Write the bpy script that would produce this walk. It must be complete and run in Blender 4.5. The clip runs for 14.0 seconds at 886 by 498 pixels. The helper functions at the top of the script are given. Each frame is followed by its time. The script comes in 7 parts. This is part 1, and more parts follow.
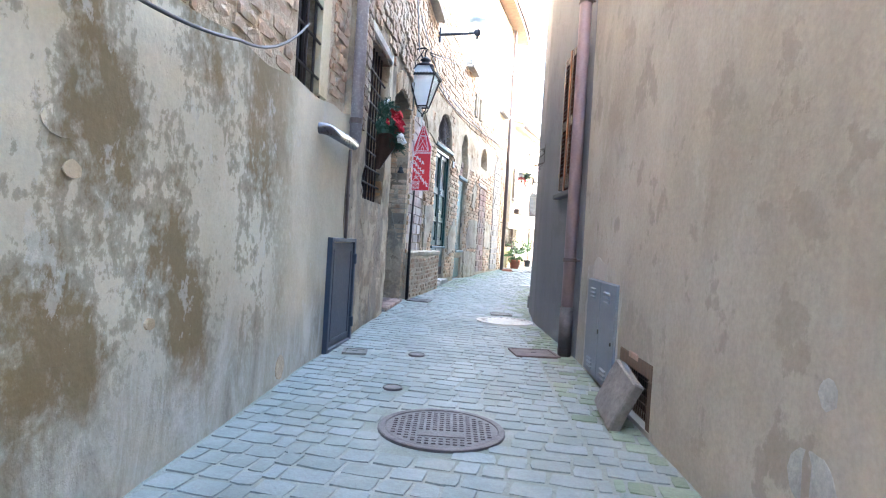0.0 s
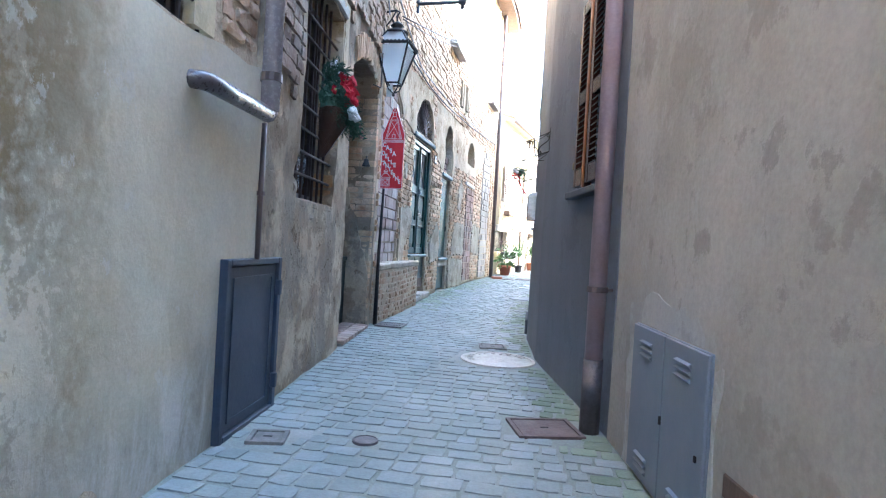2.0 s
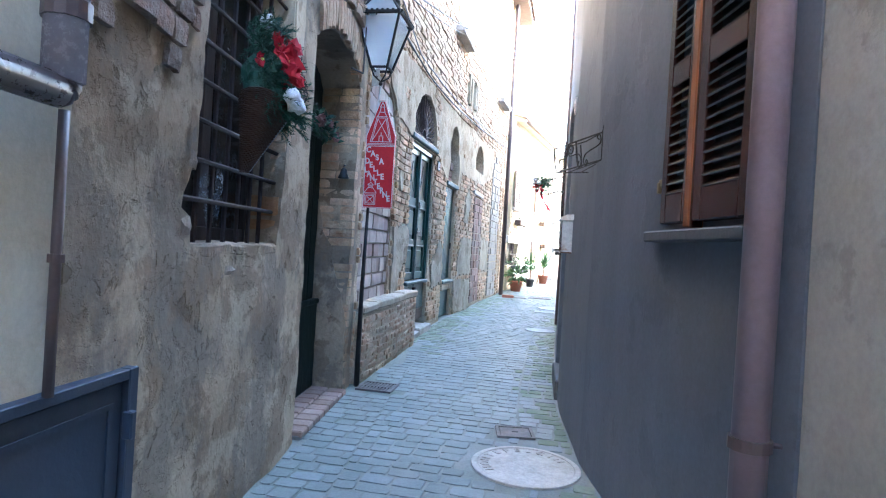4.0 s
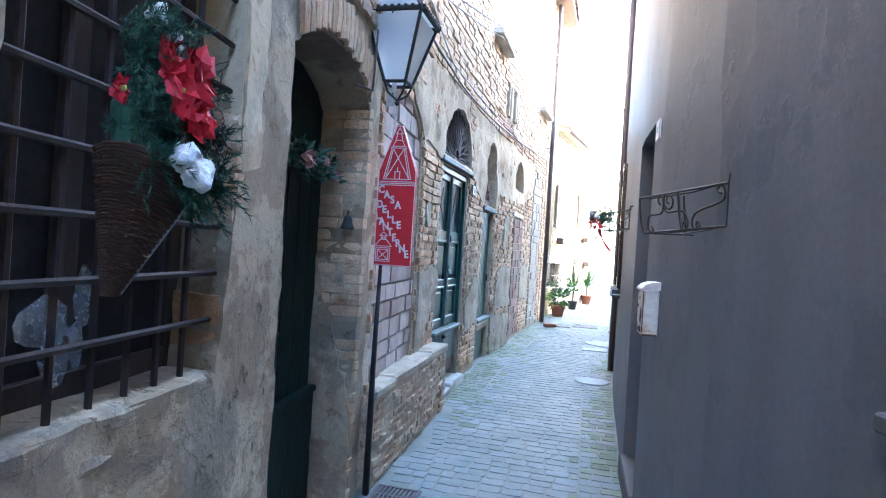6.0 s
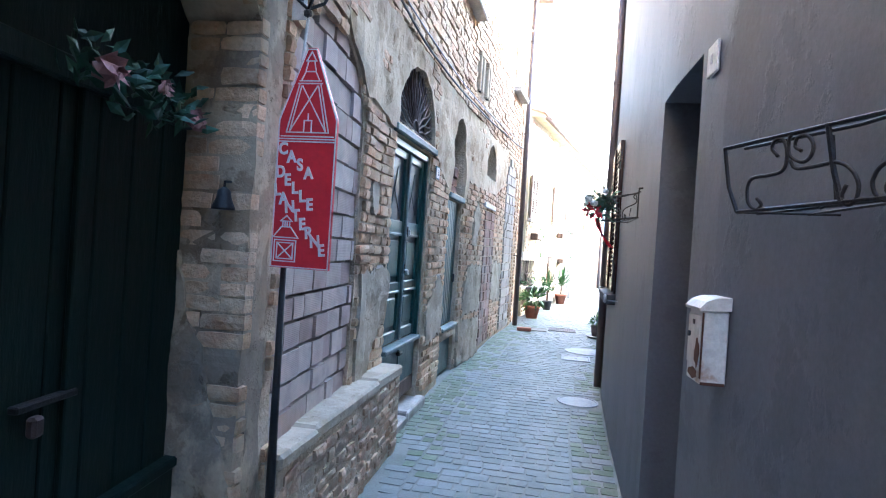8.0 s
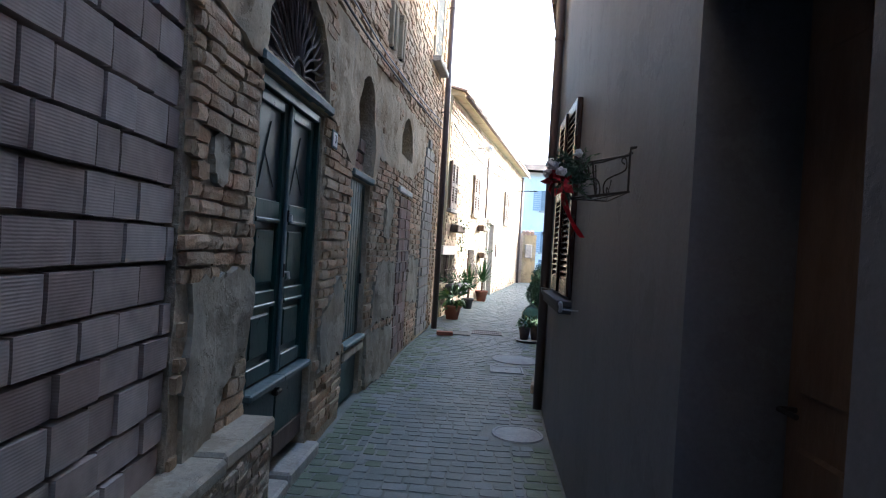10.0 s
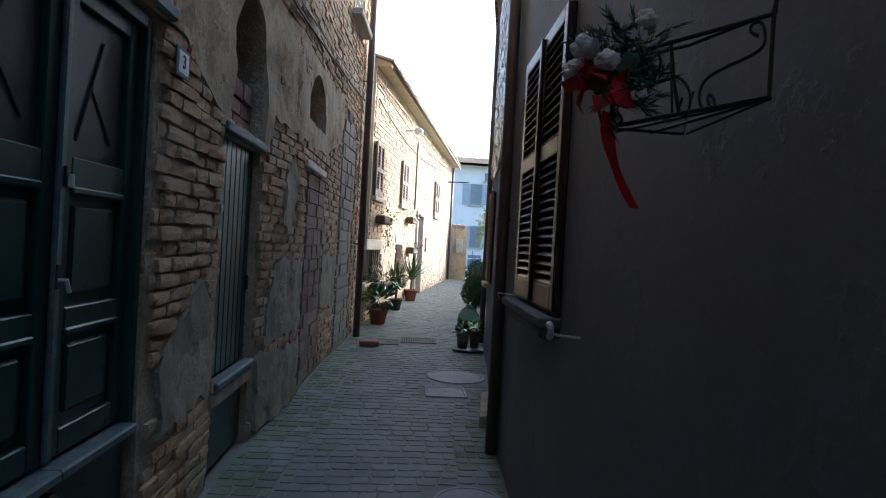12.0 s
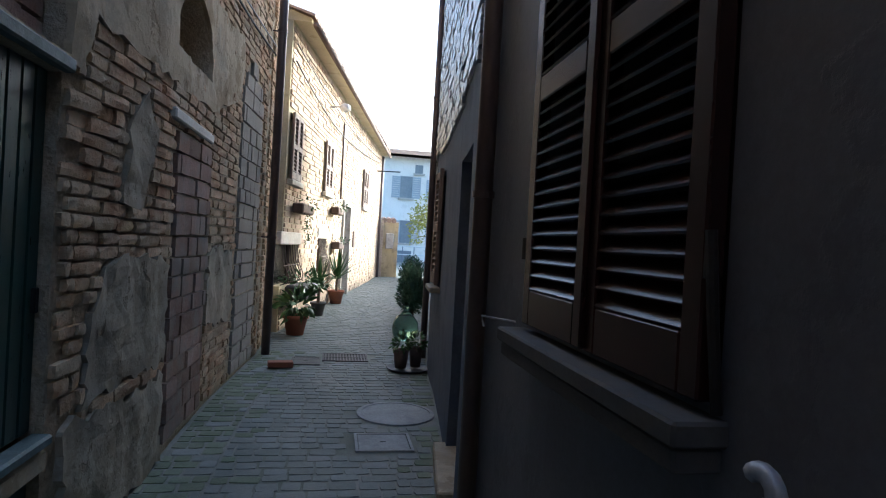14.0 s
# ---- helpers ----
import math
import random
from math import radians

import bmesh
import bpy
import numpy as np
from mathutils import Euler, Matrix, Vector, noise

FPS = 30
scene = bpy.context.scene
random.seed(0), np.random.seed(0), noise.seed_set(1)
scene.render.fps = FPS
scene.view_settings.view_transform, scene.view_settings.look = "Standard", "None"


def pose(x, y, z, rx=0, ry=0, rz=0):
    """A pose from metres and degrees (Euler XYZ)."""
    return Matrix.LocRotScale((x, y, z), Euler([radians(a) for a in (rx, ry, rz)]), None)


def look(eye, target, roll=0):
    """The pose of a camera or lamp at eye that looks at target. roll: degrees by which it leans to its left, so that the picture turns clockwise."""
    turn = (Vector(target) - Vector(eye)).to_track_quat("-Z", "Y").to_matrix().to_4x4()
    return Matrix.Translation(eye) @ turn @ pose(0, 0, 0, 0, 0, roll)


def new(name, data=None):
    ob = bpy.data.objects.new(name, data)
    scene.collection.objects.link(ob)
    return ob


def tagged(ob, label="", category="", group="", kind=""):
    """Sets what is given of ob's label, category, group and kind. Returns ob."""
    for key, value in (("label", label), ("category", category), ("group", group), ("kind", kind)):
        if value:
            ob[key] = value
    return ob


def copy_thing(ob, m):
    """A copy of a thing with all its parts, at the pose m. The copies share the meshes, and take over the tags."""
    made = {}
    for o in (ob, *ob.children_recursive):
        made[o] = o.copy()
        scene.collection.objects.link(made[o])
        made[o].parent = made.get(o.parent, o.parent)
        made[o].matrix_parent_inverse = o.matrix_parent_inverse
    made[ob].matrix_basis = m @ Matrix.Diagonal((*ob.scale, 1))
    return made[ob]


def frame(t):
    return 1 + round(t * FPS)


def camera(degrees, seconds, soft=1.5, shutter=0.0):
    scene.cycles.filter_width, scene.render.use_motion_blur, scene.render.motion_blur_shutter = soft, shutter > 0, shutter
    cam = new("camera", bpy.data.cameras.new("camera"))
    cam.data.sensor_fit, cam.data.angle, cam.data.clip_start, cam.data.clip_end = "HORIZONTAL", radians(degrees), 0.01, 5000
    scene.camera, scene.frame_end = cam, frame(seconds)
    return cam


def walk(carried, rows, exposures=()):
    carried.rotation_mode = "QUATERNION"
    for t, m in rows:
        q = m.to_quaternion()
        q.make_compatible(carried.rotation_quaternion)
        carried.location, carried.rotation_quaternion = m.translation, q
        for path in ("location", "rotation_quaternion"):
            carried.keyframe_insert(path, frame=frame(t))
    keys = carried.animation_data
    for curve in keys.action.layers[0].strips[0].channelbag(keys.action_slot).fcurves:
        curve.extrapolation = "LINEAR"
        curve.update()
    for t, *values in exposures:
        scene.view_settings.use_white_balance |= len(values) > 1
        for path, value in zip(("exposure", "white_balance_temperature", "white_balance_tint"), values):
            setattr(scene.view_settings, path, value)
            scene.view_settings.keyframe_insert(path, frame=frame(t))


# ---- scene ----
cam = camera(73.6, 14.0, soft=1.15)
METRES, EYE, TILT, LEAN, TURN = 10.1, 1.5, 0.0, 0.0, 11.8
ROWS = [
    (0.0, 0.0, 0.0, 0.0, 0.03, -0.56, -3.52),
    (0.5, 0.0022, 0.0365, 0.0028, -0.35, -0.53, -3.28),
    (1.0, 0.0078, 0.0749, 0.0042, -0.62, -0.58, -3.35),
    (1.5, 0.0094, 0.1107, 0.0073, -0.91, -0.46, -3.42),
    (2.0, 0.0108, 0.1503, 0.0113, -1.14, -0.42, -3.4),
    (4.5, 0.0118, 0.3328, 0.0499, -0.1, -0.13, -3.56),
    (5.0, 0.0093, 0.3616, 0.0622, 0.43, -0.04, -3.62),
    (5.5, 0.0115, 0.3878, 0.0713, 0.97, 0.0, -3.53),
    (6.0, 0.0125, 0.4122, 0.0773, 2.82, -0.02, -3.62),
    (6.5, 0.0097, 0.4404, 0.0789, 2.98, -0.1, -3.75),
    (7.0, 0.012, 0.4726, 0.0765, 2.73, -0.17, -3.58),
    (7.5, 0.018, 0.5032, 0.0775, 2.28, -0.24, -3.62),
    (8.0, 0.0189, 0.5364, 0.0771, -0.1, -0.21, -3.77),
    (8.5, 0.0198, 0.5685, 0.077, -3.88, -0.11, -3.6),
    (11.0, 0.0387, 0.7478, 0.0759, -10.7, -0.22, -3.45),
    (11.5, 0.0438, 0.7814, 0.0763, -13.42, -0.1, -3.33),
    (12.0, 0.0563, 0.8232, 0.0731, -15.34, -0.28, -3.22),
    (12.5, 0.0652, 0.8607, 0.074, -16.0, -0.32, -3.27),
    (13.0, 0.0719, 0.8988, 0.0745, -19.91, -0.13, -3.28),
    (13.5, 0.0828, 0.9383, 0.0727, -21.35, -0.24, -3.09),
    (14.0, 0.0928, 0.9807, 0.0707, -22.37, -0.31, -3.26),
]
EXPOSURES = [(0.0, 5.63, 5280, 3), (1.0, 5.46, 5120, 3), (2.0, 5.28, 4920, 2), (5.0, 5.16, 4680, 2), (8.5, 4.70, 4780, 4), (11.0, 1.98, 5080, 4), (14.0, 2.05, 5030, 3)]
walk(cam, [(t, pose(0, 0, EYE, TILT, LEAN, TURN) @ pose(METRES * x, METRES * y, METRES * z, 90 + pitch, roll, yaw)) for t, x, y, z, yaw, pitch, roll in ROWS], EXPOSURES)

# ---- light ----
SUN_EL, SUN_AZ = 25.0, 50.0          # degrees above the horizon, and clockwise from +y
world = bpy.data.worlds.new("world")
scene.world = world
world.use_nodes = True
wn = world.node_tree
sky = wn.nodes.new("ShaderNodeTexSky")
sky.sky_type, sky.sun_disc = "NISHITA", False
sky.sun_elevation, sky.sun_rotation = radians(SUN_EL), radians(SUN_AZ)
sky.air_density, sky.dust_density, sky.ozone_density = 1.0, 5.0, 0.7
wn.links.new(sky.outputs[0], wn.nodes["Background"].inputs[0])
wn.nodes["Background"].inputs[1].default_value = 0.15
sun = new("sun", bpy.data.lights.new("sun", "SUN"))
sun.data.energy, sun.data.angle, sun.data.color = 1.9, radians(5.0), (1.0, 0.84, 0.62)
az, el = radians(SUN_AZ), radians(SUN_EL)
sun.matrix_world = look((8, 20, 30), Vector((8, 20, 30)) - 10 * Vector((math.sin(az) * math.cos(el), math.cos(az) * math.cos(el), math.sin(el))))

# ---- materials ----
def nodes_of(name):
    m = bpy.data.materials.new(name)
    m.use_nodes = True
    t = m.node_tree
    return m, t, t.nodes["Principled BSDF"]


def add(t, kind, **inputs):
    n = t.nodes.new(kind)
    for key, value in inputs.items():
        s = n.inputs[key.replace("_", " ")]
        if hasattr(value, "is_output"):
            t.links.new(value, s)
        else:
            s.default_value = value
    return n


def ramp(t, fac, stops):
    n = t.nodes.new("ShaderNodeValToRGB")
    t.links.new(fac, n.inputs[0])
    e = n.color_ramp.elements
    while len(e) < len(stops):
        e.new(0.5)
    for k, (p, c) in enumerate(stops):
        e[k].position = p
        e[k].color = (*c, 1) if len(c) == 3 else c
    return n.outputs[0]


def coords(t, stretch=(1, 1, 1), shift=(0, 0, 0)):
    g = t.nodes.new("ShaderNodeNewGeometry")
    mp = add(t, "ShaderNodeMapping")
    t.links.new(g.outputs["Position"], mp.inputs[0])
    mp.inputs["Scale"].default_value, mp.inputs["Location"].default_value = stretch, shift
    return mp.outputs[0]


def noise_of(t, vec, scale, detail=5, rough=0.6, warp=0.0):
    return add(t, "ShaderNodeTexNoise", Vector=vec, Scale=scale, Detail=detail, Roughness=rough, Distortion=warp).outputs[0]


def mixc(t, fac, a, b, blend="MIX"):
    n = t.nodes.new("ShaderNodeMix")
    n.data_type, n.blend_type = "RGBA", blend
    for k, v in ((0, fac), (6, a), (7, b)):
        if hasattr(v, "is_output"):
            t.links.new(v, n.inputs[k])
        else:
            n.inputs[k].default_value = v if k == 0 else (*v, 1)
    return n.outputs[2]


def bump_of(t, bsdf, height, strength, dist=0.01, under=None):
    n = add(t, "ShaderNodeBump", Strength=strength, Distance=dist, Height=height)
    if under is not None:
        t.links.new(under.outputs[0], n.inputs["Normal"])
    t.links.new(n.outputs[0], bsdf.inputs["Normal"])
    return n


def surf(name, cols, scale=3.0, rough=0.8, bump=0.3, fine=60.0, vary="", amount=0.35, metal=0.0, stretch=(1, 1, 1), dist=0.006, spec=0.4, smear=None, dirt=0.28):
    """A mottled surface: a ramp of colours over coarse noise, darkened by fine grain, with relief and a shade for each piece."""
    m, t, b = nodes_of(name)
    v = coords(t, stretch)
    n = len(cols)
    col = ramp(t, noise_of(t, v, scale, 6, 0.65), [(0.28 + 0.44 * k / max(1, n - 1), c) for k, c in enumerate(cols)])
    grain = noise_of(t, v, fine, 4, 0.7)
    col = mixc(t, 1.0, col, ramp(t, grain, [(0.25, (1 - dirt,) * 3), (0.7, (1.08, 1.08, 1.08))]), "MULTIPLY")
    if vary:
        r = t.nodes.new("ShaderNodeObjectInfo").outputs["Random"] if vary == "object" else t.nodes.new("ShaderNodeNewGeometry").outputs["Random Per Island"]
        lo, hi = 1 - amount, 1 + amount
        col = mixc(t, 1.0, col, ramp(t, r, [(0.0, (lo, lo * 0.98, lo * 0.95)), (0.5, (1, 0.97, 0.94)), (1.0, (hi, hi * 0.98, hi))]), "MULTIPLY")
    if smear:
        col = mixc(t, ramp(t, noise_of(t, v, 2.6, 9, 0.72), [(0.47, (0, 0, 0)), (0.60, (0.8,) * 3)]), col, smear)
    t.links.new(col, b.inputs["Base Color"])
    b.inputs["Roughness"].default_value, b.inputs["Metallic"].default_value = rough, metal
    b.inputs["Specular IOR Level"].default_value = spec
    if bump:
        t.links.new(ramp(t, grain, [(0.2, (rough - 0.12,) * 3), (0.8, (min(1, rough + 0.12),) * 3)]), b.inputs["Roughness"])
        low = bump_of(t, b, noise_of(t, v, scale * 4, 5, 0.6), bump * 0.7, dist * 2)
        bump_of(t, b, grain, bump, dist, low)
    return m


def plaster(name, base, light, stain, grey, amount, seed, streak=0.5, bump=0.35, fade=None, pits=0.0):
    """Old lime plaster: cream coat, pale repairs, brown damp blotches, bare grey render and faint runs of dirt."""
    m, t, b = nodes_of(name)
    v = coords(t, (1, 1, 1), (seed, seed * 2, seed * 3))
    tall = coords(t, (1.0, 1.0, 0.22), (seed * 5, seed, 0))
    grain = noise_of(t, v, 45, 5, 0.7)
    col = mixc(t, ramp(t, noise_of(t, v, 1.1, 6, 0.62), [(0.35, (0, 0, 0)), (0.65, (1, 1, 1))]), base, light)
    blot = ramp(t, noise_of(t, v, 3.0, 9, 0.64, 0.08), [(0.585 - 0.09 * amount, (0, 0, 0)), (0.615 - 0.09 * amount, (0.75,) * 3), (0.70 - 0.05 * amount, (1.0,) * 3)])
    if fade:
        sep = t.nodes.new("ShaderNodeSeparateXYZ")
        t.links.new(coords(t), sep.inputs[0])
        dry = add(t, "ShaderNodeMapRange", Value=sep.outputs[1], From_Min=fade[0], From_Max=fade[1], To_Min=0.12, To_Max=1.0)
        blot = mixc(t, 1.0, blot, dry.outputs[0], "MULTIPLY")
    col = mixc(t, blot, col, stain)
    bare = ramp(t, noise_of(t, coords(t, (1, 1, 0.7), (seed * 7, 3, seed)), 1.7, 8, 0.7), [(0.60 - 0.1 * amount, (0, 0, 0)), (0.66 - 0.1 * amount, (0.75,) * 3)])
    col = mixc(t, bare, col, grey)
    runs = ramp(t, noise_of(t, tall, 4.2, 6, 0.65), [(0.42, (1, 1, 1)), (0.75, (1 - 0.5 * streak,) * 3)])
    col = mixc(t, 1.0, col, runs, "MULTIPLY")
    col = mixc(t, 1.0, col, ramp(t, grain, [(0.25, (0.82,) * 3), (0.75, (1.06,) * 3)]), "MULTIPLY")
    t.links.new(col, b.inputs["Base Color"])
    b.inputs["Roughness"].default_value, b.inputs["Specular IOR Level"].default_value = 0.92, 0.25
    low = bump_of(t, b, noise_of(t, v, 7, 6, 0.65), min(1, bump), 0.02 + 0.03 * max(0, bump - 0.5))
    mid = bump_of(t, b, blot, 0.25, 0.006, low)
    if pits:
        dent = ramp(t, noise_of(t, coords(t, (1, 1, 0.8), (seed, 0, 2)), 8, 7, 0.62, 0.5), [(0.34, (0, 0, 0)), (0.38, (1, 1, 1))])
        flake = ramp(t, noise_of(t, coords(t, (1, 1, 1), (0, seed, 7)), 2.6, 9, 0.7, 0.3), [(0.47, (0, 0, 0)), (0.485, (1, 1, 1)), (0.56, (1, 1, 1)), (0.575, (0.4,) * 3)])
        # dents are darkened too, their shade put into the colour beside the bump
        col = mixc(t, 1.0, col, ramp(t, dent, [(0.0, (0.72, 0.70, 0.68)), (1.0, (1, 1, 1))]), "MULTIPLY")
        t.links.new(col, b.inputs["Base Color"])
        mid = bump_of(t, b, dent, pits, 0.012, mid)
        mid = bump_of(t, b, flake, pits * 0.7, 0.007, mid)
    bump_of(t, b, grain, min(1, bump * 0.8), 0.006, mid)
    return m


def sums(t, *terms):
    """A weighted sum of values: (weight, value) pairs."""
    out = None
    for w, v in terms:
        n = t.nodes.new("ShaderNodeMath")
        n.operation = "MULTIPLY_ADD"
        t.links.new(v, n.inputs[0])
        n.inputs[1].default_value = w
        if out is None:
            n.inputs[2].default_value = 0.0
        else:
            t.links.new(out, n.inputs[2])
        out = n.outputs[0]
    return out


def damp_plaster(name):
    """Cream lime plaster with dabbed olive damp, ochre cores, pale flakes, and a grey scraped foot; it dries out up the lane."""
    m, t, b = nodes_of(name)
    v = coords(t)
    tall = coords(t, (1, 1, 0.85), (4, 1, 2))
    sep = t.nodes.new("ShaderNodeSeparateXYZ")
    t.links.new(v, sep.inputs[0])
    big, mid, dab = noise_of(t, coords(t, (1, 1, 0.8), (0.35, 0, 0.2)), 2.1, 2, 0.5), noise_of(t, tall, 10.0, 6, 0.72, 0.3), noise_of(t, v, 26, 3, 0.6)
    grain = noise_of(t, v, 55, 5, 0.7)
    col = mixc(t, ramp(t, noise_of(t, v, 1.6, 5, 0.6), [(0.35, (0, 0, 0)), (0.65, (1, 1, 1))]), (0.495, 0.445, 0.325), (0.61, 0.57, 0.45))
    dry = add(t, "ShaderNodeMapRange", Value=sums(t, (1.0, sep.outputs[1]), (0.5, mid)), From_Min=3.35, From_Max=2.9, To_Min=0.0, To_Max=1.0).outputs[0]
    dry = sums(t, (0.88, dry))
    field = sums(t, (0.43, big), (0.36, mid), (0.21, dab))
    olive = mixc(t, 1.0, ramp(t, field, [(0.468, (0, 0, 0)), (0.488, (0.55,) * 3), (0.555, (0.95,) * 3)]), dry, "MULTIPLY")
    col = mixc(t, olive, col, (0.195, 0.170, 0.112))
    core = mixc(t, 1.0, ramp(t, sums(t, (0.62, big), (0.25, mid), (0.13, dab)), [(0.525, (0, 0, 0)), (0.565, (0.85,) * 3)]), dry, "MULTIPLY")
    col = mixc(t, core, col, (0.215, 0.155, 0.070))
    flake = ramp(t, noise_of(t, coords(t, (1, 1, 0.7), (9, 2, 5)), 5.5, 7, 0.7, 0.2), [(0.60, (0, 0, 0)), (0.625, (0.55,) * 3)])
    col = mixc(t, flake, col, (0.56, 0.54, 0.47))
    foot = add(t, "ShaderNodeMapRange", Value=sums(t, (1.0, sep.outputs[2]), (0.9, big), (0.35, mid)), From_Min=1.80, From_Max=1.45, To_Min=0.0, To_Max=0.85).outputs[0]
    scrape = ramp(t, noise_of(t, coords(t, (1, 1, 0.35), (2, 8, 1)), 6.0, 8, 0.72, 0.6), [(0.36, (0.29, 0.265, 0.215)), (0.5, (0.43, 0.41, 0.345)), (0.64, (0.56, 0.55, 0.51))])
    col = mixc(t, foot, col, scrape)
    col = mixc(t, 1.0, col, ramp(t, noise_of(t, coords(t, (1, 1, 0.2), (3, 1, 0)), 5.0, 5, 0.6), [(0.4, (1, 1, 1)), (0.75, (0.93,) * 3)]), "MULTIPLY")
    col = mixc(t, 1.0, col, ramp(t, grain, [(0.25, (0.86,) * 3), (0.75, (1.05,) * 3)]), "MULTIPLY")
    t.links.new(col, b.inputs["Base Color"])
    b.inputs["Roughness"].default_value, b.inputs["Specular IOR Level"].default_value = 0.9, 0.25
    low = bump_of(t, b, noise_of(t, v, 6, 5, 0.6), 0.35, 0.02)
    low = bump_of(t, b, olive, 0.22, 0.005, low)
    bump_of(t, b, grain, 0.25, 0.005, low)
    return m


def sheen(m, rough, spec):
    b = m.node_tree.nodes["Principled BSDF"]
    b.inputs["Roughness"].default_value, b.inputs["Specular IOR Level"].default_value = rough, spec
    return m


def glass(name, tint=(0.9, 0.95, 1.0), rough=0.03):
    m, t, b = nodes_of(name)
    b.inputs["Base Color"].default_value = (*tint, 1)
    b.inputs["Transmission Weight"].default_value, b.inputs["Roughness"].default_value, b.inputs["IOR"].default_value = 1.0, rough, 1.45
    return m


M_STAINED = damp_plaster("stained_plaster")
M_BEIGE = plaster("beige_plaster", (0.335, 0.318, 0.280), (0.445, 0.428, 0.385), (0.305, 0.290, 0.255), (0.42, 0.412, 0.385), 0.45, 8.7, 0.22, 0.14)
M_GREY = plaster("grey_paint", (0.142, 0.158, 0.190), (0.160, 0.176, 0.208), (0.126, 0.141, 0.172), (0.148, 0.163, 0.194), 0.35, 5.3, 0.35, 0.10)
sheen(M_GREY, 0.55, 0.35)
M_BLUEGREY = plaster("blue_grey_paint", (0.125, 0.155, 0.205), (0.145, 0.175, 0.225), (0.110, 0.137, 0.182), (0.132, 0.160, 0.207), 0.35, 2.6, 0.35, 0.12)
sheen(M_BLUEGREY, 0.85, 0.12)
M_RENDER = plaster("cement_render", (0.427, 0.342, 0.232), (0.507, 0.413, 0.288), (0.274, 0.209, 0.138), (0.239, 0.204, 0.159), 0.95, 1.7, 0.35, 0.5, pits=0.9)
M_DARKWOOD = surf("dark_frame_wood", [(0.042, 0.031, 0.027), (0.068, 0.050, 0.043)], 8, 0.6, 0.3, 50, stretch=(1, 1, 0.3))
M_ORANGE = surf("orange_brick", [(0.30, 0.15, 0.07), (0.44, 0.25, 0.12), (0.46, 0.33, 0.20)], 6, 0.9, 0.6, 50, dist=0.008)
M_PATCH = plaster("cement_patch", (0.471, 0.410, 0.308), (0.535, 0.470, 0.361), (0.364, 0.310, 0.224), (0.396, 0.355, 0.282), 0.8, 4.4, 0.35, 0.45, pits=0.6)
M_BAND = plaster("lime_coat", (0.556, 0.455, 0.308), (0.642, 0.540, 0.378), (0.407, 0.310, 0.194), (0.471, 0.410, 0.308), 0.6, 6.2, 0.35, 0.4, pits=0.55)
M_PALEPATCH = plaster("pale_grey_plaster", (0.42, 0.415, 0.395), (0.47, 0.465, 0.445), (0.36, 0.35, 0.325), (0.40, 0.395, 0.375), 0.5, 3.9, 0.2, 0.2)
M_CREAM = plaster("cream_reveal", (0.60, 0.52, 0.34), (0.64, 0.57, 0.40), (0.50, 0.43, 0.28), (0.5, 0.46, 0.36), 0.2, 9.2, 0.2, 0.2)
M_MORTAR = surf("mortar", [(0.385, 0.305, 0.207), (0.524, 0.430, 0.304), (0.610, 0.510, 0.370)], 5, 0.95, 0.9, 40, dist=0.012)
M_BRICK = surf("tan_brick", [(0.392, 0.210, 0.117), (0.541, 0.385, 0.239), (0.636, 0.505, 0.338)], 5, 0.92, 1.0, 45, "object", 0.34, dist=0.009, smear=(0.541, 0.440, 0.306))
M_BRICKS = surf("tan_bricks", [(0.392, 0.210, 0.117), (0.541, 0.385, 0.239), (0.636, 0.505, 0.338)], 5, 0.92, 1.0, 45, "island", 0.34, dist=0.009, smear=(0.541, 0.440, 0.306))
M_RUBBLE = surf("rubble_stone", [(0.286, 0.165, 0.104), (0.435, 0.315, 0.211), (0.530, 0.425, 0.302)], 3, 0.93, 0.9, 40, "island", 0.35, dist=0.01, smear=(0.403, 0.345, 0.257))
M_RUBBLESTONE = surf("brown_stone", [(0.15, 0.085, 0.06), (0.25, 0.175, 0.125), (0.36, 0.29, 0.22)], 7, 0.93, 1.0, 40, "object", 0.35, dist=0.012, smear=(0.36, 0.32, 0.26))
M_REVEALSTONE = surf("reveal_stone", [(0.27, 0.21, 0.16), (0.38, 0.33, 0.26)], 5, 0.92, 0.8, 45, "object", 0.2)
M_REDBRICK = surf("red_brick", [(0.25, 0.14, 0.105), (0.33, 0.22, 0.175), (0.38, 0.29, 0.24)], 4, 0.9, 0.8, 50, "object", 0.3, smear=(0.27, 0.24, 0.21))
M_STEPBRICK = surf("worn_pinkish_brick", [(0.21, 0.145, 0.118), (0.30, 0.22, 0.18), (0.36, 0.29, 0.25)], 4, 0.85, 0.5, 50, "object", 0.2)
M_PALEBLOCK = surf("pale_block", [(0.33, 0.30, 0.26), (0.44, 0.41, 0.37)], 4, 0.9, 0.6, 50, "island", 0.2, smear=(0.34, 0.315, 0.275))
# pale blue base puts the sky's glare into the brick colour
M_GLAREBRICK = surf("sky_glare_brick", [(0.34, 0.36, 0.40), (0.47, 0.49, 0.53)], 4, 0.34, 0.5, 50, "island", 0.25, spec=0.8)
M_FARBRICK = surf("cream_brick", [(0.47, 0.345, 0.245), (0.58, 0.465, 0.35), (0.63, 0.53, 0.42)], 3, 0.9, 0.4, 40, "island", 0.18)
M_SETT = surf("grey_sett", [(0.134, 0.163, 0.160), (0.184, 0.215, 0.211), (0.238, 0.265, 0.256)], 2.2, 0.66, 0.5, 70, "object", 0.09, spec=0.45)
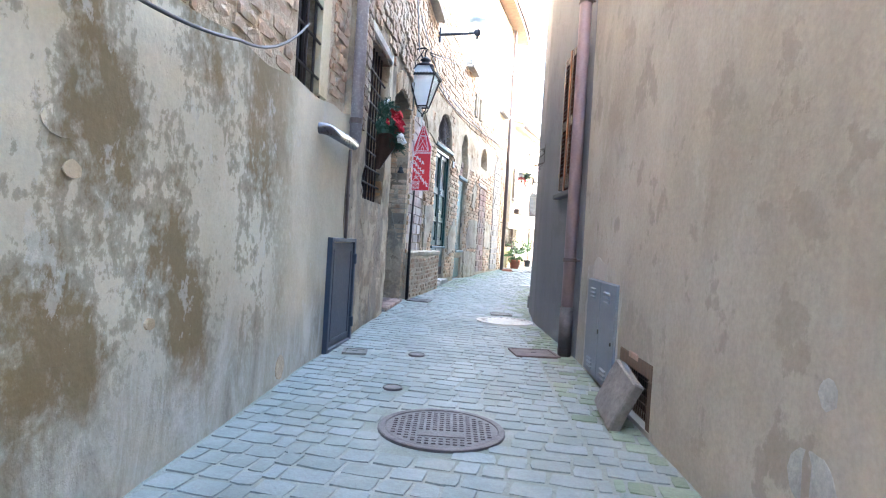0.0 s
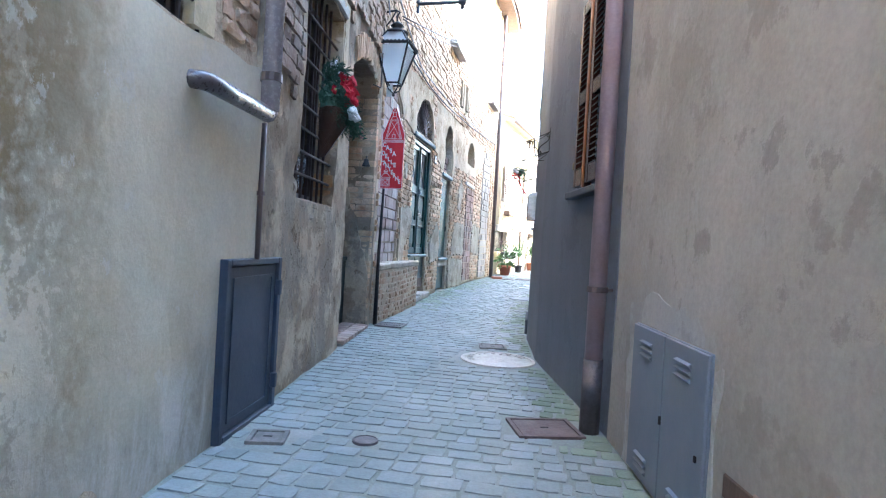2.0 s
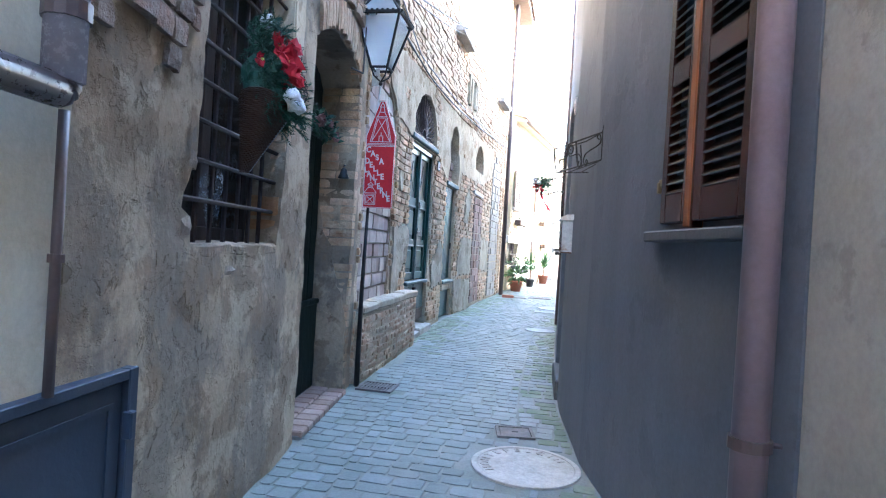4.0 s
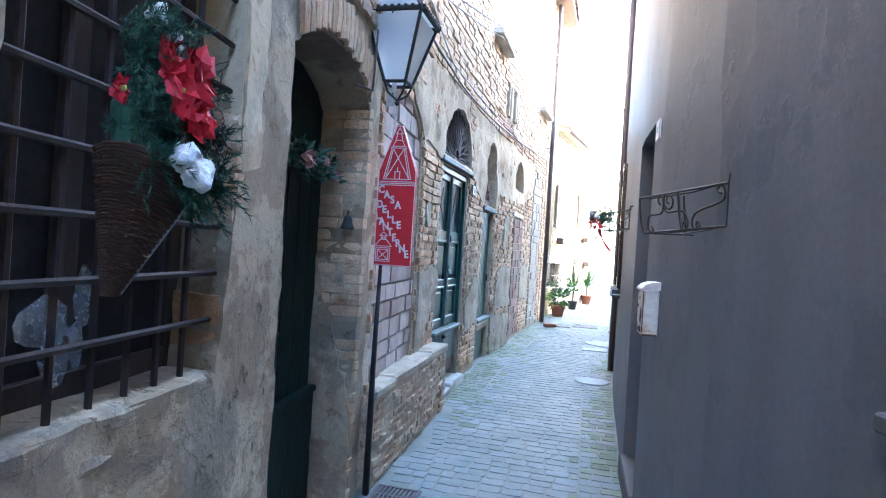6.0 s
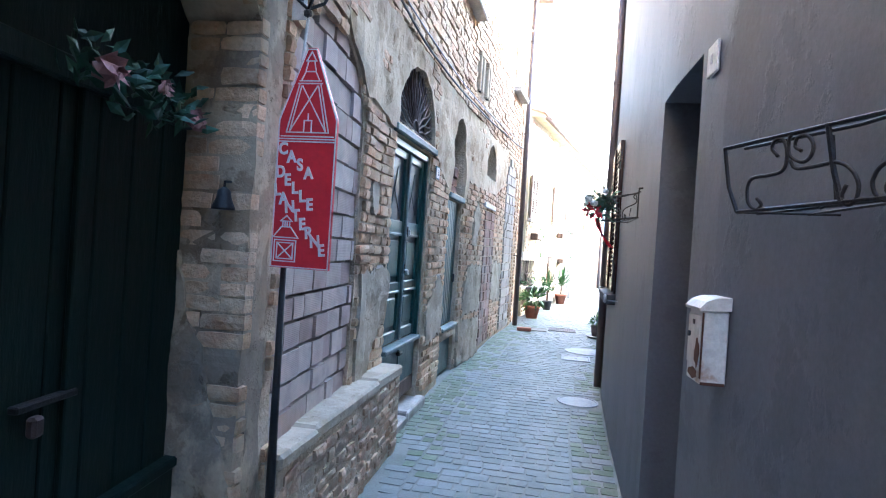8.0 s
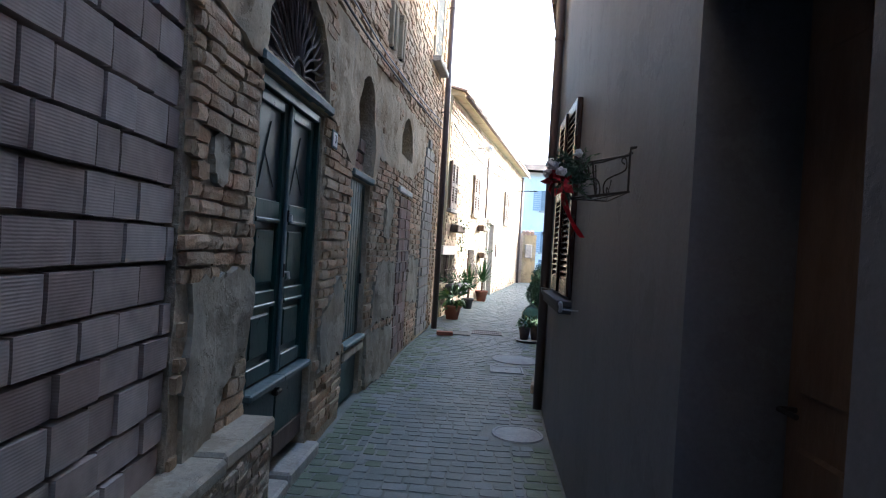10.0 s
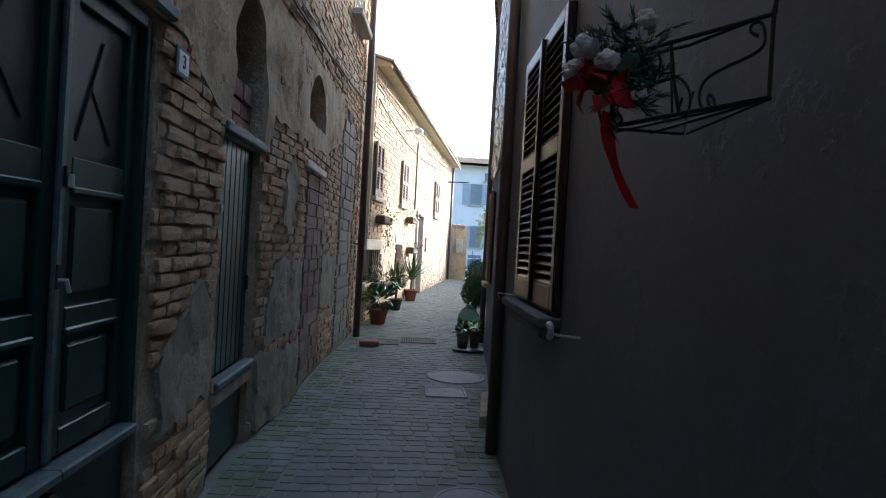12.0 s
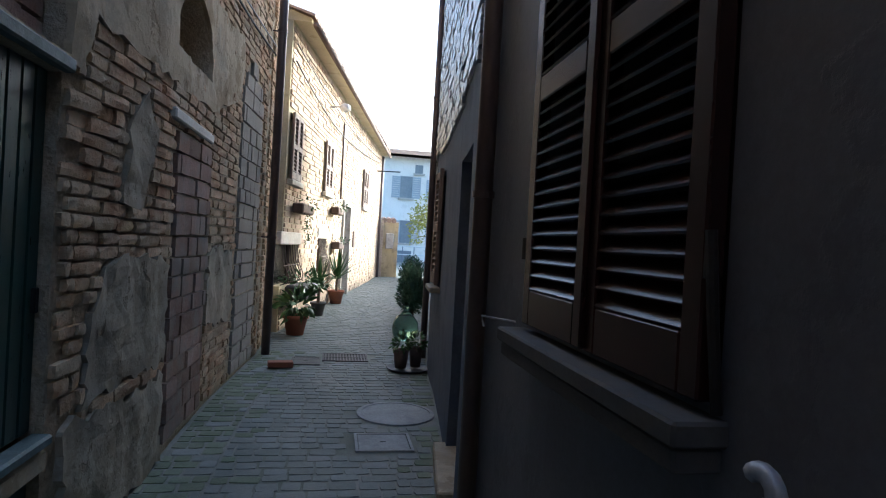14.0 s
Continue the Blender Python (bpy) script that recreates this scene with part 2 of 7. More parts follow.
M_SETTS = surf("grey_setts", [(0.134, 0.163, 0.160), (0.184, 0.215, 0.211), (0.238, 0.265, 0.256)], 2.2, 0.66, 0.5, 70, "island", 0.09, spec=0.45)
M_JOINT = surf("sandy_joint", [(0.135, 0.155, 0.125), (0.205, 0.222, 0.20), (0.29, 0.30, 0.28)], 1.3, 0.95, 0.8, 80)
M_MOSSY = surf("mossy_sett", [(0.112, 0.148, 0.098), (0.165, 0.204, 0.145), (0.222, 0.252, 0.198)], 2.6, 0.8, 0.5, 70, "island", 0.2)
M_STONE = surf("pale_stone", [(0.36, 0.33, 0.28), (0.50, 0.47, 0.41), (0.58, 0.56, 0.51)], 4, 0.85, 0.6, 40, dist=0.008)
M_MARBLE = surf("worn_marble", [(0.55, 0.50, 0.44), (0.68, 0.64, 0.58), (0.74, 0.72, 0.68)], 3, 0.6, 0.3, 30)
M_SLAB = surf("weathered_slab", [(0.105, 0.097, 0.09), (0.17, 0.158, 0.146), (0.24, 0.228, 0.212)], 5, 0.85, 0.5, 40)
M_IRON = surf("black_iron", [(0.02, 0.02, 0.022), (0.045, 0.043, 0.042)], 12, 0.55, 0.3, 90, metal=0.4)
M_CAST = surf("cast_iron_cover", [(0.06, 0.055, 0.058), (0.10, 0.092, 0.096), (0.15, 0.135, 0.135)], 9, 0.6, 0.5, 70, metal=0.5)
M_RUST = surf("rusty_steel", [(0.075, 0.05, 0.045), (0.115, 0.085, 0.078), (0.15, 0.115, 0.105)], 9, 0.75, 0.4, 60, metal=0.2)
M_PIPE = surf("mauve_pipe_paint", [(0.255, 0.185, 0.200), (0.315, 0.235, 0.25)], 5, 0.42, 0.12, 50, dirt=0.12)
M_PIPEBROWN = surf("brown_pipe_paint", [(0.085, 0.06, 0.055), (0.125, 0.09, 0.08)], 6, 0.4, 0.12, 50, dirt=0.12)
M_PIPEGREY = surf("grey_pipe_coat", [(0.42, 0.385, 0.42), (0.48, 0.445, 0.48)], 5, 0.25, 0.06, 50, metal=0.1, dirt=0.12)
M_PIPEMETAL = surf("dark_glossy_pipe", [(0.065, 0.052, 0.056), (0.105, 0.085, 0.09)], 5, 0.30, 0.06, 50, dirt=0.12, spec=0.6)
M_BARS = surf("rusted_bars", [(0.032, 0.024, 0.022), (0.058, 0.043, 0.039)], 12, 0.8, 0.3, 90, spec=0.25)
M_STEEL = surf("pale_galvanised_steel", [(0.40, 0.43, 0.48), (0.52, 0.55, 0.60)], 8, 0.45, 0.1, 60, metal=0.3)
M_BRASS = surf("dull_brass", [(0.22, 0.17, 0.09), (0.32, 0.26, 0.15)], 10, 0.5, 0.2, 60, metal=0.5)
M_HATCH = surf("slate_blue_paint", [(0.040, 0.050, 0.072), (0.056, 0.068, 0.092)], 4, 0.5, 0.15, 50, dirt=0.12, spec=0.2)
M_CABINET = surf("pale_blue_grey_paint", [(0.145, 0.175, 0.22), (0.185, 0.215, 0.26)], 4, 0.5, 0.15, 50, dirt=0.12)
M_GREEN = surf("dark_green_paint", [(0.009, 0.036, 0.031), (0.015, 0.053, 0.046), (0.022, 0.068, 0.060)], 5, 0.34, 0.07, 50, stretch=(1, 1, 0.25), dirt=0.10)
M_GREENPALE = surf("faded_green_paint", [(0.07, 0.105, 0.105), (0.17, 0.22, 0.225)], 10, 0.6, 0.3, 50)
M_BLACKGREEN = surf("blackish_green_paint", [(0.006, 0.015, 0.012), (0.011, 0.025, 0.020)], 5, 0.6, 0.3, 40, stretch=(1, 1, 0.2), dirt=0.12, spec=0.2)
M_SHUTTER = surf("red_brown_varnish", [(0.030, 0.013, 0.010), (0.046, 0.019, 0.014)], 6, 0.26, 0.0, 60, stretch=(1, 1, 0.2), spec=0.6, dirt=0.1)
# lit copy of the red-brown shutter: the light on its edge is in the colour
M_SHUTTERLIT = surf("lit_red_brown_varnish", [(0.21, 0.075, 0.026), (0.27, 0.10, 0.035)], 6, 0.4, 0.0, 60, stretch=(1, 1, 0.2), dirt=0.1)
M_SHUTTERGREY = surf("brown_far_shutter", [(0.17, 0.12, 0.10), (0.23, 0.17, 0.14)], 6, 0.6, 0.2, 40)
M_CURTAIN = surf("grey_green_curtain", [(0.035, 0.05, 0.055), (0.07, 0.09, 0.095)], 6, 0.9, 0.1, 40)
# far panes and shutters are lightened in colour to stand for haze
M_FARPANE = surf("haze_pale_pane", [(0.16, 0.19, 0.22), (0.26, 0.29, 0.31)], 2, 0.3, 0.0, 30, spec=0.6)
M_FARSHUTTER = surf("haze_pale_shutter", [(0.42, 0.46, 0.49), (0.50, 0.54, 0.57)], 4, 0.6, 0.1, 40)
# opaque pane; its blue-grey paints the sky's reflection
M_SKYPANE = surf("sky_tinted_door_pane", [(0.030, 0.042, 0.050), (0.050, 0.064, 0.072)], 3, 0.38, 0.0, 40, spec=0.3)
# near-black colour that stands for the shade inside openings, niches and holes
M_SHADE = surf("painted_shade", [(0.012, 0.012, 0.013), (0.022, 0.021, 0.02)], 2, 0.9, 0.1, 20)
M_RED = surf("red_sign_paint", [(0.50, 0.018, 0.030), (0.56, 0.026, 0.04)], 3, 0.4, 0.06, 40, dirt=0.12)
M_WHITE = surf("white_paint", [(0.70, 0.70, 0.69), (0.80, 0.80, 0.79)], 6, 0.5, 0.1, 50)
M_MAILBOX = surf("rust_spotted_white", [(0.36, 0.20, 0.10), (0.70, 0.68, 0.64), (0.76, 0.75, 0.72), (0.78, 0.77, 0.75)], 9, 0.45, 0.15, 40)
M_RUSTSPOT = surf("rust_spot", [(0.07, 0.03, 0.02), (0.16, 0.07, 0.035)], 14, 0.9, 0.5, 70)
M_WICKER = surf("wicker", [(0.04, 0.019, 0.011), (0.085, 0.043, 0.025)], 14, 0.7, 0.5, 70)
M_PINE = surf("pine_needles", [(0.022, 0.06, 0.035), (0.045, 0.11, 0.065)], 8, 0.6, 0.0, 60, "island", 0.4)
M_LEAF = surf("green_leaves", [(0.030, 0.078, 0.022), (0.062, 0.13, 0.036)], 6, 0.5, 0.0, 60, "island", 0.4)
M_LEAFYELLOW = surf("yellow_leaves", [(0.25, 0.28, 0.05), (0.42, 0.40, 0.09)], 6, 0.6, 0.0, 60, "island", 0.3)
M_PETAL = surf("red_cloth_petals", [(0.30, 0.006, 0.018), (0.46, 0.014, 0.032)], 7, 0.65, 0.1, 60, "island", 0.25)
M_ROSE = surf("dusty_pink_cloth", [(0.32, 0.16, 0.15), (0.45, 0.25, 0.23)], 9, 0.8, 0.1, 60)
M_COTTON = surf("white_cotton", [(0.75, 0.77, 0.80), (0.82, 0.83, 0.85)], 20, 0.95, 0.9, 90)
M_TERRACOTTA = surf("terracotta", [(0.28, 0.10, 0.06), (0.37, 0.15, 0.09)], 6, 0.8, 0.3, 60)
M_TILE = surf("roof_tile", [(0.22, 0.15, 0.11), (0.33, 0.24, 0.18), (0.38, 0.31, 0.26)], 4, 0.9, 0.5, 40, "island", 0.3)
M_SILL = surf("dark_grey_sill_stone", [(0.07, 0.076, 0.082), (0.105, 0.112, 0.118)], 5, 0.8, 0.3, 50)
M_WOOD = surf("old_brown_wood", [(0.09, 0.06, 0.045), (0.16, 0.11, 0.08)], 8, 0.75, 0.4, 50, stretch=(1, 1, 0.3))
M_YELLOWWALL = plaster("ochre_plaster", (0.56, 0.44, 0.24), (0.62, 0.52, 0.34), (0.42, 0.33, 0.2), (0.45, 0.4, 0.3), 0.5, 2.2)
M_WHITEWALL = plaster("white_plaster", (0.86, 0.83, 0.76), (0.88, 0.85, 0.79), (0.80, 0.77, 0.70), (0.83, 0.80, 0.74), 0.2, 7.7, 0.10, 0.1)
M_GREENGLASS = glass("green_bottle_glass", (0.35, 0.6, 0.45), 0.08)
M_LANTERNGLASS = glass("frosted_lantern_glass", (0.92, 0.96, 1.0), 0.35)
M_LANTERNGLASS.node_tree.nodes["Principled BSDF"].inputs["Transmission Weight"].default_value = 0.68
M_WINDOWGLASS = surf("dusty_window_glass", [(0.024, 0.023, 0.024), (0.040, 0.038, 0.039)], 4, 0.22, 0.0, 40, spec=0.25)
M_CABLE = surf("dark_cable", [(0.05, 0.048, 0.05), (0.08, 0.075, 0.075)], 12, 0.6, 0.1, 60)
M_CABLEPALE = surf("grey_cable", [(0.30, 0.30, 0.32), (0.40, 0.40, 0.42)], 12, 0.5, 0.1, 60)
M_BROWNPAPER = surf("clear_film", [(0.42, 0.48, 0.58), (0.70, 0.76, 0.84)], 30, 0.25, 0.4, 60, spec=0.8)
M_BROWNPAPER.node_tree.nodes["Principled BSDF"].inputs["Alpha"].default_value = 0.32
# darker copy of the M_SHUTTER colour, for window 4
M_SHUTTERDARK = surf("darker_shutter_brown", [(0.021, 0.009, 0.008), (0.033, 0.014, 0.012)], 6, 0.26, 0.0, 60, stretch=(1, 1, 0.2), spec=0.55, dirt=0.1)
M_COVERPALE = surf("pale_concrete_cover", [(0.27, 0.29, 0.30), (0.37, 0.39, 0.40), (0.45, 0.47, 0.475)], 6, 0.8, 0.5, 50)


def ribbed_tile():
    m, t, b = nodes_of("ribbed_clay_block")
    v = coords(t)
    r = t.nodes.new("ShaderNodeObjectInfo").outputs["Random"]
    col = ramp(t, r, [(0.0, (0.36, 0.27, 0.24)), (0.5, (0.47, 0.39, 0.35)), (1.0, (0.55, 0.48, 0.44))])
    col = mixc(t, 1.0, col, ramp(t, noise_of(t, v, 9, 5), [(0.3, (0.75,) * 3), (0.7, (1.08,) * 3)]), "MULTIPLY")
    t.links.new(col, b.inputs["Base Color"])
    b.inputs["Roughness"].default_value = 0.9
    w = add(t, "ShaderNodeTexWave", Vector=v, Scale=34.0, Distortion=1.2)
    w.bands_direction = "Z"
    bump_of(t, b, w.outputs[1], 0.25, 0.003)
    return m


M_RIBBED = ribbed_tile()

# ---- building helpers ----
from mathutils import geometry
LEFT = [(-6, -0.8), (0, -1.02), (1.6, -1.3), (2.3, -1.40), (3.5, -1.59), (4.0, -1.635), (4.4, -1.675), (4.9, -1.76), (5.8, -1.87), (6.2, -1.93), (7.3, -2.06), (7.56, -2.09), (9.3, -2.23), (11, -2.21), (12.5, -2.19), (13.4, -2.1), (15, -2.06), (17, -1.91), (18.4, -1.9)]
RIGHT = [(-6, 1.9), (0, 0.95), (2.24, 0.52), (3.3, 0.33), (4.2, 0.185), (4.6, 0.115), (5.2, -0.015), (6.4, -0.3), (7.5, -0.42), (8.3, -0.46), (10.5, -0.47), (11.7, -0.455), (12.7, -0.405)]
RIGHT_FAR = [(12.7, -0.44), (13.4, -0.33), (15.3, -0.10), (16.4, 0.0), (20, 0.62), (34, 3.2)]
RF_END = 19.8
FAR = [(18.4, -1.85), (23.2, -0.98), (28.9, 0.10), (31, 0.46)]


def along(line, y):
    return float(np.interp(y, [p[0] for p in line], [p[1] for p in line]))


def ground_z(y):
    return 0.635 + 0.0115 * max(-12.0, min(y, 60.0))


def left_map(y, z, o=0.0):
    return Vector((along(LEFT, y) + o, y, z))


def right_map(y, z, o=0.0):
    return Vector((along(RIGHT, y) - o, y, z))


def rfar_map(y, z, o=0.0):
    return Vector((along(RIGHT_FAR, y) - o, y, z))


def far_map(y, z, o=0.0):
    return Vector((along(FAR, y) + o, y, z))


def facing(mp, y, z, o=0.0):
    """A frame on a wall as seen from the lane: x to the right along it, y into it, z up."""
    p, a, b = mp(y, z, o), mp(y - 0.2, z, o), mp(y + 0.2, z, o)
    x = (b - a).normalized()
    if mp in (right_map, rfar_map):
        x = -x
    up = Vector((0, 0, 1))
    into = up.cross(x)
    return Matrix.Translation(p) @ Matrix((x, into, up)).transposed().to_4x4()


def thing(name, m, label, category, group="", kind=""):
    ob = new(name)
    ob.empty_display_size = 0.1
    ob.matrix_world = m
    return tagged(ob, label, category, group, kind)


def part(name, bm, material, parent=None, label="", smooth=False, m=None):
    me = bpy.data.meshes.new(name)
    bm.to_mesh(me)
    bm.free()
    me.materials.append(material)
    if smooth:
        me.polygons.foreach_set("use_smooth", [True] * len(me.polygons))
    ob = new(name, me)
    ob.parent = parent
    if m is not None:
        ob.matrix_local = m
    return tagged(ob, label)


def mesh_part(name, verts, faces, material, parent, label="", kind=""):
    me = bpy.data.meshes.new(name)
    me.from_pydata(verts, [], faces)
    me.materials.append(material)
    ob = new(name, me)
    ob.parent = parent
    return tagged(ob, label, kind=kind)


def B():
    return bmesh.new()


def box(bm, x0, x1, y0, y1, z0, z1, bev=0.0, m=None):
    r = bmesh.ops.create_cube(bm, size=1.0)["verts"]
    bmesh.ops.scale(bm, vec=(x1 - x0, y1 - y0, z1 - z0), verts=r)
    bmesh.ops.translate(bm, vec=((x0 + x1) / 2, (y0 + y1) / 2, (z0 + z1) / 2), verts=r)
    if bev:
        edges = list({e for v in r for e in v.link_edges})
        r = list({v for f in bmesh.ops.bevel(bm, geom=edges, offset=bev, segments=1, affect="EDGES")["faces"] for v in f.verts} | {v for v in r if v.is_valid})
    if m is not None:
        bmesh.ops.transform(bm, matrix=m, verts=r)
    return bm


def tube(bm, pts, r, seg=8, caps=True):
    pts = [Vector(p) for p in pts]
    rings = []
    ref = Vector((0.13, 0.31, 0.94))
    for k, p in enumerate(pts):
        d = (pts[min(k + 1, len(pts) - 1)] - pts[max(k - 1, 0)]).normalized()
        if abs(d.dot(ref)) > 0.95:
            ref = Vector((0.9, 0.3, 0.1))
        u = d.cross(ref).normalized()
        w = d.cross(u)
        rad = r[k] if isinstance(r, (list, tuple)) else r
        rings.append([bm.verts.new(p + rad * (math.cos(a) * u + math.sin(a) * w)) for a in [2 * math.pi * i / seg for i in range(seg)]])
    for a, b in zip(rings, rings[1:]):
        for i in range(seg):
            bm.faces.new((a[i], a[(i + 1) % seg], b[(i + 1) % seg], b[i]))
    if caps:
        bm.faces.new(rings[0][::-1])
        bm.faces.new(rings[-1])
    return bm


def lathe(bm, profile, seg=20, centre=(0, 0, 0)):
    c = Vector(centre)
    rings = [[bm.verts.new(c + Vector((r * math.cos(2 * math.pi * i / seg), r * math.sin(2 * math.pi * i / seg), z))) for i in range(seg)] for r, z in profile]
    for a, b in zip(rings, rings[1:]):
        for i in range(seg):
            bm.faces.new((a[i], a[(i + 1) % seg], b[(i + 1) % seg], b[i]))
    bm.faces.new(rings[0][::-1])
    bm.faces.new(rings[-1])
    return bm


def plate(bm, pts, y0, y1):
    """A flat plate of outline pts (x, z) between the depths y0 and y1."""
    a = [bm.verts.new((x, y0, z)) for x, z in pts]
    b = [bm.verts.new((x, y1, z)) for x, z in pts]
    n = len(pts)
    bm.faces.new(a)
    bm.faces.new(b[::-1])
    for i in range(n):
        bm.faces.new((a[i], b[i], b[(i + 1) % n], a[(i + 1) % n]))
    return bm


def blob(bm, c, r, sub=2, rough=0.15, squash=(1, 1, 1)):
    vs = bmesh.ops.create_icosphere(bm, subdivisions=sub, radius=1.0)["verts"]
    for v in vs:
        k = r * (1 + rough * noise.noise(v.co * 1.7 + Vector(c) * 9))
        v.co = Vector(c) + Vector((v.co.x * squash[0], v.co.y * squash[1], v.co.z * squash[2])) * k
    return bm


def inside(p, poly):
    x, y, c, n = p[0], p[1], False, len(poly)
    for i in range(n):
        x0, y0 = poly[i]
        x1, y1 = poly[(i + 1) % n]
        if (y0 > y) != (y1 > y) and x < (x1 - x0) * (y - y0) / (y1 - y0) + x0:
            c = not c
    return c


def dense(poly, step, jitter=0.0):
    out = []
    for (x0, y0), (x1, y1) in zip(poly, poly[1:] + poly[:1]):
        n = max(1, round(math.hypot(x1 - x0, y1 - y0) / step))
        for k in range(n):
            j = jitter * (random.random() - 0.5) * 2 if jitter and n > 1 else 0
            i = jitter * (random.random() - 0.5) * 2 if jitter and n > 1 else 0
            out.append((x0 + (x1 - x0) * k / n + j, y0 + (y1 - y0) * k / n + i))
    return out


def solid(mp, outline, holes=(), o=0.0, depth=0.5, step=0.2, relief=0.0, rscale=3.0, jitter=0.0, edge=None):
    """A slab that follows a wall, with openings right through it and an uneven face."""
    rings = [dense(outline, step, 0.0 if edge is None else edge)] + [dense(h, step * 0.6, jitter) for h in holes]
    pts, edges = [], []
    for ring in rings:
        k = len(pts)
        pts += ring
        edges += [(k + i, k + (i + 1) % len(ring)) for i in range(len(ring))]
    xs, ys = [p[0] for p in outline], [p[1] for p in outline]
    y = min(ys) + step / 2
    while y < max(ys):
        x = min(xs) + step / 2
        while x < max(xs):
            q = (x + random.uniform(-0.2, 0.2) * step, y + random.uniform(-0.2, 0.2) * step)
            if inside(q, rings[0]) and not any(inside(q, h) for h in rings[1:]):
                pts.append(q)
            x += step
        y += step
    vs, _, tris, *_ = geometry.delaunay_2d_cdt([Vector(p) for p in pts], edges, [], 0, 1e-5)
    keep = []
    for t in tris:
        c = ((vs[t[0]][0] + vs[t[1]][0] + vs[t[2]][0]) / 3, (vs[t[0]][1] + vs[t[1]][1] + vs[t[2]][1]) / 3)
        if inside(c, rings[0]) and not any(inside(c, h) for h in rings[1:]):
            keep.append(t)
    bm = B()
    front, back = {}, {}
    for t in keep:
        for i in t:
            if i not in front:
                u, w = vs[i]
                d = relief * noise.fractal(Vector((u, w, 0.37)) * rscale, 1.0, 2.0, 4) if relief else 0.0
                front[i], back[i] = bm.verts.new(mp(u, w, o + d)), bm.verts.new(mp(u, w, o - depth))
    count = {}
    for t in keep:
        bm.faces.new([front[i] for i in t])
        bm.faces.new([back[i] for i in reversed(t)])
        for a, b in zip(t, (t[1], t[2], t[0])):
            count.setdefault(frozenset((a, b)), []).append((a, b))
    for uses in count.values():
        if len(uses) == 1:
            a, b = uses[0]
            bm.faces.new((front[b], front[a], back[a], back[b]))
    bmesh.ops.recalc_face_normals(bm, faces=bm.faces[:])
    return bm


def rect(y0, y1, z0, z1):
    return [(y0, z0), (y1, z0), (y1, z1), (y0, z1)]


def arch(y0, y1, z0, z1, top, n=10):
    """An opening with straight sides up to z1 and a rounded head that reaches top."""
    c, r = (y0 + y1) / 2, (y1 - y0) / 2
    return [(y0, z0), (y1, z0)] + [(c + r * math.cos(math.pi * k / n), z1 + (top - z1) * math.sin(math.pi * k / n)) for k in range(n + 1)]


def setting(name, bm, material, label, smooth=False):
    ob = part(name, bm, material, None, "", smooth)
    return tagged(ob, label, "wall" if name.startswith("wall") else name.split("_")[0], kind="structure")


def brick_mesh(name, material, seed, chip=0.10, wear=1.0):
    """One rough, worn brick of unit length, depth and height, its face towards -y."""
    rnd = random.Random(seed)
    j = lambda s: rnd.uniform(-s, s)
    xs, zs = (-0.485, -0.16, 0.16, 0.485), (-0.46, 0.0, 0.46)
    verts, rim = [], []
    for iz, z in enumerate(zs):
        for ix, x in enumerate(xs):
            edge_ = ix in (0, 3) or iz in (0, 2)
            corner_ = ix in (0, 3) and iz in (0, 2)
            verts.append((x * (1 - 0.02 * wear if corner_ else 1) + j(0.012 * wear), -0.5 + (0.03 * wear if edge_ else 0.0) + (0.06 * wear if corner_ else 0) + abs(j(chip * wear)), z * (1 - 0.05 * wear if corner_ else 1) + j(0.045 * wear)))
    faces = [(4 * r + c, 4 * r + c + 1, 4 * r + c + 5, 4 * r + c + 4) for r in range(2) for c in range(3)]
    loop = [0, 1, 2, 3, 7, 11, 10, 9, 8, 4]
    for i in loop:
        x, y, z = verts[i]
        rim.append(len(verts))
        verts.append((max(-0.5, min(0.5, x * 1.02)), 0.5, max(-0.5, min(0.5, z * 1.04))))
    for k in range(10):
        a, b = k, (k + 1) % 10
        faces.append((loop[b], loop[a], rim[a], rim[b]))
    me = bpy.data.meshes.new(name)
    me.from_pydata(verts, [], faces)
    me.materials.append(material)
    return me


def courses(mp, y0, y1, z0, z1, hh, ll, free, joint=0.012, seed=1, o=0.0, wave=0.01, skip=0.0):
    """Places for the pieces of a wall laid in courses: (y, z, length, height, proud), where free(y, z) is true at middle and ends."""
    rnd = random.Random(seed)
    z, out = z0, []
    while z < z1 - 0.02:
        h = hh * rnd.uniform(0.85, 1.18)
        y = y0 - rnd.uniform(0, ll)
        while y < y1:
            l = ll * rnd.uniform(0.5, 1.25)
            a, b = max(y, y0), min(y + l, y1)
            zm = z + h / 2 + wave * math.sin(y * 1.7 + z * 3)
            mid = (a + b) / 2
            ok = lambda p, q: q - p > 0.05 and all(free(p + (q - p) * f, zm) for f in (0.03, 0.35, 0.65, 0.97))
            spans = [(a, b)] if ok(a, b) else [sp for sp in ((a, mid), (mid, b)) if ok(*sp)]
            if not ok(a, b) and not spans:
                spans = [sp for sp in ((a, a + (b - a) * 0.25), (b - (b - a) * 0.25, b)) if ok(*sp)]
            for p, q in spans:
                out.append(((p + q) / 2, zm, q - p - joint * rnd.uniform(0.4, 1.4), h - joint * rnd.uniform(0.6, 1.5), rnd.choice((-0.010, -0.005, -0.002, 0.0, 0.002, 0.004, 0.008))))
            y += l
        z += h
    return out


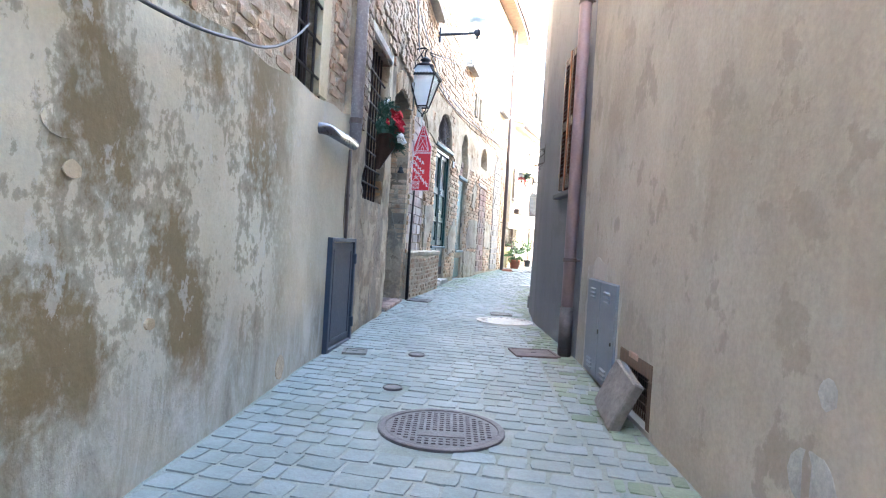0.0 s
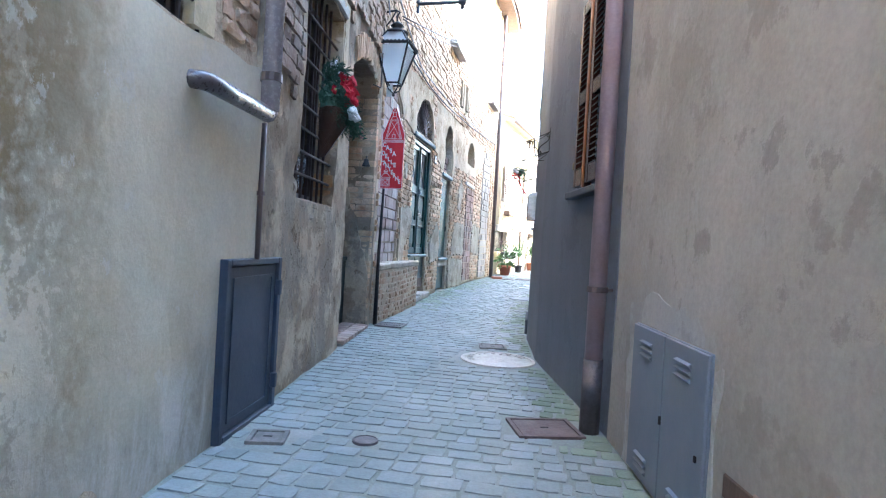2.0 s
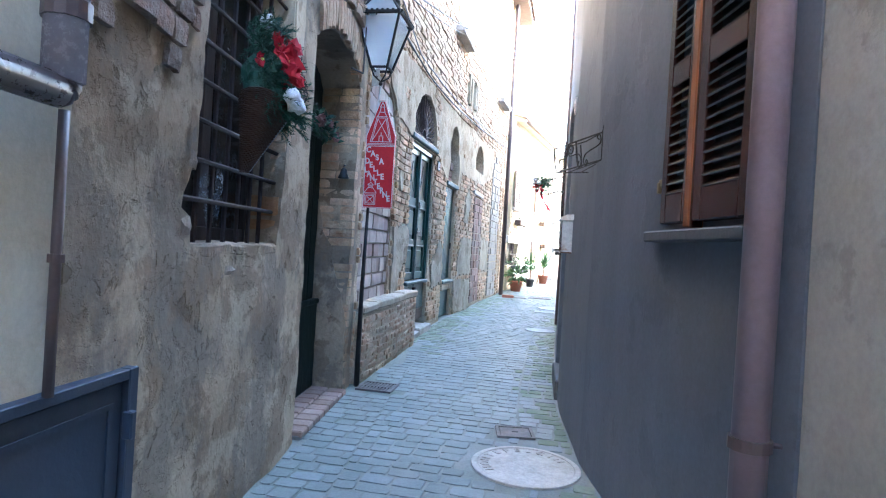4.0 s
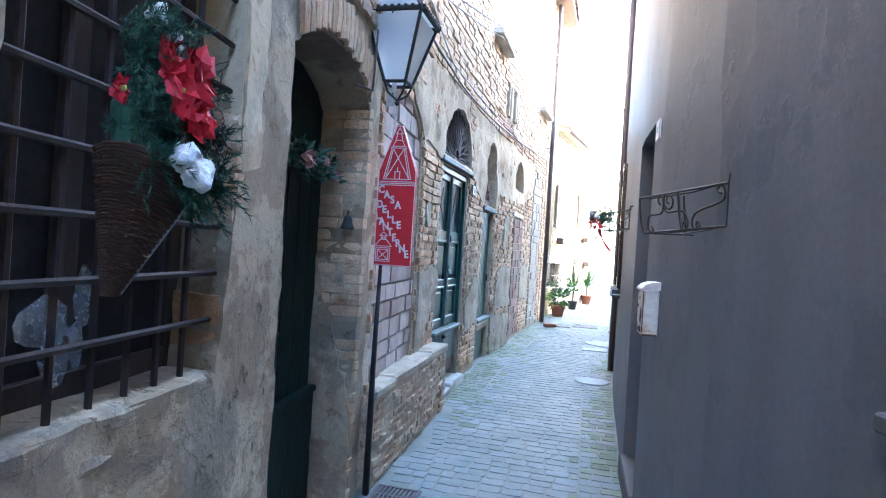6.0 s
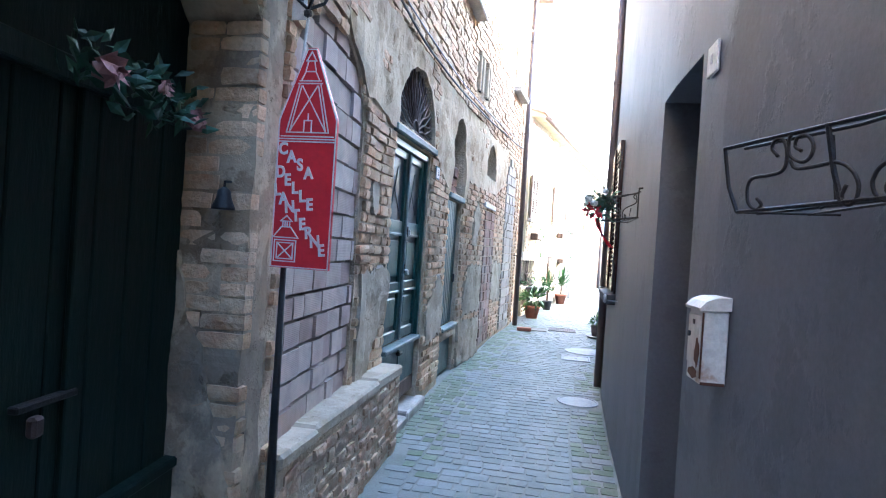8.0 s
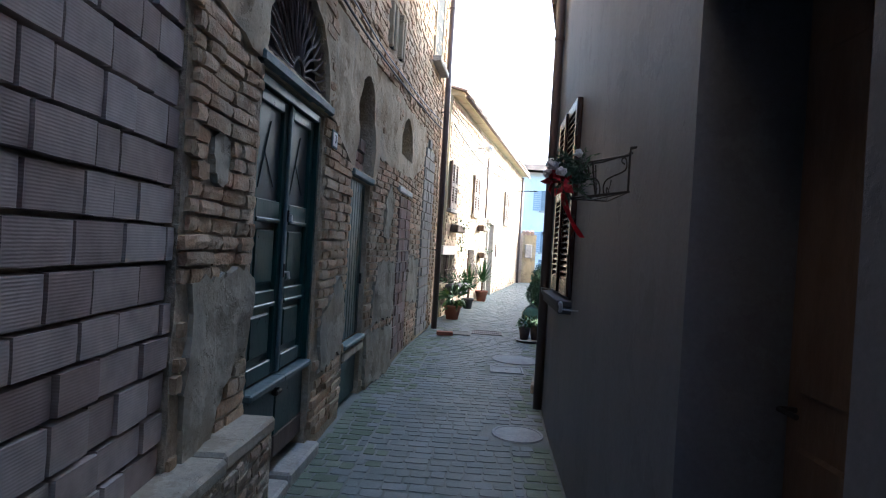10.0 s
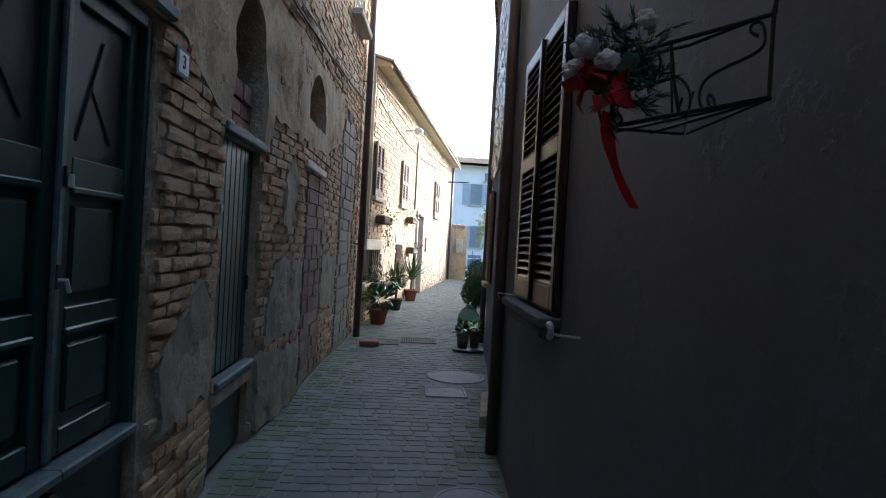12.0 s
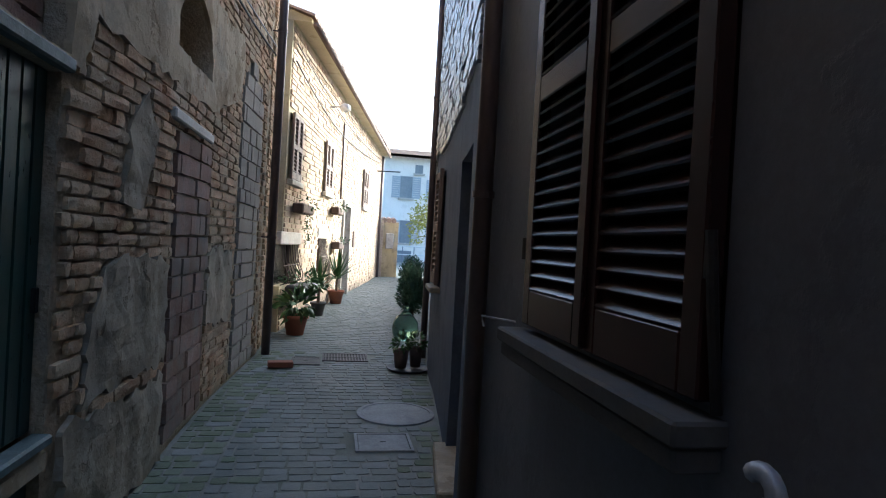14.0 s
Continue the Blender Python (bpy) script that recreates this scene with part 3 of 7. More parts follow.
def lay(name, mp, places, meshes, parent, depth=0.06, o=0.0, tilt=1.2, seed=3, singles=None, joined=None, joined_name="", label=""):
    """Lays pieces: those for which singles(y, z) holds as objects of their own, the others joined into one part."""
    rnd = random.Random(seed)
    verts, faces = [], []
    for y, z, l, h, proud in places:
        m = facing(mp, y, z, o + proud) @ pose(0, depth / 2 - 0.012, 0, rnd.uniform(-tilt, tilt), rnd.uniform(-tilt, tilt), rnd.uniform(-tilt, tilt)) @ Matrix.Diagonal((l, depth, h, 1))
        me = rnd.choice(meshes)
        if singles is None or singles(y, z):
            ob = new(name, me)
            ob.parent = parent
            ob.matrix_local = m
        else:
            k = len(verts)
            verts += [m @ v.co for v in me.vertices]
            faces += [tuple(k + i for i in p.vertices) for p in me.polygons]
    if verts:
        mesh_part(joined_name or name + "s", verts, faces, joined, parent, label, "stuff")

# ---- the ground and the walls ----
def ground_sheet():
    bm = B()
    ys = [-200, -12, 0, 4, 8, 12, 16, 20, 25, 30, 40, 60, 400]
    xs = [-300, -6, -3, -1, 0, 1, 3, 6, 300]
    g = [[bm.verts.new((x, y, ground_z(y) - 0.0015)) for x in xs] for y in ys]
    for a, b in zip(g, g[1:]):
        for i in range(len(xs) - 1):
            bm.faces.new((a[i], a[i + 1], b[i + 1], b[i]))
    return bm


ground = tagged(part("ground", ground_sheet(), M_JOINT), "sandy grey-green bedding of a cobbled village lane", "ground", kind="structure")

WIN0 = rect(3.13, 3.76, 2.40, 4.0)
WIN1 = [(4.87, 1.845), (5.72, 1.845), (5.745, 1.95), (5.75, 2.10), (5.76, 2.16), (5.775, 2.30), (5.795, 2.5), (5.80, 3.27), (4.91, 3.27), (4.905, 2.4), (4.875, 2.16), (4.81, 2.02), (4.80, 1.97), (4.86, 1.94)]
DOOR1 = [(6.2, 0.5), (7.33, 0.5), (7.33, 3.05), (7.22, 3.14), (7.0, 3.22), (6.76, 3.24), (6.5, 3.21), (6.32, 3.15), (6.2, 3.06)]
DOOR2 = rect(9.68, 10.80, 0.5, 3.12)
FAN2 = arch(9.68, 10.86, 3.22, 3.24, 3.78)
DOOR3 = rect(11.72, 12.50, 0.5, 2.82)
NICHE3 = arch(11.76, 12.52, 2.90, 3.30, 3.78)
NICHE4 = arch(13.72, 14.60, 3.34, 3.44, 3.84)
BLOCKARCH = arch(7.68, 8.88, 1.20, 2.95, 3.42)
RDOOR = rect(7.84, 8.62, 0.5, 3.11)
RWIN1 = rect(4.78, 5.46, 2.03, 3.22)
RWIN2 = rect(10.76, 11.74, 1.97, 3.32)
VENT = rect(2.83, 3.37, 0.69, 1.0)
TOP, TOP_R = 7.75, 6.6


def plaster_edge(y):
    return 2.28 + 0.062 * (y - 2.0)


low = [(-6, 0.4), (4.22, 0.4)] + [(y, plaster_edge(y) + 0.02 * math.sin(y * 9)) for y in (4.22, 4.0, 3.8, 3.4, 3.0, 2.6, 2.2, 1.8, 1.4, 0.6, -0.5, -2, -4, -6)]
wall_plastered = setting("wall_left_plastered", solid(left_map, low, (), 0.0, 0.45, 0.2, 0.012, 1.6), M_STAINED, "stained cream plaster wall with brown damp patches")
high = [(y, plaster_edge(y) + 0.02 * math.sin(y * 9) - 0.01) for y in (-6, -4, -2, -0.5, 0.6, 1.4, 1.8, 2.2, 2.6, 3.0, 3.4, 3.8, 4.0, 4.22)] + [(4.22, TOP), (-6, TOP)]
wall_rubble = setting("wall_left_upper", solid(left_map, high, (WIN0,), -0.05, 0.40, 0.25, 0.015, 4), M_MORTAR, "rough mortar wall of exposed brown stone")
wall_render = setting("wall_left_rendered", solid(left_map, [(4.223, 0.4), (7.555, 0.4), (7.555, TOP), (4.223, TOP)], (WIN1, DOOR1), 0.0, 0.45, 0.085, 0.014, 3.5, 0.006), M_RENDER, "rough grey cement render over old stone wall")
wall_brick = setting("wall_left_brick", solid(left_map, [(7.56, 0.4), (18.4, 0.4), (18.4, TOP), (7.56, TOP)], (BLOCKARCH, DOOR2, FAN2, DOOR3, NICHE3, NICHE4), -0.017, 0.42, 0.14, 0.010, 6), M_MORTAR, "old tan brick wall with recessed mortar joints")
# inner walls behind the openings are coloured near-black as unlit rooms
wall_behind = setting("wall_left_inner", solid(left_map, [(-6, 0.4), (18.4, 0.4), (18.4, TOP), (-6, TOP)], (), -0.9, 0.2, 1.0), M_SHADE, "dark unlit inner wall of the old houses")
end_left = B()
box(end_left, -9, -1.93, 18.35, 18.6, 0.4, TOP)
setting("wall_left_end", end_left, M_MORTAR, "end wall of the old brick house")

wall_beige = setting("wall_right_beige", solid(right_map, [(-6, 0.4), (4.60, 0.4), (4.60, TOP_R), (-6, TOP_R)], (VENT,), 0.0, 0.4, 0.25, 0.008, 1.2), M_BEIGE, "smooth beige-grey rendered house wall with faint stains")
wall_grey = setting("wall_right_grey", solid(right_map, [(4.61, 0.4), (12.46, 0.4), (12.46, TOP_R), (4.61, TOP_R)], (RDOOR, RWIN1, RWIN2), 0.0, 0.4, 0.25, 0.004, 1.2), M_GREY, "smooth blue-grey painted house wall")
inner_r = setting("wall_right_inner", solid(right_map, [(-6, 0.4), (12.62, 0.4), (12.62, TOP_R), (-6, TOP_R)], (), -0.75, 0.2, 1.0), M_SHADE, "dark unlit inner wall of the grey house")
RF_TOP = 6.4
RFDOOR = rect(13.0, 13.75, 0.5, 2.78)
RFWIN = rect(15.35, 15.85, 1.83, 2.93)
wall_far_right = setting("wall_right_far", solid(rfar_map, [(12.70, 0.4), (RF_END, 0.4), (RF_END, RF_TOP), (12.70, RF_TOP)], (RFDOOR, RFWIN), 0.0, 0.4, 0.5, 0.006, 1.5), M_BLUEGREY, "grey-blue rendered wall of the next house")
inner_rf = setting("wall_right_far_inner", solid(rfar_map, [(12.70, 0.4), (RF_END, 0.4), (RF_END, RF_TOP), (12.70, RF_TOP)], (), -0.6, 0.2, 1.0), M_SHADE, "dark unlit inner wall of the next house")
# unseen wall, added to keep the sun off the cream house's lower part
setting("wall_right_garden", solid(rfar_map, [(RF_END + 0.01, 0.4), (32, 0.4), (32, 2.7), (RF_END + 0.01, 2.7)], (), -0.1, 0.3, 0.6, 0.01), M_WHITEWALL, "added unseen wall that shades the cream house")
corner = B()
box(corner, -0.385, 0.3, 12.47, 12.69, 0.4, TOP_R)
setting("wall_right_corner", corner, M_GREY, "narrow end of the grey house wall")
wall_back = B()
box(wall_back, -1.2, 2.2, -6.3, -6.0, 0.3, TOP)
setting("wall_back", wall_back, M_BEIGE, "plain rendered wall closing the lane behind")


def roof(name, mp, y0, y1, z, out, back, label, board=None):
    """A tiled roof edge: rows of half-round tiles over a board, with the slope behind."""
    th = thing(name, Matrix(), label, "roof", kind="structure")
    bm = B()
    n = max(2, int((y1 - y0) / 1.0))
    rows = []
    for k in range(n + 1):
        y = y0 + (y1 - y0) * k / n
        rows.append([bm.verts.new(mp(y, zz, oo)) for oo, zz in ((out, z), (out, z + 0.06), (-back, z + 0.06 + 0.3 * (back + out)), (-back, z))])
    for a, b in zip(rows, rows[1:]):
        for i in range(4):
            bm.faces.new((a[i], a[(i + 1) % 4], b[(i + 1) % 4], b[i]))
    bm.faces.new(rows[0])
    bm.faces.new(rows[-1][::-1])
    part("roof_board", bm, board or M_WOOD, th)
    verts, faces = [], []
    y = y0
    while y < y1:
        for o0, o1 in ((out + 0.06, out - 0.35), (out - 0.30, out - 0.75)):
            k = len(verts)
            for oo, rad in ((o0, 0.085), (o1, 0.07)):
                for i in range(6):
                    a = math.pi * i / 5
                    verts.append(mp(y + rad * math.cos(a), z + 0.05 + 0.3 * (out - oo) + 0.03 + rad * 0.8 * math.sin(a) + 0.008 * math.sin(y * 7), oo))
            faces += [(k + i, k + i + 1, k + 7 + i, k + 6 + i) for i in range(5)]
            faces.append(tuple(k + i for i in range(6)))
        y += 0.19
    mesh_part("roof_tiles", verts, faces, M_TILE, th, "weathered half-round clay tiles", "stuff")
    return th


roof("roof_left", left_map, -6, 18.5, TOP, 0.38, 3.5, "clay tile roof edge of the old brick house")
roof("roof_right", right_map, -6, 12.6, TOP_R, 0.12, 3.5, "clay tile roof edge of the grey house")
roof("roof_right_far", rfar_map, 12.75, 19.9, RF_TOP, 0.15, 3.5, "clay tile roof edge of the next house")

# ---- things on the old houses (left of the lane) ----
def wire(name, pts, r, material, label, sag=0.0, n=14):
    """A hanging or fixed cable through the given places."""
    bm, out = B(), []
    for a, b in zip(pts, pts[1:]):
        a, b = Vector(a), Vector(b)
        for k in range(n):
            u = k / n
            out.append(a.lerp(b, u) - Vector((0, 0, sag * 4 * u * (1 - u))))
    out.append(Vector(pts[-1]))
    tube(bm, out, r, 6)
    return tagged(part(name, bm, material, None, "", True), label, "cable")


def elbow(a, b, c, r, n=5):
    """Points of a rounded bend at b."""
    a, b, c = Vector(a), Vector(b), Vector(c)
    p, q = b + (a - b).normalized() * r, b + (c - b).normalized() * r
    return [p.lerp(b, k / n).lerp(b.lerp(q, k / n), k / n) for k in range(n + 1)]


def downpipe(mp, y, z0, z1, o, r, material, label, boot=0.0, clamps=()):
    th = thing("downpipe", Matrix(), label, "drainpipe")
    part("pipe", tube(B(), [mp(y, z0 + boot, o), mp(y, (z0 + z1) / 2, o), mp(y, z1, o)], r, 14), material, th, "", True)
    if boot:
        part("boot", tube(B(), [mp(y, z0, o), mp(y, z0 + boot + 0.05, o)], r * 1.12, 14), M_CAST, th, "cast-iron lower end", True)
    for z in clamps:
        bm = tube(B(), [mp(y, z - 0.015, o), mp(y, z + 0.015, o)], r * 1.18, 14)
        tube(bm, [mp(y, z, o - r), mp(y, z, -0.02)], 0.008, 6)
        part("clamp", bm, M_PIPEBROWN, th)
    return th


# gutter pipe with its branch, and the thin pipe down to the hatch
gp = thing("gutter_pipe", Matrix(), "grey-mauve gutter pipe with a sloping branch from plaster wall", "drainpipe")
py = 4.10
part("pipe", tube(B(), [left_map(py, 2.20, 0.085), left_map(py, 4.5, 0.085), left_map(py, 7.6, 0.085)], 0.044, 14), M_PIPEGREY, gp, "", True)
part("collar", tube(B(), [left_map(py, 2.33, 0.085), left_map(py, 2.37, 0.085)], 0.05, 14), M_PIPEBROWN, gp)
part("collar", tube(B(), [left_map(py, 3.9, 0.085), left_map(py, 3.93, 0.085)], 0.05, 14), M_PIPEBROWN, gp)
a, b, c = left_map(3.52, 2.185, -0.04), left_map(3.54, 2.185, 0.05), left_map(4.09, 2.175, 0.083)
part("branch", tube(B(), [a] + elbow(a, b, c, 0.06) + [c] + elbow(c, left_map(4.10, 2.175, 0.085), left_map(4.10, 2.3, 0.085), 0.02), 0.037, 14), M_PIPEMETAL, gp, "dark brown sloping branch", True)
thin = thing("water_pipe", Matrix(), "thin dark vertical pipe above a metal hatch", "pipe")
part("pipe", tube(B(), [left_map(4.166, 2.15, 0.035), left_map(4.166, 1.49, 0.035)], 0.013, 8), M_PIPEBROWN, thin, "", True)
part("clamp", tube(B(), [left_map(4.166, 1.8, 0.035), left_map(4.166, 1.82, 0.035)], 0.019, 8), M_PIPEBROWN, thin)

# slate-blue hatch
hz0 = ground_z(4.2) - 0.01
hatch = thing("meter_hatch", facing(left_map, 4.185, hz0, -0.012) @ Matrix.Diagonal((1.43, 1, 1, 1)), "slate-blue painted steel hatch on plaster wall", "hatch")
bm = B()
for x0, x1, z0, z1 in ((-0.23, -0.20, 0, 0.82), (0.20, 0.23, 0, 0.82), (-0.20, 0.20, 0.79, 0.82), (-0.20, 0.20, 0, 0.03)):
    box(bm, x0, x1, -0.045, 0.05, z0, z1, 0.003)
part("frame", bm, M_HATCH, hatch)
bm = box(B(), -0.195, 0.195, -0.03, 0.04, 0.034, 0.786, 0.004)
leaf = part("door", bm, M_HATCH, hatch)
bm = B()
for x0, x1, z0, z1 in ((-0.165, 0.165, 0.72, 0.735), (-0.165, 0.165, 0.075, 0.09), (-0.165, -0.15, 0.09, 0.72), (0.15, 0.165, 0.09, 0.72)):
    box(bm, x0, x1, -0.036, -0.028, z0, z1)
part("moulding", bm, M_HATCH, leaf)
part("hinge", box(B(), 0.195, 0.215, -0.06, -0.03, 0.62, 0.70, 0.004), M_HATCH, hatch)
part("hinge", box(B(), 0.195, 0.215, -0.06, -0.03, 0.12, 0.20, 0.004), M_HATCH, hatch)


def barred_window(name, mp, hole, depth, nv, nh, label, pitch=None):
    y0, y1 = min(p[0] for p in hole), max(p[0] for p in hole)
    z0, z1 = min(p[1] for p in hole), max(p[1] for p in hole)
    w, h = (y1 - y0), z1 - z0
    th = thing(name, facing(mp, (y0 + y1) / 2, z0), label, "window", kind="structure")
    fr = B()
    for a in ((-w / 2 + 0.01, -w / 2 + 0.07, 0.0, h), (w / 2 - 0.07, w / 2 - 0.01, 0.0, h), (-w / 2 + 0.07, w / 2 - 0.07, 0.0, 0.07), (-w / 2 + 0.07, w / 2 - 0.07, h - 0.07, h), (-0.04, 0.04, 0.07, h - 0.07)):
        box(fr, a[0], a[1], depth + 0.12, depth + 0.17, a[2], a[3], 0.004)
    part("window_frame", fr, M_DARKWOOD, th)
    for s in (-1, 1):
        part("pane", box(B(), min(s * 0.04, s * (w / 2 - 0.07)), max(s * 0.04, s * (w / 2 - 0.07)), depth + 0.14, depth + 0.146, 0.07, h - 0.07), M_WINDOWGLASS, th)
    for k in range(nv):
        x = -w / 2 + w * (k + 0.5) / nv if not pitch else pitch[0] + pitch[1] * k - (y0 + y1) / 2
        part("bar", tube(B(), [(x, depth, 0.0), (x, depth, h)], 0.010, 6), M_BARS, th)
    for k in range(nh):
        z = h * (k + 0.5) / nh if not pitch else pitch[2] + pitch[3] * k - z0
        part("crossbar", tube(B(), [(-w / 2 - 0.02, depth - 0.012, z), (w / 2 + 0.02, depth - 0.012, z)], 0.010, 6), M_BARS, th)
    return th


barred_window("window_1", left_map, WIN0, 0.06, 4, 7, "small barred window with cream plastered reveal")
part_cream = solid(left_map, [(3.60, 2.42), (3.765, 2.42), (3.765, 3.98), (3.60, 3.98)], (), -0.04, 0.05, 0.2)
setting("trim_cream_reveal", part_cream, M_CREAM, "cream plaster strip beside a barred window")
barred_window("window_2", left_map, WIN1, 0.06, 7, 8, "barred ground-floor window with dark panes and rough sill", (4.875, 0.125, 2.01, 0.148))
sill = B()
box(sill, -0.42, 0.46, 0.002, 0.20, -0.05, 0.006, 0.012)
bmesh.ops.subdivide_edges(sill, edges=sill.edges[:], cuts=5, use_grid_fill=True)
for v in sill.verts:
    v.co += 0.014 * Vector(noise.noise_vector(v.co * 8))
s2 = tagged(part("sill_window_stone", sill, M_RENDER, None, "", m=facing(left_map, 5.27, 1.845)), "worn pale stone sill below barred window", "sill", kind="structure")
lint = B()
box(lint, -0.56, 0.56, -0.02, 0.3, 0.0, 0.10, 0.015)
tagged(part("trim_window_lintel", lint, M_STONE, None, "", m=facing(left_map, 5.30, 3.29)), "rough stone lintel above barred window", "trim", kind="structure")

# clear film bow behind the bars
bow = thing("film_bow", facing(left_map, 5.19, 2.04, -0.085), "crumpled clear plastic film bow tied to window bars", "decoration")
for k, (cx, cz, rx, rz) in enumerate(((-0.07, 0.03, 0.075, 0.055), (0.045, 0.075, 0.03, 0.075), (-0.03, -0.06, 0.04, 0.06), (0.03, -0.035, 0.018, 0.06))):
    part("loop", blob(B(), (cx, 0.0, cz), 1.0, 2, 0.35, (rx, 0.012, rz)), M_BROWNPAPER, bow)
part("knot", blob(B(), (0.0, -0.01, 0.0), 0.016, 1), M_BROWNPAPER, bow)


def sprig(bm, p, d, length, width, n, rnd):
    """A conifer sprig: needles fanned along a curved stem."""
    d = d.normalized()
    side = d.cross(Vector((rnd.uniform(-1, 1), rnd.uniform(-1, 1), rnd.uniform(-1, 1)))).normalized()
    up = d.cross(side)
    for k in range(n):
        u = (k + 0.3) / n
        q = p + d * length * u - Vector((0, 0, 0.18 * length * u * u))
        a = rnd.uniform(0, 2 * math.pi)
        w = (math.cos(a) * side + math.sin(a) * up) * width * rnd.uniform(0.6, 1.0) + d * width * 0.9
        t = w.cross(d).normalized() * 0.0022
        bm.faces.new([bm.verts.new(v) for v in (q - t, q + t, q + w)])


def leaf(bm, p, d, length, width, bend, rnd):
    """A pointed leaf or petal of four faces, folded along its rib."""
    d = d.normalized()
    s = d.cross(Vector((rnd.uniform(-1, 1), rnd.uniform(-1, 1), rnd.uniform(-0.2, 1)))).normalized()
    n = s.cross(d)
    a, m, e = p, p + d * length * 0.5 + n * bend * length, p + d * length
    l, r = m + s * width / 2 - n * width * 0.15, m - s * width / 2 - n * width * 0.15
    va, vm, ve, vl, vr = [bm.verts.new(v) for v in (a, m, e, l, r)]
    for f in ((va, vl, vm), (vl, ve, vm), (va, vm, vr), (vm, ve, vr)):
        bm.faces.new(f)


# wicker cone with poinsettia, pine and cotton
rnd = random.Random(11)
basket = thing("christmas_basket", facing(left_map, 5.14, 2.135, 0.045), "wicker cone with fir sprigs, red poinsettias and cotton", "decoration")


def cone_ring(u, i, n, w=0.0):
    """A place on the wicker cone: u from the tip up to the slanting rim, i of n round it."""
    a = 2 * math.pi * i / n
    return Vector((0.0 + 0.008 * u + (0.010 + 0.102 * u + w) * math.cos(a), -0.02 - 0.07 * u + (0.010 + 0.085 * u + w) * math.sin(a), u * (0.275 - 0.04 * math.cos(a))))


def lean(bm):
    """Tips the filling of the cone out of the window, away from its bars."""
    for v in bm.verts:
        x, y, z = v.co
        v.co = (0.010 + (x - 0.12) * 0.52 + 0.35 * (y + 0.10) + 0.25 * (z - 0.35), y * 1.2 + 0.25 * (z - 0.40), z)
    return bm


bm = B()
N = 26
rows = [[bm.verts.new(cone_ring(k / 29, i, N, 0.002 * rnd.uniform(-1, 1))) for i in range(N)] for k in range(30)]
for a, b in zip(rows, rows[1:]):
    for i in range(N):
        bm.faces.new((a[i], a[(i + 1) % N], b[(i + 1) % N], b[i]))
bm.faces.new(rows[0][::-1])
part("cone", bm, M_WICKER, basket)
bm = B()
for k in range(46):
    tube(bm, [cone_ring((k + 0.5) / 46, i, 28, 0.003 + 0.0025 * math.cos(i * math.pi + k * math.pi)) for i in range(29)], 0.0032, 5, False)
part("weave", bm, M_WICKER, basket)
bm = B()
for cx, cz, r, n in ((0.02, 0.36, 0.075, 95), (0.10, 0.30, 0.07, 80), (0.06, 0.47, 0.07, 80), (0.03, 0.56, 0.055, 70), (0.13, 0.56, 0.05, 55), (0.24, 0.40, 0.10, 90), (0.34, 0.32, 0.065, 80), (0.17, 0.25, 0.05, 40), (0.36, 0.25, 0.045, 50)):
    for k in range(n):
        d = Vector((rnd.gauss(0, 1), rnd.gauss(-0.5, 0.8), rnd.gauss(0.1, 1)))
        c = Vector((cx + rnd.uniform(-r, r), -0.07 + rnd.uniform(-0.07, 0.05), cz + rnd.uniform(-r, r)))
        sprig(bm, c, d, rnd.uniform(0.045, 0.085), 0.018, 26, rnd)
tagged(part("foliage", lean(bm), M_PINE, basket), kind="stuff")
bm = B()
blob(bm, (0.07, -0.03, 0.36), 0.065, 3, 0.6, (1.3, 0.8, 1.5))
blob(bm, (0.21, -0.03, 0.35), 0.06, 3, 0.6, (1.2, 0.8, 1.2))
part("filling", lean(bm), M_PINE, basket)
for cx, cy, cz, R in ((0.09, -0.15, 0.43, 0.095), (0.16, -0.16, 0.46, 0.105), (0.23, -0.14, 0.39, 0.09), (0.15, -0.165, 0.38, 0.08), (0.08, -0.13, 0.50, 0.07), (-0.10, -0.09, 0.41, 0.045), (0.22, -0.13, 0.47, 0.085), (0.26, -0.11, 0.34, 0.06)):
    cx -= 0.08
    bm = B()
    for k in range(17):
        a = 2 * math.pi * k / 8.5 + rnd.uniform(-0.2, 0.2)
        d = Vector((math.cos(a), -0.35 + 0.3 * (k % 2), math.sin(a)))
        leaf(bm, Vector((cx, cy, cz)), d + Vector((0, rnd.uniform(-0.5, 0.2), 0)), R * rnd.uniform(0.6, 0.95), R * 0.6, 0.22, rnd)
    bmesh.ops.remove_doubles(bm, verts=bm.verts[:], dist=0.0005)
    flower = part("poinsettia", lean(bm), M_PETAL, basket, "red cloth poinsettia")
    part("stamen", lean(blob(B(), (cx, cy - 0.012, cz), 0.009, 1)), M_LEAFYELLOW, flower)
for c, r in (((0.10, -0.165, 0.29), 0.030), ((0.125, -0.175, 0.255), 0.026), ((0.18, -0.16, 0.265), 0.030), ((0.175, -0.12, 0.545), 0.028), ((0.135, -0.09, 0.62), 0.026)):
    part("cotton_ball", lean(blob(B(), (c[0] - 0.07, c[1], c[2]), r * 1.15, 3, 0.5, (1.45, 0.85, 1.0))), M_COTTON, basket, "white cotton ball", True)
bm = B()
for k in range(9):
    p = Vector((0.19 + 0.012 * k, -0.14, 0.26 + 0.03 * k))
    pts = [p + Vector((0.05 * math.sin(u * 5 + k), -0.02 + 0.03 * math.cos(u * 4 + k * 2), 0.05 * math.sin(u * 3 + k * 1.3))) for u in [i / 11 * 2.4 for i in range(12)]]
    tube(bm, pts, 0.0013, 4)
tagged(part("light_string", lean(bm), M_IRON, basket, "dark wire of fairy lights"), kind="stuff")
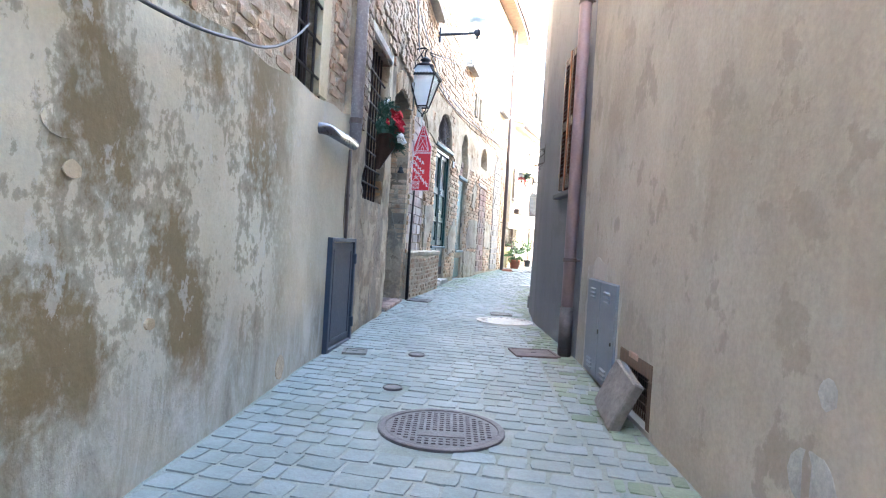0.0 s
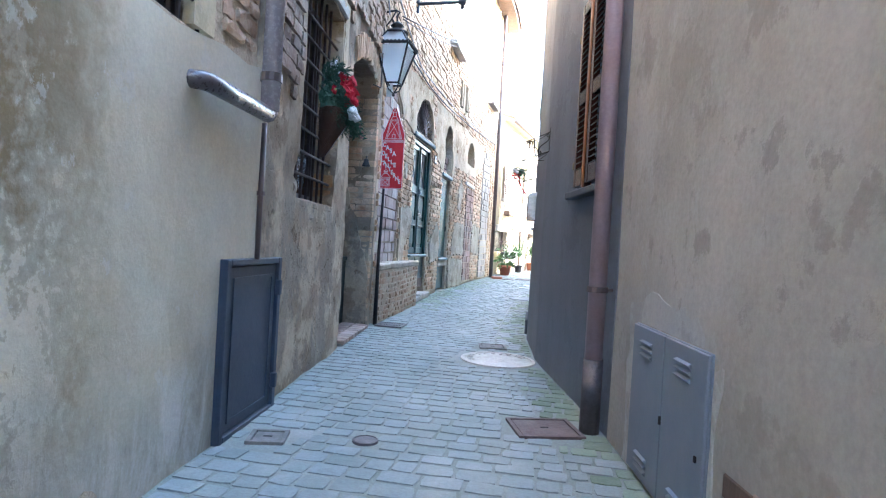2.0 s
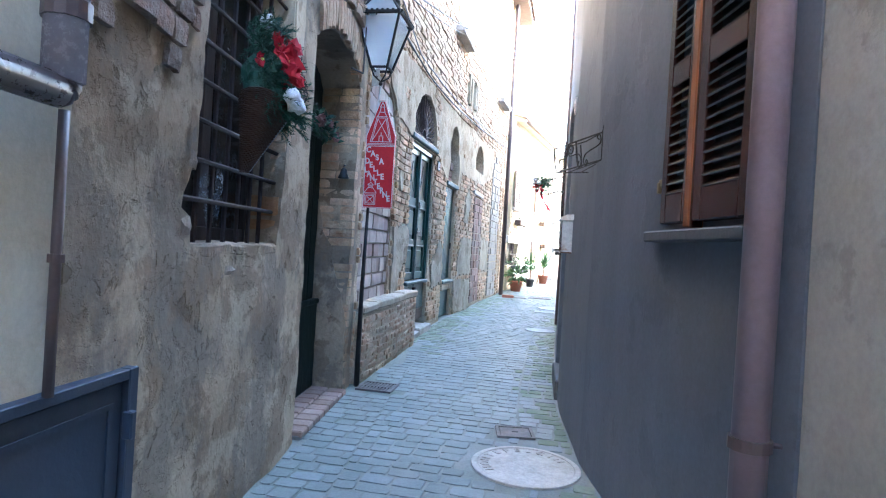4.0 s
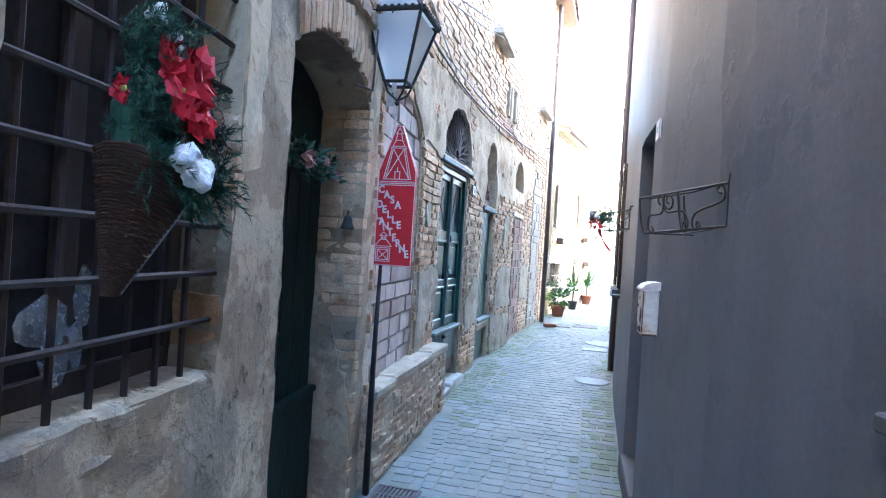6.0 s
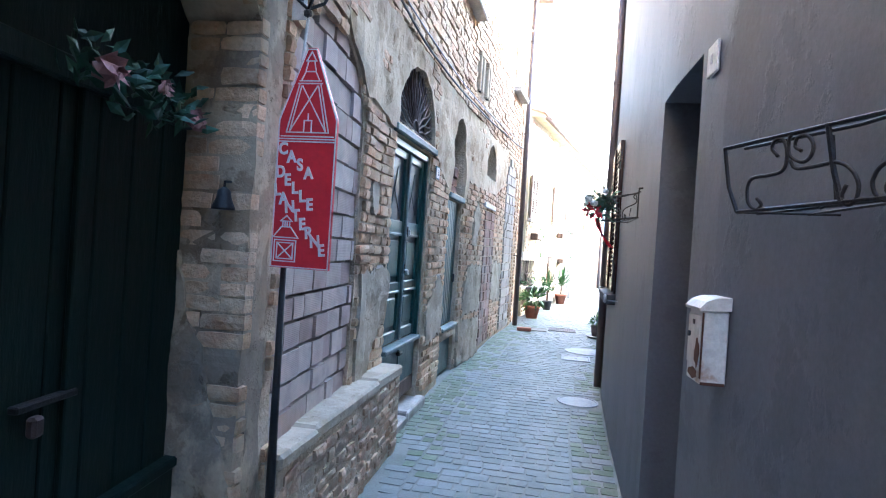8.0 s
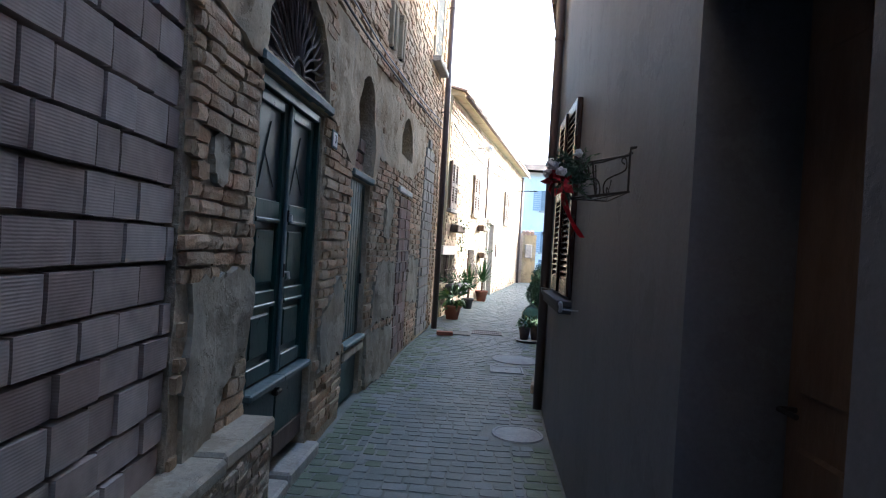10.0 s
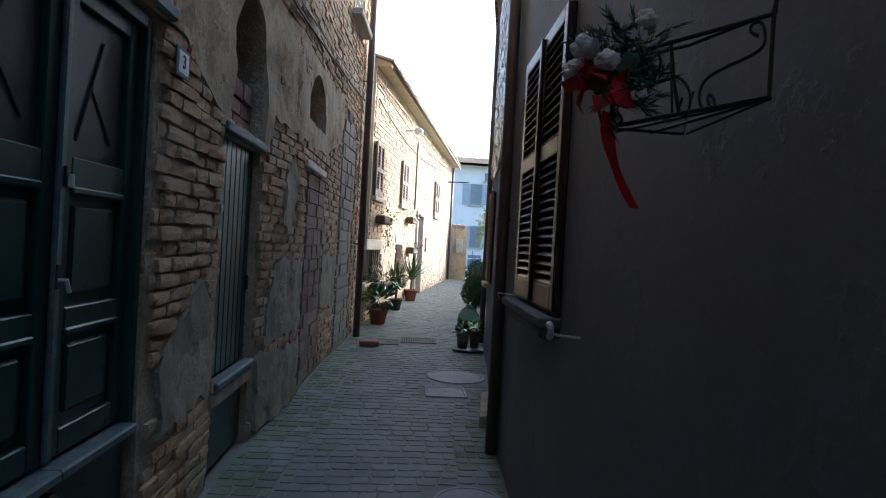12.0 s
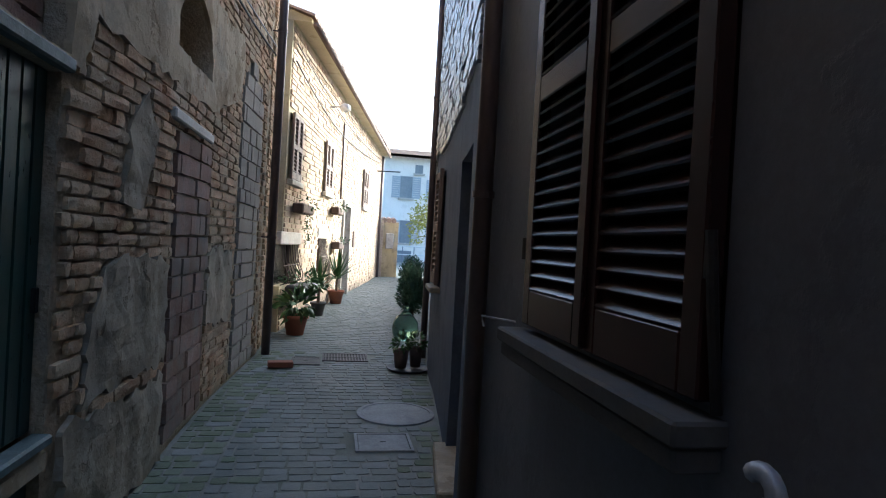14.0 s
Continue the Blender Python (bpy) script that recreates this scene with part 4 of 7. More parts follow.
part("cord", tube(B(), [cone_ring(u, -4.5, 28, 0.006) for u in (0.02, 0.25, 0.5, 0.75, 1.0)], 0.0035, 6), M_CABLEPALE, basket, "pale twisted cord")

# dark green plank door in its deep arch
door = thing("door_1", facing(left_map, 6.765, 0.735, -0.28), "blackish green plank door standing in a deep arch", "door", kind="structure")
for k in range(7):
    x0 = -0.57 + 1.14 * k / 7
    part("plank", box(B(), x0 + 0.003, x0 + 1.14 / 7 - 0.003, 0.0, 0.05, 0.0, 1.92, 0.004), M_BLACKGREEN, door)
part("transom", box(B(), -0.57, 0.57, -0.03, 0.05, 1.92, 1.99, 0.005), M_BLACKGREEN, door)
part("upper_panel", box(B(), -0.57, 0.57, 0.02, 0.05, 1.99, 2.6), M_BLACKGREEN, door)
part("kick_board", box(B(), -0.55, 0.55, -0.04, 0.0, 0.02, 0.66, 0.006), M_BLACKGREEN, door)
part("ledge", box(B(), -0.55, 0.55, -0.055, 0.0, 0.66, 0.70, 0.008), M_BLACKGREEN, door)
part("stile", box(B(), -0.02, 0.02, -0.02, 0.0, 0.7, 1.92, 0.004), M_BLACKGREEN, door)
bolt = part("bolt", box(B(), -0.20, 0.02, -0.03, 0.0, 1.055, 1.075, 0.004), M_IRON, door)
part("padlock", box(B(), -0.165, -0.125, -0.05, -0.02, 0.985, 1.04, 0.008), M_RUST, bolt, "small brass padlock")
step = B()
box(step, -0.58, 0.50, -0.25, 0.35, -0.2, 0.0, 0.02)
step_ob = tagged(part("trim_door_step", step, M_SLAB, None, "", m=facing(left_map, 6.80, 0.745, -0.22)), "worn brick and stone door step", "step", kind="structure")
for k in range(9):
    for j in range(2):
        x0 = -0.58 + 1.08 * k / 9
        bm = box(B(), x0 + 0.005, x0 + 1.08 / 9 - 0.005, -0.255 + 0.14 * j, -0.12 + 0.14 * j, -0.03, 0.012 + 0.004 * ((k * 3 + j) % 3), 0.008)
        part("step_brick", bm, M_STEPBRICK, step_ob)
# small rose garland
gar = thing("rose_garland", facing(left_map, 6.82, 2.66, -0.15), "leafy garland with dusty pink roses above a door", "decoration")
bm = B()
for k in range(120):
    p = Vector((rnd.uniform(-0.27, 0.30), rnd.uniform(-0.05, 0.04), rnd.uniform(-0.06, 0.09)))
    leaf(bm, p, Vector((rnd.uniform(-1, 1), rnd.uniform(-1, 0.3), rnd.uniform(-0.8, 0.8))), rnd.uniform(0.05, 0.09), 0.03, 0.1, rnd)
tagged(part("leaves", bm, M_PINE, gar), kind="stuff")
for c, r in (((-0.22, -0.06, 0.0), 0.045), ((0.25, -0.04, -0.02), 0.035), ((0.02, -0.07, 0.02), 0.025)):
    bm = B()
    for k in range(9):
        a = k * 2.4
        leaf(bm, Vector(c), Vector((math.cos(a), -0.8, math.sin(a))), r * 1.4, r * 1.3, 0.3, rnd)
    bmesh.ops.remove_doubles(bm, verts=bm.verts[:], dist=0.0005)
    blob(bm, c, r * 0.7, 1, 0.2)
    part("rose", bm, M_ROSE, gar, "dusty pink cloth rose")
bell = thing("wall_bell", facing(left_map, 7.25, 2.36, -0.07) @ Matrix.Scale(0.8, 4), "small black iron wall bell in the doorway", "bell")
part("bell_body", lathe(B(), [(0.052, 0.0), (0.05, 0.012), (0.034, 0.05), (0.028, 0.085), (0.01, 0.10)], 14), M_IRON, bell, "", True)
part("hook", tube(B(), [(0, 0, 0.10), (0, 0.0, 0.125), (0.06, 0.0, 0.13)], 0.006, 6), M_IRON, bell)

# street lantern on its bracket
LC = Vector((-1.93, 7.42, 3.24))
lan = thing("street_lantern", Matrix.Translation(LC), "black iron street lantern with frosted panes on wall bracket", "lantern")
bw, tw, H = 0.065, 0.165, 0.37
cor = [(-1, -1), (1, -1), (1, 1), (-1, 1)]
for k in range(4):
    (ax, ay), (cx, cy) = cor[k], cor[(k + 1) % 4]
    part("corner_bar", tube(B(), [(ax * bw, ay * bw, 0), (ax * tw, ay * tw, H)], 0.010, 6), M_IRON, lan)
    bm = B()
    s = 0.93
    vs = [bm.verts.new(v) for v in ((ax * bw * s, ay * bw * s, 0.01), (cx * bw * s, cy * bw * s, 0.01), (cx * tw * s, cy * tw * s, H - 0.01), (ax * tw * s, ay * tw * s, H - 0.01))]
    bm.faces.new(vs)
    bmesh.ops.solidify(bm, geom=bm.faces[:], thickness=0.004)
    part("pane", bm, M_LANTERNGLASS, lan, "frosted glass pane").visible_shadow = False
    bm = B()
    vs = [bm.verts.new(v) for v in ((ax * (tw - 0.01), ay * (tw - 0.01), H + 0.02), (cx * (tw - 0.01), cy * (tw - 0.01), H + 0.02), (cx * 0.08, cy * 0.08, H + 0.15), (ax * 0.08, ay * 0.08, H + 0.15))]
    bm.faces.new(vs)
    bmesh.ops.solidify(bm, geom=bm.faces[:], thickness=0.006)
    part("roof_pane", bm, M_LANTERNGLASS, lan, "glazed roof pane")
    part("roof_bar", tube(B(), [(ax * tw, ay * tw, H + 0.02), (ax * 0.08, ay * 0.08, H + 0.15)], 0.009, 6), M_IRON, lan)
bm = B()
for k in range(4):
    (ax, ay), (cx, cy) = cor[k], cor[(k + 1) % 4]
    tube(bm, [(ax * (tw + 0.012), ay * (tw + 0.012), H + 0.01), (cx * (tw + 0.012), cy * (tw + 0.012), H + 0.01)], 0.016, 6)
    for j in range(9):
        u = (j + 0.5) / 9
        blob(bm, ((ax + (cx - ax) * u) * (tw + 0.02), (ay + (cy - ay) * u) * (tw + 0.02), H + 0.02), 0.013, 1)
part("rim", bm, M_IRON, lan)
bm = B()
for k in range(4):
    (ax, ay), (cx, cy) = cor[k], cor[(k + 1) % 4]
    tube(bm, [(ax * bw, ay * bw, 0), (cx * bw, cy * bw, 0)], 0.010, 6)
    tube(bm, [(ax * bw, ay * bw, 0), (ax * 0.045, ay * 0.045, -0.06), (0, 0, -0.10)], 0.007, 5)
blob(bm, (0, 0, -0.115), 0.018, 1)
part("base", bm, M_IRON, lan)
part("cap", lathe(B(), [(0.12, H + 0.145), (0.115, H + 0.165), (0.06, H + 0.18), (0.045, H + 0.21), (0.07, H + 0.225), (0.05, H + 0.25), (0.02, H + 0.27)], 16), M_IRON, lan, "", True)
part("bulb", lathe(B(), [(0.015, H - 0.02), (0.018, H - 0.06), (0.04, H - 0.10), (0.043, H - 0.13), (0.02, H - 0.165), (0.004, H - 0.17)], 14), M_WHITE, lan, "unlit white bulb", True)
bm = B()
wx = along(LEFT, 7.42) - LC.x
tube(bm, [(0, 0, H + 0.26), (-0.01, 0, H + 0.33), (0.02, 0, H + 0.37), (-0.02, 0, H + 0.39), (wx, 0, H + 0.37)], 0.010, 6)
tube(bm, [(wx, 0, H + 0.20), (wx + 0.08, 0, H + 0.30), (-0.02, 0, H + 0.385)], 0.007, 6)
part("bracket", bm, M_IRON, lan)

# red lantern-shaped sign
SX, SZ = -1.902, 2.16
sign = thing("hanging_sign", Matrix.Translation((SX, 7.43, SZ)), "red lantern-shaped board sign with white lettering", "sign")
out = [(-0.118, 0), (0.118, 0), (0.118, 0.565), (0.018, 0.835), (-0.018, 0.835), (-0.118, 0.565)]
part("board", plate(B(), out, -0.008, 0.008), M_RED, sign)


def strokes(lines, w, y=-0.0115):
    bm = B()
    for x0, z0, x1, z1 in lines:
        d = Vector((x1 - x0, 0, z1 - z0))
        n = Vector((-d.z, 0, d.x)).normalized() * w / 2
        e = d.normalized() * w / 2
        p, q = Vector((x0, y, z0)) - e, Vector((x1, y, z1)) + e
        f = [bm.verts.new(v) for v in (p - n, q - n, q + n, p + n)]
        g = [bm.verts.new(v.co + Vector((0, 0.003, 0))) for v in f]
        bm.faces.new(f)
        bm.faces.new(g[::-1])
        for i in range(4):
            bm.faces.new((f[i], g[i], g[(i + 1) % 4], f[(i + 1) % 4]))
    return bm


edge = [(x * 0.975, 0.004 + z * 0.988) for x, z in out]
part("border", strokes([(*edge[i], *edge[(i + 1) % 6]) for i in range(6)], 0.004), M_WHITE, sign, "thin white border line")
part("divider", strokes([(-0.112, 0.480, 0.112, 0.480), (-0.112, 0.490, 0.112, 0.490), (-0.105, 0.50, 0.105, 0.50)], 0.004), M_WHITE, sign)
top_art = [(-0.085, 0.515, 0.085, 0.515), (-0.085, 0.515, -0.042, 0.70), (0.085, 0.515, 0.042, 0.70), (-0.072, 0.52, -0.034, 0.69), (0.072, 0.52, 0.034, 0.69), (-0.048, 0.70, 0.048, 0.70), (-0.042, 0.71, 0.042, 0.71), (-0.072, 0.52, 0.03, 0.69), (0.072, 0.52, -0.03, 0.69),
           (-0.035, 0.715, -0.02, 0.745), (0.035, 0.715, 0.02, 0.745), (-0.02, 0.745, 0.02, 0.745), (-0.02, 0.75, -0.012, 0.785), (0.02, 0.75, 0.012, 0.785), (-0.02, 0.785, 0.02, 0.785), (-0.018, 0.787, 0.0, 0.82), (0.018, 0.787, 0.0, 0.82), (-0.015, 0.515, -0.015, 0.56), (0.015, 0.515, 0.015, 0.56), (-0.015, 0.56, 0.015, 0.56), (0.0, 0.562, 0.0, 0.585)]
tagged(part("lantern_drawing", strokes(top_art, 0.0042), M_WHITE, sign, "white line drawing of a lantern"), kind="stuff")
low_art = [(-0.105, 0.025, -0.018, 0.025), (-0.105, 0.105, -0.018, 0.105), (-0.105, 0.025, -0.105, 0.105), (-0.018, 0.025, -0.018, 0.105), (-0.094, 0.035, -0.029, 0.035), (-0.094, 0.095, -0.029, 0.095), (-0.094, 0.035, -0.094, 0.095), (-0.029, 0.035, -0.029, 0.095), (-0.094, 0.035, -0.029, 0.095), (-0.094, 0.095, -0.029, 0.035),
           (-0.112, 0.115, -0.010, 0.115), (-0.112, 0.115, -0.08, 0.155), (-0.010, 0.115, -0.042, 0.155), (-0.08, 0.155, -0.042, 0.155), (-0.075, 0.158, -0.075, 0.175), (-0.047, 0.158, -0.047, 0.175), (-0.066, 0.158, -0.066, 0.175), (-0.057, 0.158, -0.057, 0.175), (-0.085, 0.177, -0.037, 0.177), (-0.083, 0.178, -0.061, 0.198), (-0.039, 0.178, -0.061, 0.198)]
tagged(part("lantern_drawing", strokes(low_art, 0.004), M_WHITE, sign, "white line drawing of a lantern"), kind="stuff")


def lettering(text, size, material, parent, m, name="letter", depth=0.002, bold=0.0):
    cu = bpy.data.curves.new("letter", "FONT")
    cu.body, cu.size, cu.extrude, cu.offset, cu.align_x, cu.align_y = text, size, depth, bold, "CENTER", "CENTER"
    tmp = new("letter_curve", cu)
    me = bpy.data.meshes.new_from_object(tmp)
    bpy.data.objects.remove(tmp)
    me.materials.append(material)
    ob = new(name, me)
    ob.parent = parent
    ob.matrix_local = m
    return ob


for word, x0, z0, dx, dz, turn in (("CASA", -0.092, 0.450, 0.036, -0.030, -10), ("DELLE", -0.098, 0.362, 0.0315, -0.030, -10), ("LANTERNE", -0.106, 0.293, 0.0275, -0.0315, -16)):
    for k, ch in enumerate(word):
        lettering(ch, 0.062, M_WHITE, sign, pose(x0 + dx * k, -0.0115, z0 + dz * k, 90, turn * 0.4, 0) @ Matrix.Diagonal((0.85, 1, 1, 1)), bold=0.0022)
part("strap", tube(B(), [(-0.045, 0.0, 0.77), (-0.028, -0.0, 0.97)], 0.006, 6), M_WHITE, sign, "white hanging strap")
tag = thing("white_tag", Matrix.Translation((-1.99, 7.47, 3.12)), "small blank white card behind a lantern", "card")
part("card", box(B(), -0.03, 0.03, -0.003, 0.003, 0, 0.14, 0.001), M_WHITE, tag)
pole = thing("sign_pole", Matrix(), "thin dark pole leaning at the wall below a sign", "pole")
part("pole", tube(B(), [(-2.035, 7.58, ground_z(7.58) - 0.01), (-2.03, 7.56, 1.5), (-1.99, 7.475, 2.2)], [0.023, 0.017, 0.011], 10), M_IRON, pole, "", True)
part("bracket", tube(B(), [(-1.99, 7.475, 2.19), (-1.95, 7.437, 2.2)], 0.01, 6), M_IRON, pole)
wire("cable_lantern", [left_map(7.0, 3.12, 0.01), left_map(7.2, 3.14, 0.05), left_map(7.3, 3.55, 0.03), left_map(7.35, 4.1, 0.02)], 0.006, M_CABLE, "dark cable looping down to the door arch")

# masonry bench
bench = thing("stone_bench", Matrix(), "low rubble bench with pale worn slabs along wall", "bench")
bm = B()
rows = []
for k in range(16):
    y = 7.63 + 2.03 * k / 15
    xf = -2.035 - 0.045 * k / 15
    rows.append([bm.verts.new(v) for v in ((-2.36, y, 0.6), (xf, y, 0.6), (xf + 0.012 * noise.noise((y * 3, 1, 0)), y, 1.0), (xf, y, 1.30), (-2.36, y, 1.30))])
for a, b in zip(rows, rows[1:]):
    for i in range(5):
        bm.faces.new((a[i], a[(i + 1) % 5], b[(i + 1) % 5], b[i]))
bm.faces.new(rows[0])
bm.faces.new(rows[-1][::-1])
part("core", bm, M_MORTAR, bench)
ends = [7.62, 8.02, 8.55, 9.08, 9.68]
for k in range(4):
    bm = box(B(), -2.36, -2.02 - 0.045 * k / 3, ends[k] + 0.006, ends[k + 1] - 0.006, 1.295, 1.365 + 0.008 * (k % 2), 0.015)
    for v in bm.verts:
        v.co += 0.012 * Vector(noise.noise_vector(v.co * 6))
    part("slab", bm, M_PATCH, bench)

# green double door under a fanlight
d2 = thing("door_2", facing(left_map, 10.24, 0.93, -0.06), "old dark green double door with glazed upper panes", "door", kind="structure")
part("door_frame", box(box(box(B(), -0.555, -0.51, -0.03, 0.05, 0.5, 2.18, 0.004), 0.51, 0.555, -0.03, 0.05, 0.5, 2.18, 0.004), -0.51, 0.51, -0.03, 0.05, 2.13, 2.18, 0.004), M_GREEN, d2)
for s, x0, x1 in ((-1, -0.505, -0.012), (1, 0.012, 0.505)):
    bm = B()
    for a in ((x0, x0 + 0.07, 0.53, 2.125), (x1 - 0.07, x1, 0.53, 2.125), (x0 + 0.07, x1 - 0.07, 2.06, 2.125), (x0 + 0.07, x1 - 0.07, 1.42, 1.54), (x0 + 0.07, x1 - 0.07, 0.94, 1.03), (x0 + 0.07, x1 - 0.07, 0.53, 0.62)):
        box(bm, a[0], a[1], 0.0, 0.045, a[2], a[3], 0.005)
    lf = part("leaf", bm, M_GREEN, d2)
    # sky reflection is in the pane's colour, not mirrored
    part("pane", box(B(), x0 + 0.07, x1 - 0.07, 0.022, 0.028, 1.54, 2.06), M_SKYPANE, lf, "opaque door pane with painted blue-grey sky reflection")
    xm = (x0 + x1) / 2
    cu = tube(tube(B(), [(xm - 0.13, 0.019, 1.60), (xm - 0.05, 0.019, 1.80), (xm + 0.02, 0.019, 1.98)], 0.004, 6), [(xm - 0.05, 0.019, 1.80), (xm + 0.10, 0.019, 1.62)], 0.003, 6)
    part("curtain_edge", cu, M_CURTAIN, lf, "dark hem of a drawn-back curtain")
    for z0, z1 in ((1.03, 1.42), (0.62, 0.94)):
        bm = box(B(), x0 + 0.07, x1 - 0.07, 0.025, 0.04, z0, z1)
        box(bm, x0 + 0.105, x1 - 0.105, 0.008, 0.03, z0 + 0.04, z1 - 0.04, 0.012)
        part("panel", bm, M_GREEN, lf)
        part("moulding", box(B(), x0 + 0.07, x1 - 0.07, -0.008, 0.02, z1 - 0.005, z1 + 0.02, 0.006), M_GREEN, lf)
    part("sill_ledge", box(B(), x0 - 0.02, x1 + 0.01, -0.07, 0.03, 0.475, 0.515, 0.008), M_GREENPALE, d2, "faded blue-green ledge")
part("cover_strip", box(B(), -0.018, 0.018, -0.02, 0.0, 0.53, 2.125, 0.006), M_GREENPALE, d2)
for s, x0, x1 in ((-1, -0.53, -0.01), (1, 0.01, 0.53)):
    lw = part("lower_leaf", box(B(), x0, x1, -0.01, 0.04, 0.14, 0.47, 0.006), M_GREEN, d2)
    part("kick_plank", box(B(), x0, x1, -0.015, 0.035, 0.0, 0.14, 0.006), M_WOOD, lw, "worn brown plank")
part("latch", box(B(), -0.07, 0.02, -0.05, -0.01, 0.40, 0.435, 0.01), M_IRON, d2)
lk = part("lock_plate", box(B(), 0.0, 0.022, -0.03, -0.018, 1.43, 1.50, 0.003), M_IRON, d2)
part("key", box(B(), 0.004, 0.016, -0.05, -0.03, 1.43, 1.475, 0.004), M_WHITE, lk, "bright steel key")
hd = part("handle", tube(B(), [(-0.005, -0.02, 1.13), (-0.005, -0.05, 1.13), (0.012, -0.05, 1.09)], 0.008, 6), M_WHITE, d2, "pale metal handle")
part("escutcheon", box(B(), -0.015, 0.008, -0.026, -0.018, 1.10, 1.18, 0.003), M_IRON, hd)
lt = B()
box(lt, -0.64, 0.66, -0.228, 0.12, 0.0, 0.062, 0.012)
for v in lt.verts:
    v.co += 0.012 * Vector(noise.noise_vector(v.co * 7))
tagged(part("trim_stone_lintel", lt, M_GREENPALE, None, "", m=facing(left_map, 10.25, 3.135, -0.2)), "weathered pale grey lintel above green door", "lintel", kind="structure")
fan = thing("fanlight_grille", facing(left_map, 10.27, 3.25, -0.035), "rusted wrought-iron sunburst grille in an arch", "grille")
for k in range(13):
    a = math.pi * (k + 0.5) / 13
    pts = [(0.10 * math.cos(a), 0, 0.10 * math.sin(a))]
    for j in range(1, 7):
        u = j / 6
        pts.append((0.57 * (0.18 + 0.82 * u) * math.cos(a + 0.07 * math.sin(u * 6)), 0, 0.52 * (0.18 + 0.82 * u) * math.sin(a + 0.07 * math.sin(u * 6))))
    part("ray", tube(B(), pts, 0.009, 5), M_RUST, fan)
    if k < 12:
        a2 = math.pi * (k + 1) / 13
        part("petal", tube(B(), [(0.32 * math.cos(a), 0, 0.30 * math.sin(a)), (0.46 * math.cos(a2 - 0.04), 0, 0.42 * math.sin(a2 - 0.04)), (0.56 * math.cos(a2), 0, 0.50 * math.sin(a2))], 0.007, 5), M_RUST, fan)
part("hub", tube(B(), [(0.1 * math.cos(math.pi * k / 10), 0, 0.1 * math.sin(math.pi * k / 10)) for k in range(11)], 0.012, 6), M_RUST, fan)
part("bottom_bar", tube(B(), [(-0.58, 0, 0.0), (0.58, 0, 0.0)], 0.011, 6), M_RUST, fan)
# sheet coloured near-black for the shade behind the rays
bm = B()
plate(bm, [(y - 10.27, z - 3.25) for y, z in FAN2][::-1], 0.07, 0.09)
part("backing_pane", bm, M_SHADE, fan, "sheet painted shade-dark behind the grille")
for y0, y1, z0, o in ((9.72, 10.24, 0.80, -0.03), (10.26, 10.88, 0.825, -0.03)):
    bm = box(B(), 0, y1 - y0, -0.10, 0.24, -0.16, 0.02, 0.015)
    for v in bm.verts:
        v.co += 0.012 * Vector(noise.noise_vector(v.co * 5 + Vector((y0, 0, 0))))
    tagged(part("trim_marble_step", bm, M_STONE, None, "", m=facing(left_map, y0, z0, o)), "broken pale marble door step", "step", kind="structure")

# enamel house number
num = thing("house_number", facing(left_map, 11.0, 2.93, 0.012), "pale blue enamel house number plate on brick", "number plate")
part("plate", box(B(), -0.075, 0.075, -0.008, 0.0, 0, 0.13, 0.004), M_GREENPALE, num, "pale blue-grey enamel plate")
part("field", box(B(), -0.055, 0.055, -0.011, -0.007, 0.015, 0.115, 0.002), M_WHITE, num, "white enamel field")
lettering("3", 0.085, M_CABLE, num, pose(0, -0.013, 0.066, 90, 0, 0), "numeral", 0.001, 0.001)

# narrow plank door
d3 = thing("door_3", facing(left_map, 12.11, 0.86, -0.06), "narrow dark green plank door under brick-filled arch", "door", kind="structure")
for k in range(8):
    x0 = -0.385 + 0.77 * k / 8
    part("plank", box(B(), x0 + 0.002, x0 + 0.77 / 8 - 0.002, 0.0, 0.04, 0.52, 1.96, 0.008), M_GREEN, d3)
part("ledge", box(B(), -0.39, 0.39, -0.085, 0.0, 0.47, 0.515, 0.01), M_GREENPALE, d3, "faded blue-green ledge")
part("ledge_stone", box(B(), -0.39, 0.39, -0.07, 0.03, 0.36, 0.465, 0.02), M_PATCH, d3)
part("lower_panel", box(B(), -0.385, 0.385, -0.0, 0.04, -0.05, 0.36, 0.006), M_GREEN, d3)
part("lintel_board", box(B(), -0.43, 0.43, -0.085, 0.05, 1.965, 2.025, 0.01), M_GREENPALE, d3, "grey weathered lintel board")
part("lock_plate", box(B(), 0.33, 0.36, -0.02, 0.0, 1.0, 1.1, 0.004), M_IRON, d3)
# the niche's shade is put into the colour of its back
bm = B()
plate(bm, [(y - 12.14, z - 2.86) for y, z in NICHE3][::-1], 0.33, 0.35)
tagged(part("trim_niche_back", bm, M_SHADE, None, "", m=facing(left_map, 12.14, 2.86)), "back of an arched niche painted shade-dark", "niche", kind="structure")
bm = B()
plate(bm, [(y - 14.16, z - 3.34) for y, z in NICHE4][::-1], 0.28, 0.30)
tagged(part("trim_niche_back", bm, M_BAND, None, "", m=facing(left_map, 14.16, 3.34)), "plastered back of a small niche", "niche", kind="structure")
wl = B()
box(wl, -0.50, 0.50, -0.035, 0.05, 0, 0.07, 0.01)
tagged(part("trim_white_lintel", wl, M_MARBLE, None, "", m=facing(left_map, 14.16, 2.885)), "whitewashed lintel over a bricked-up door", "lintel", kind="structure")

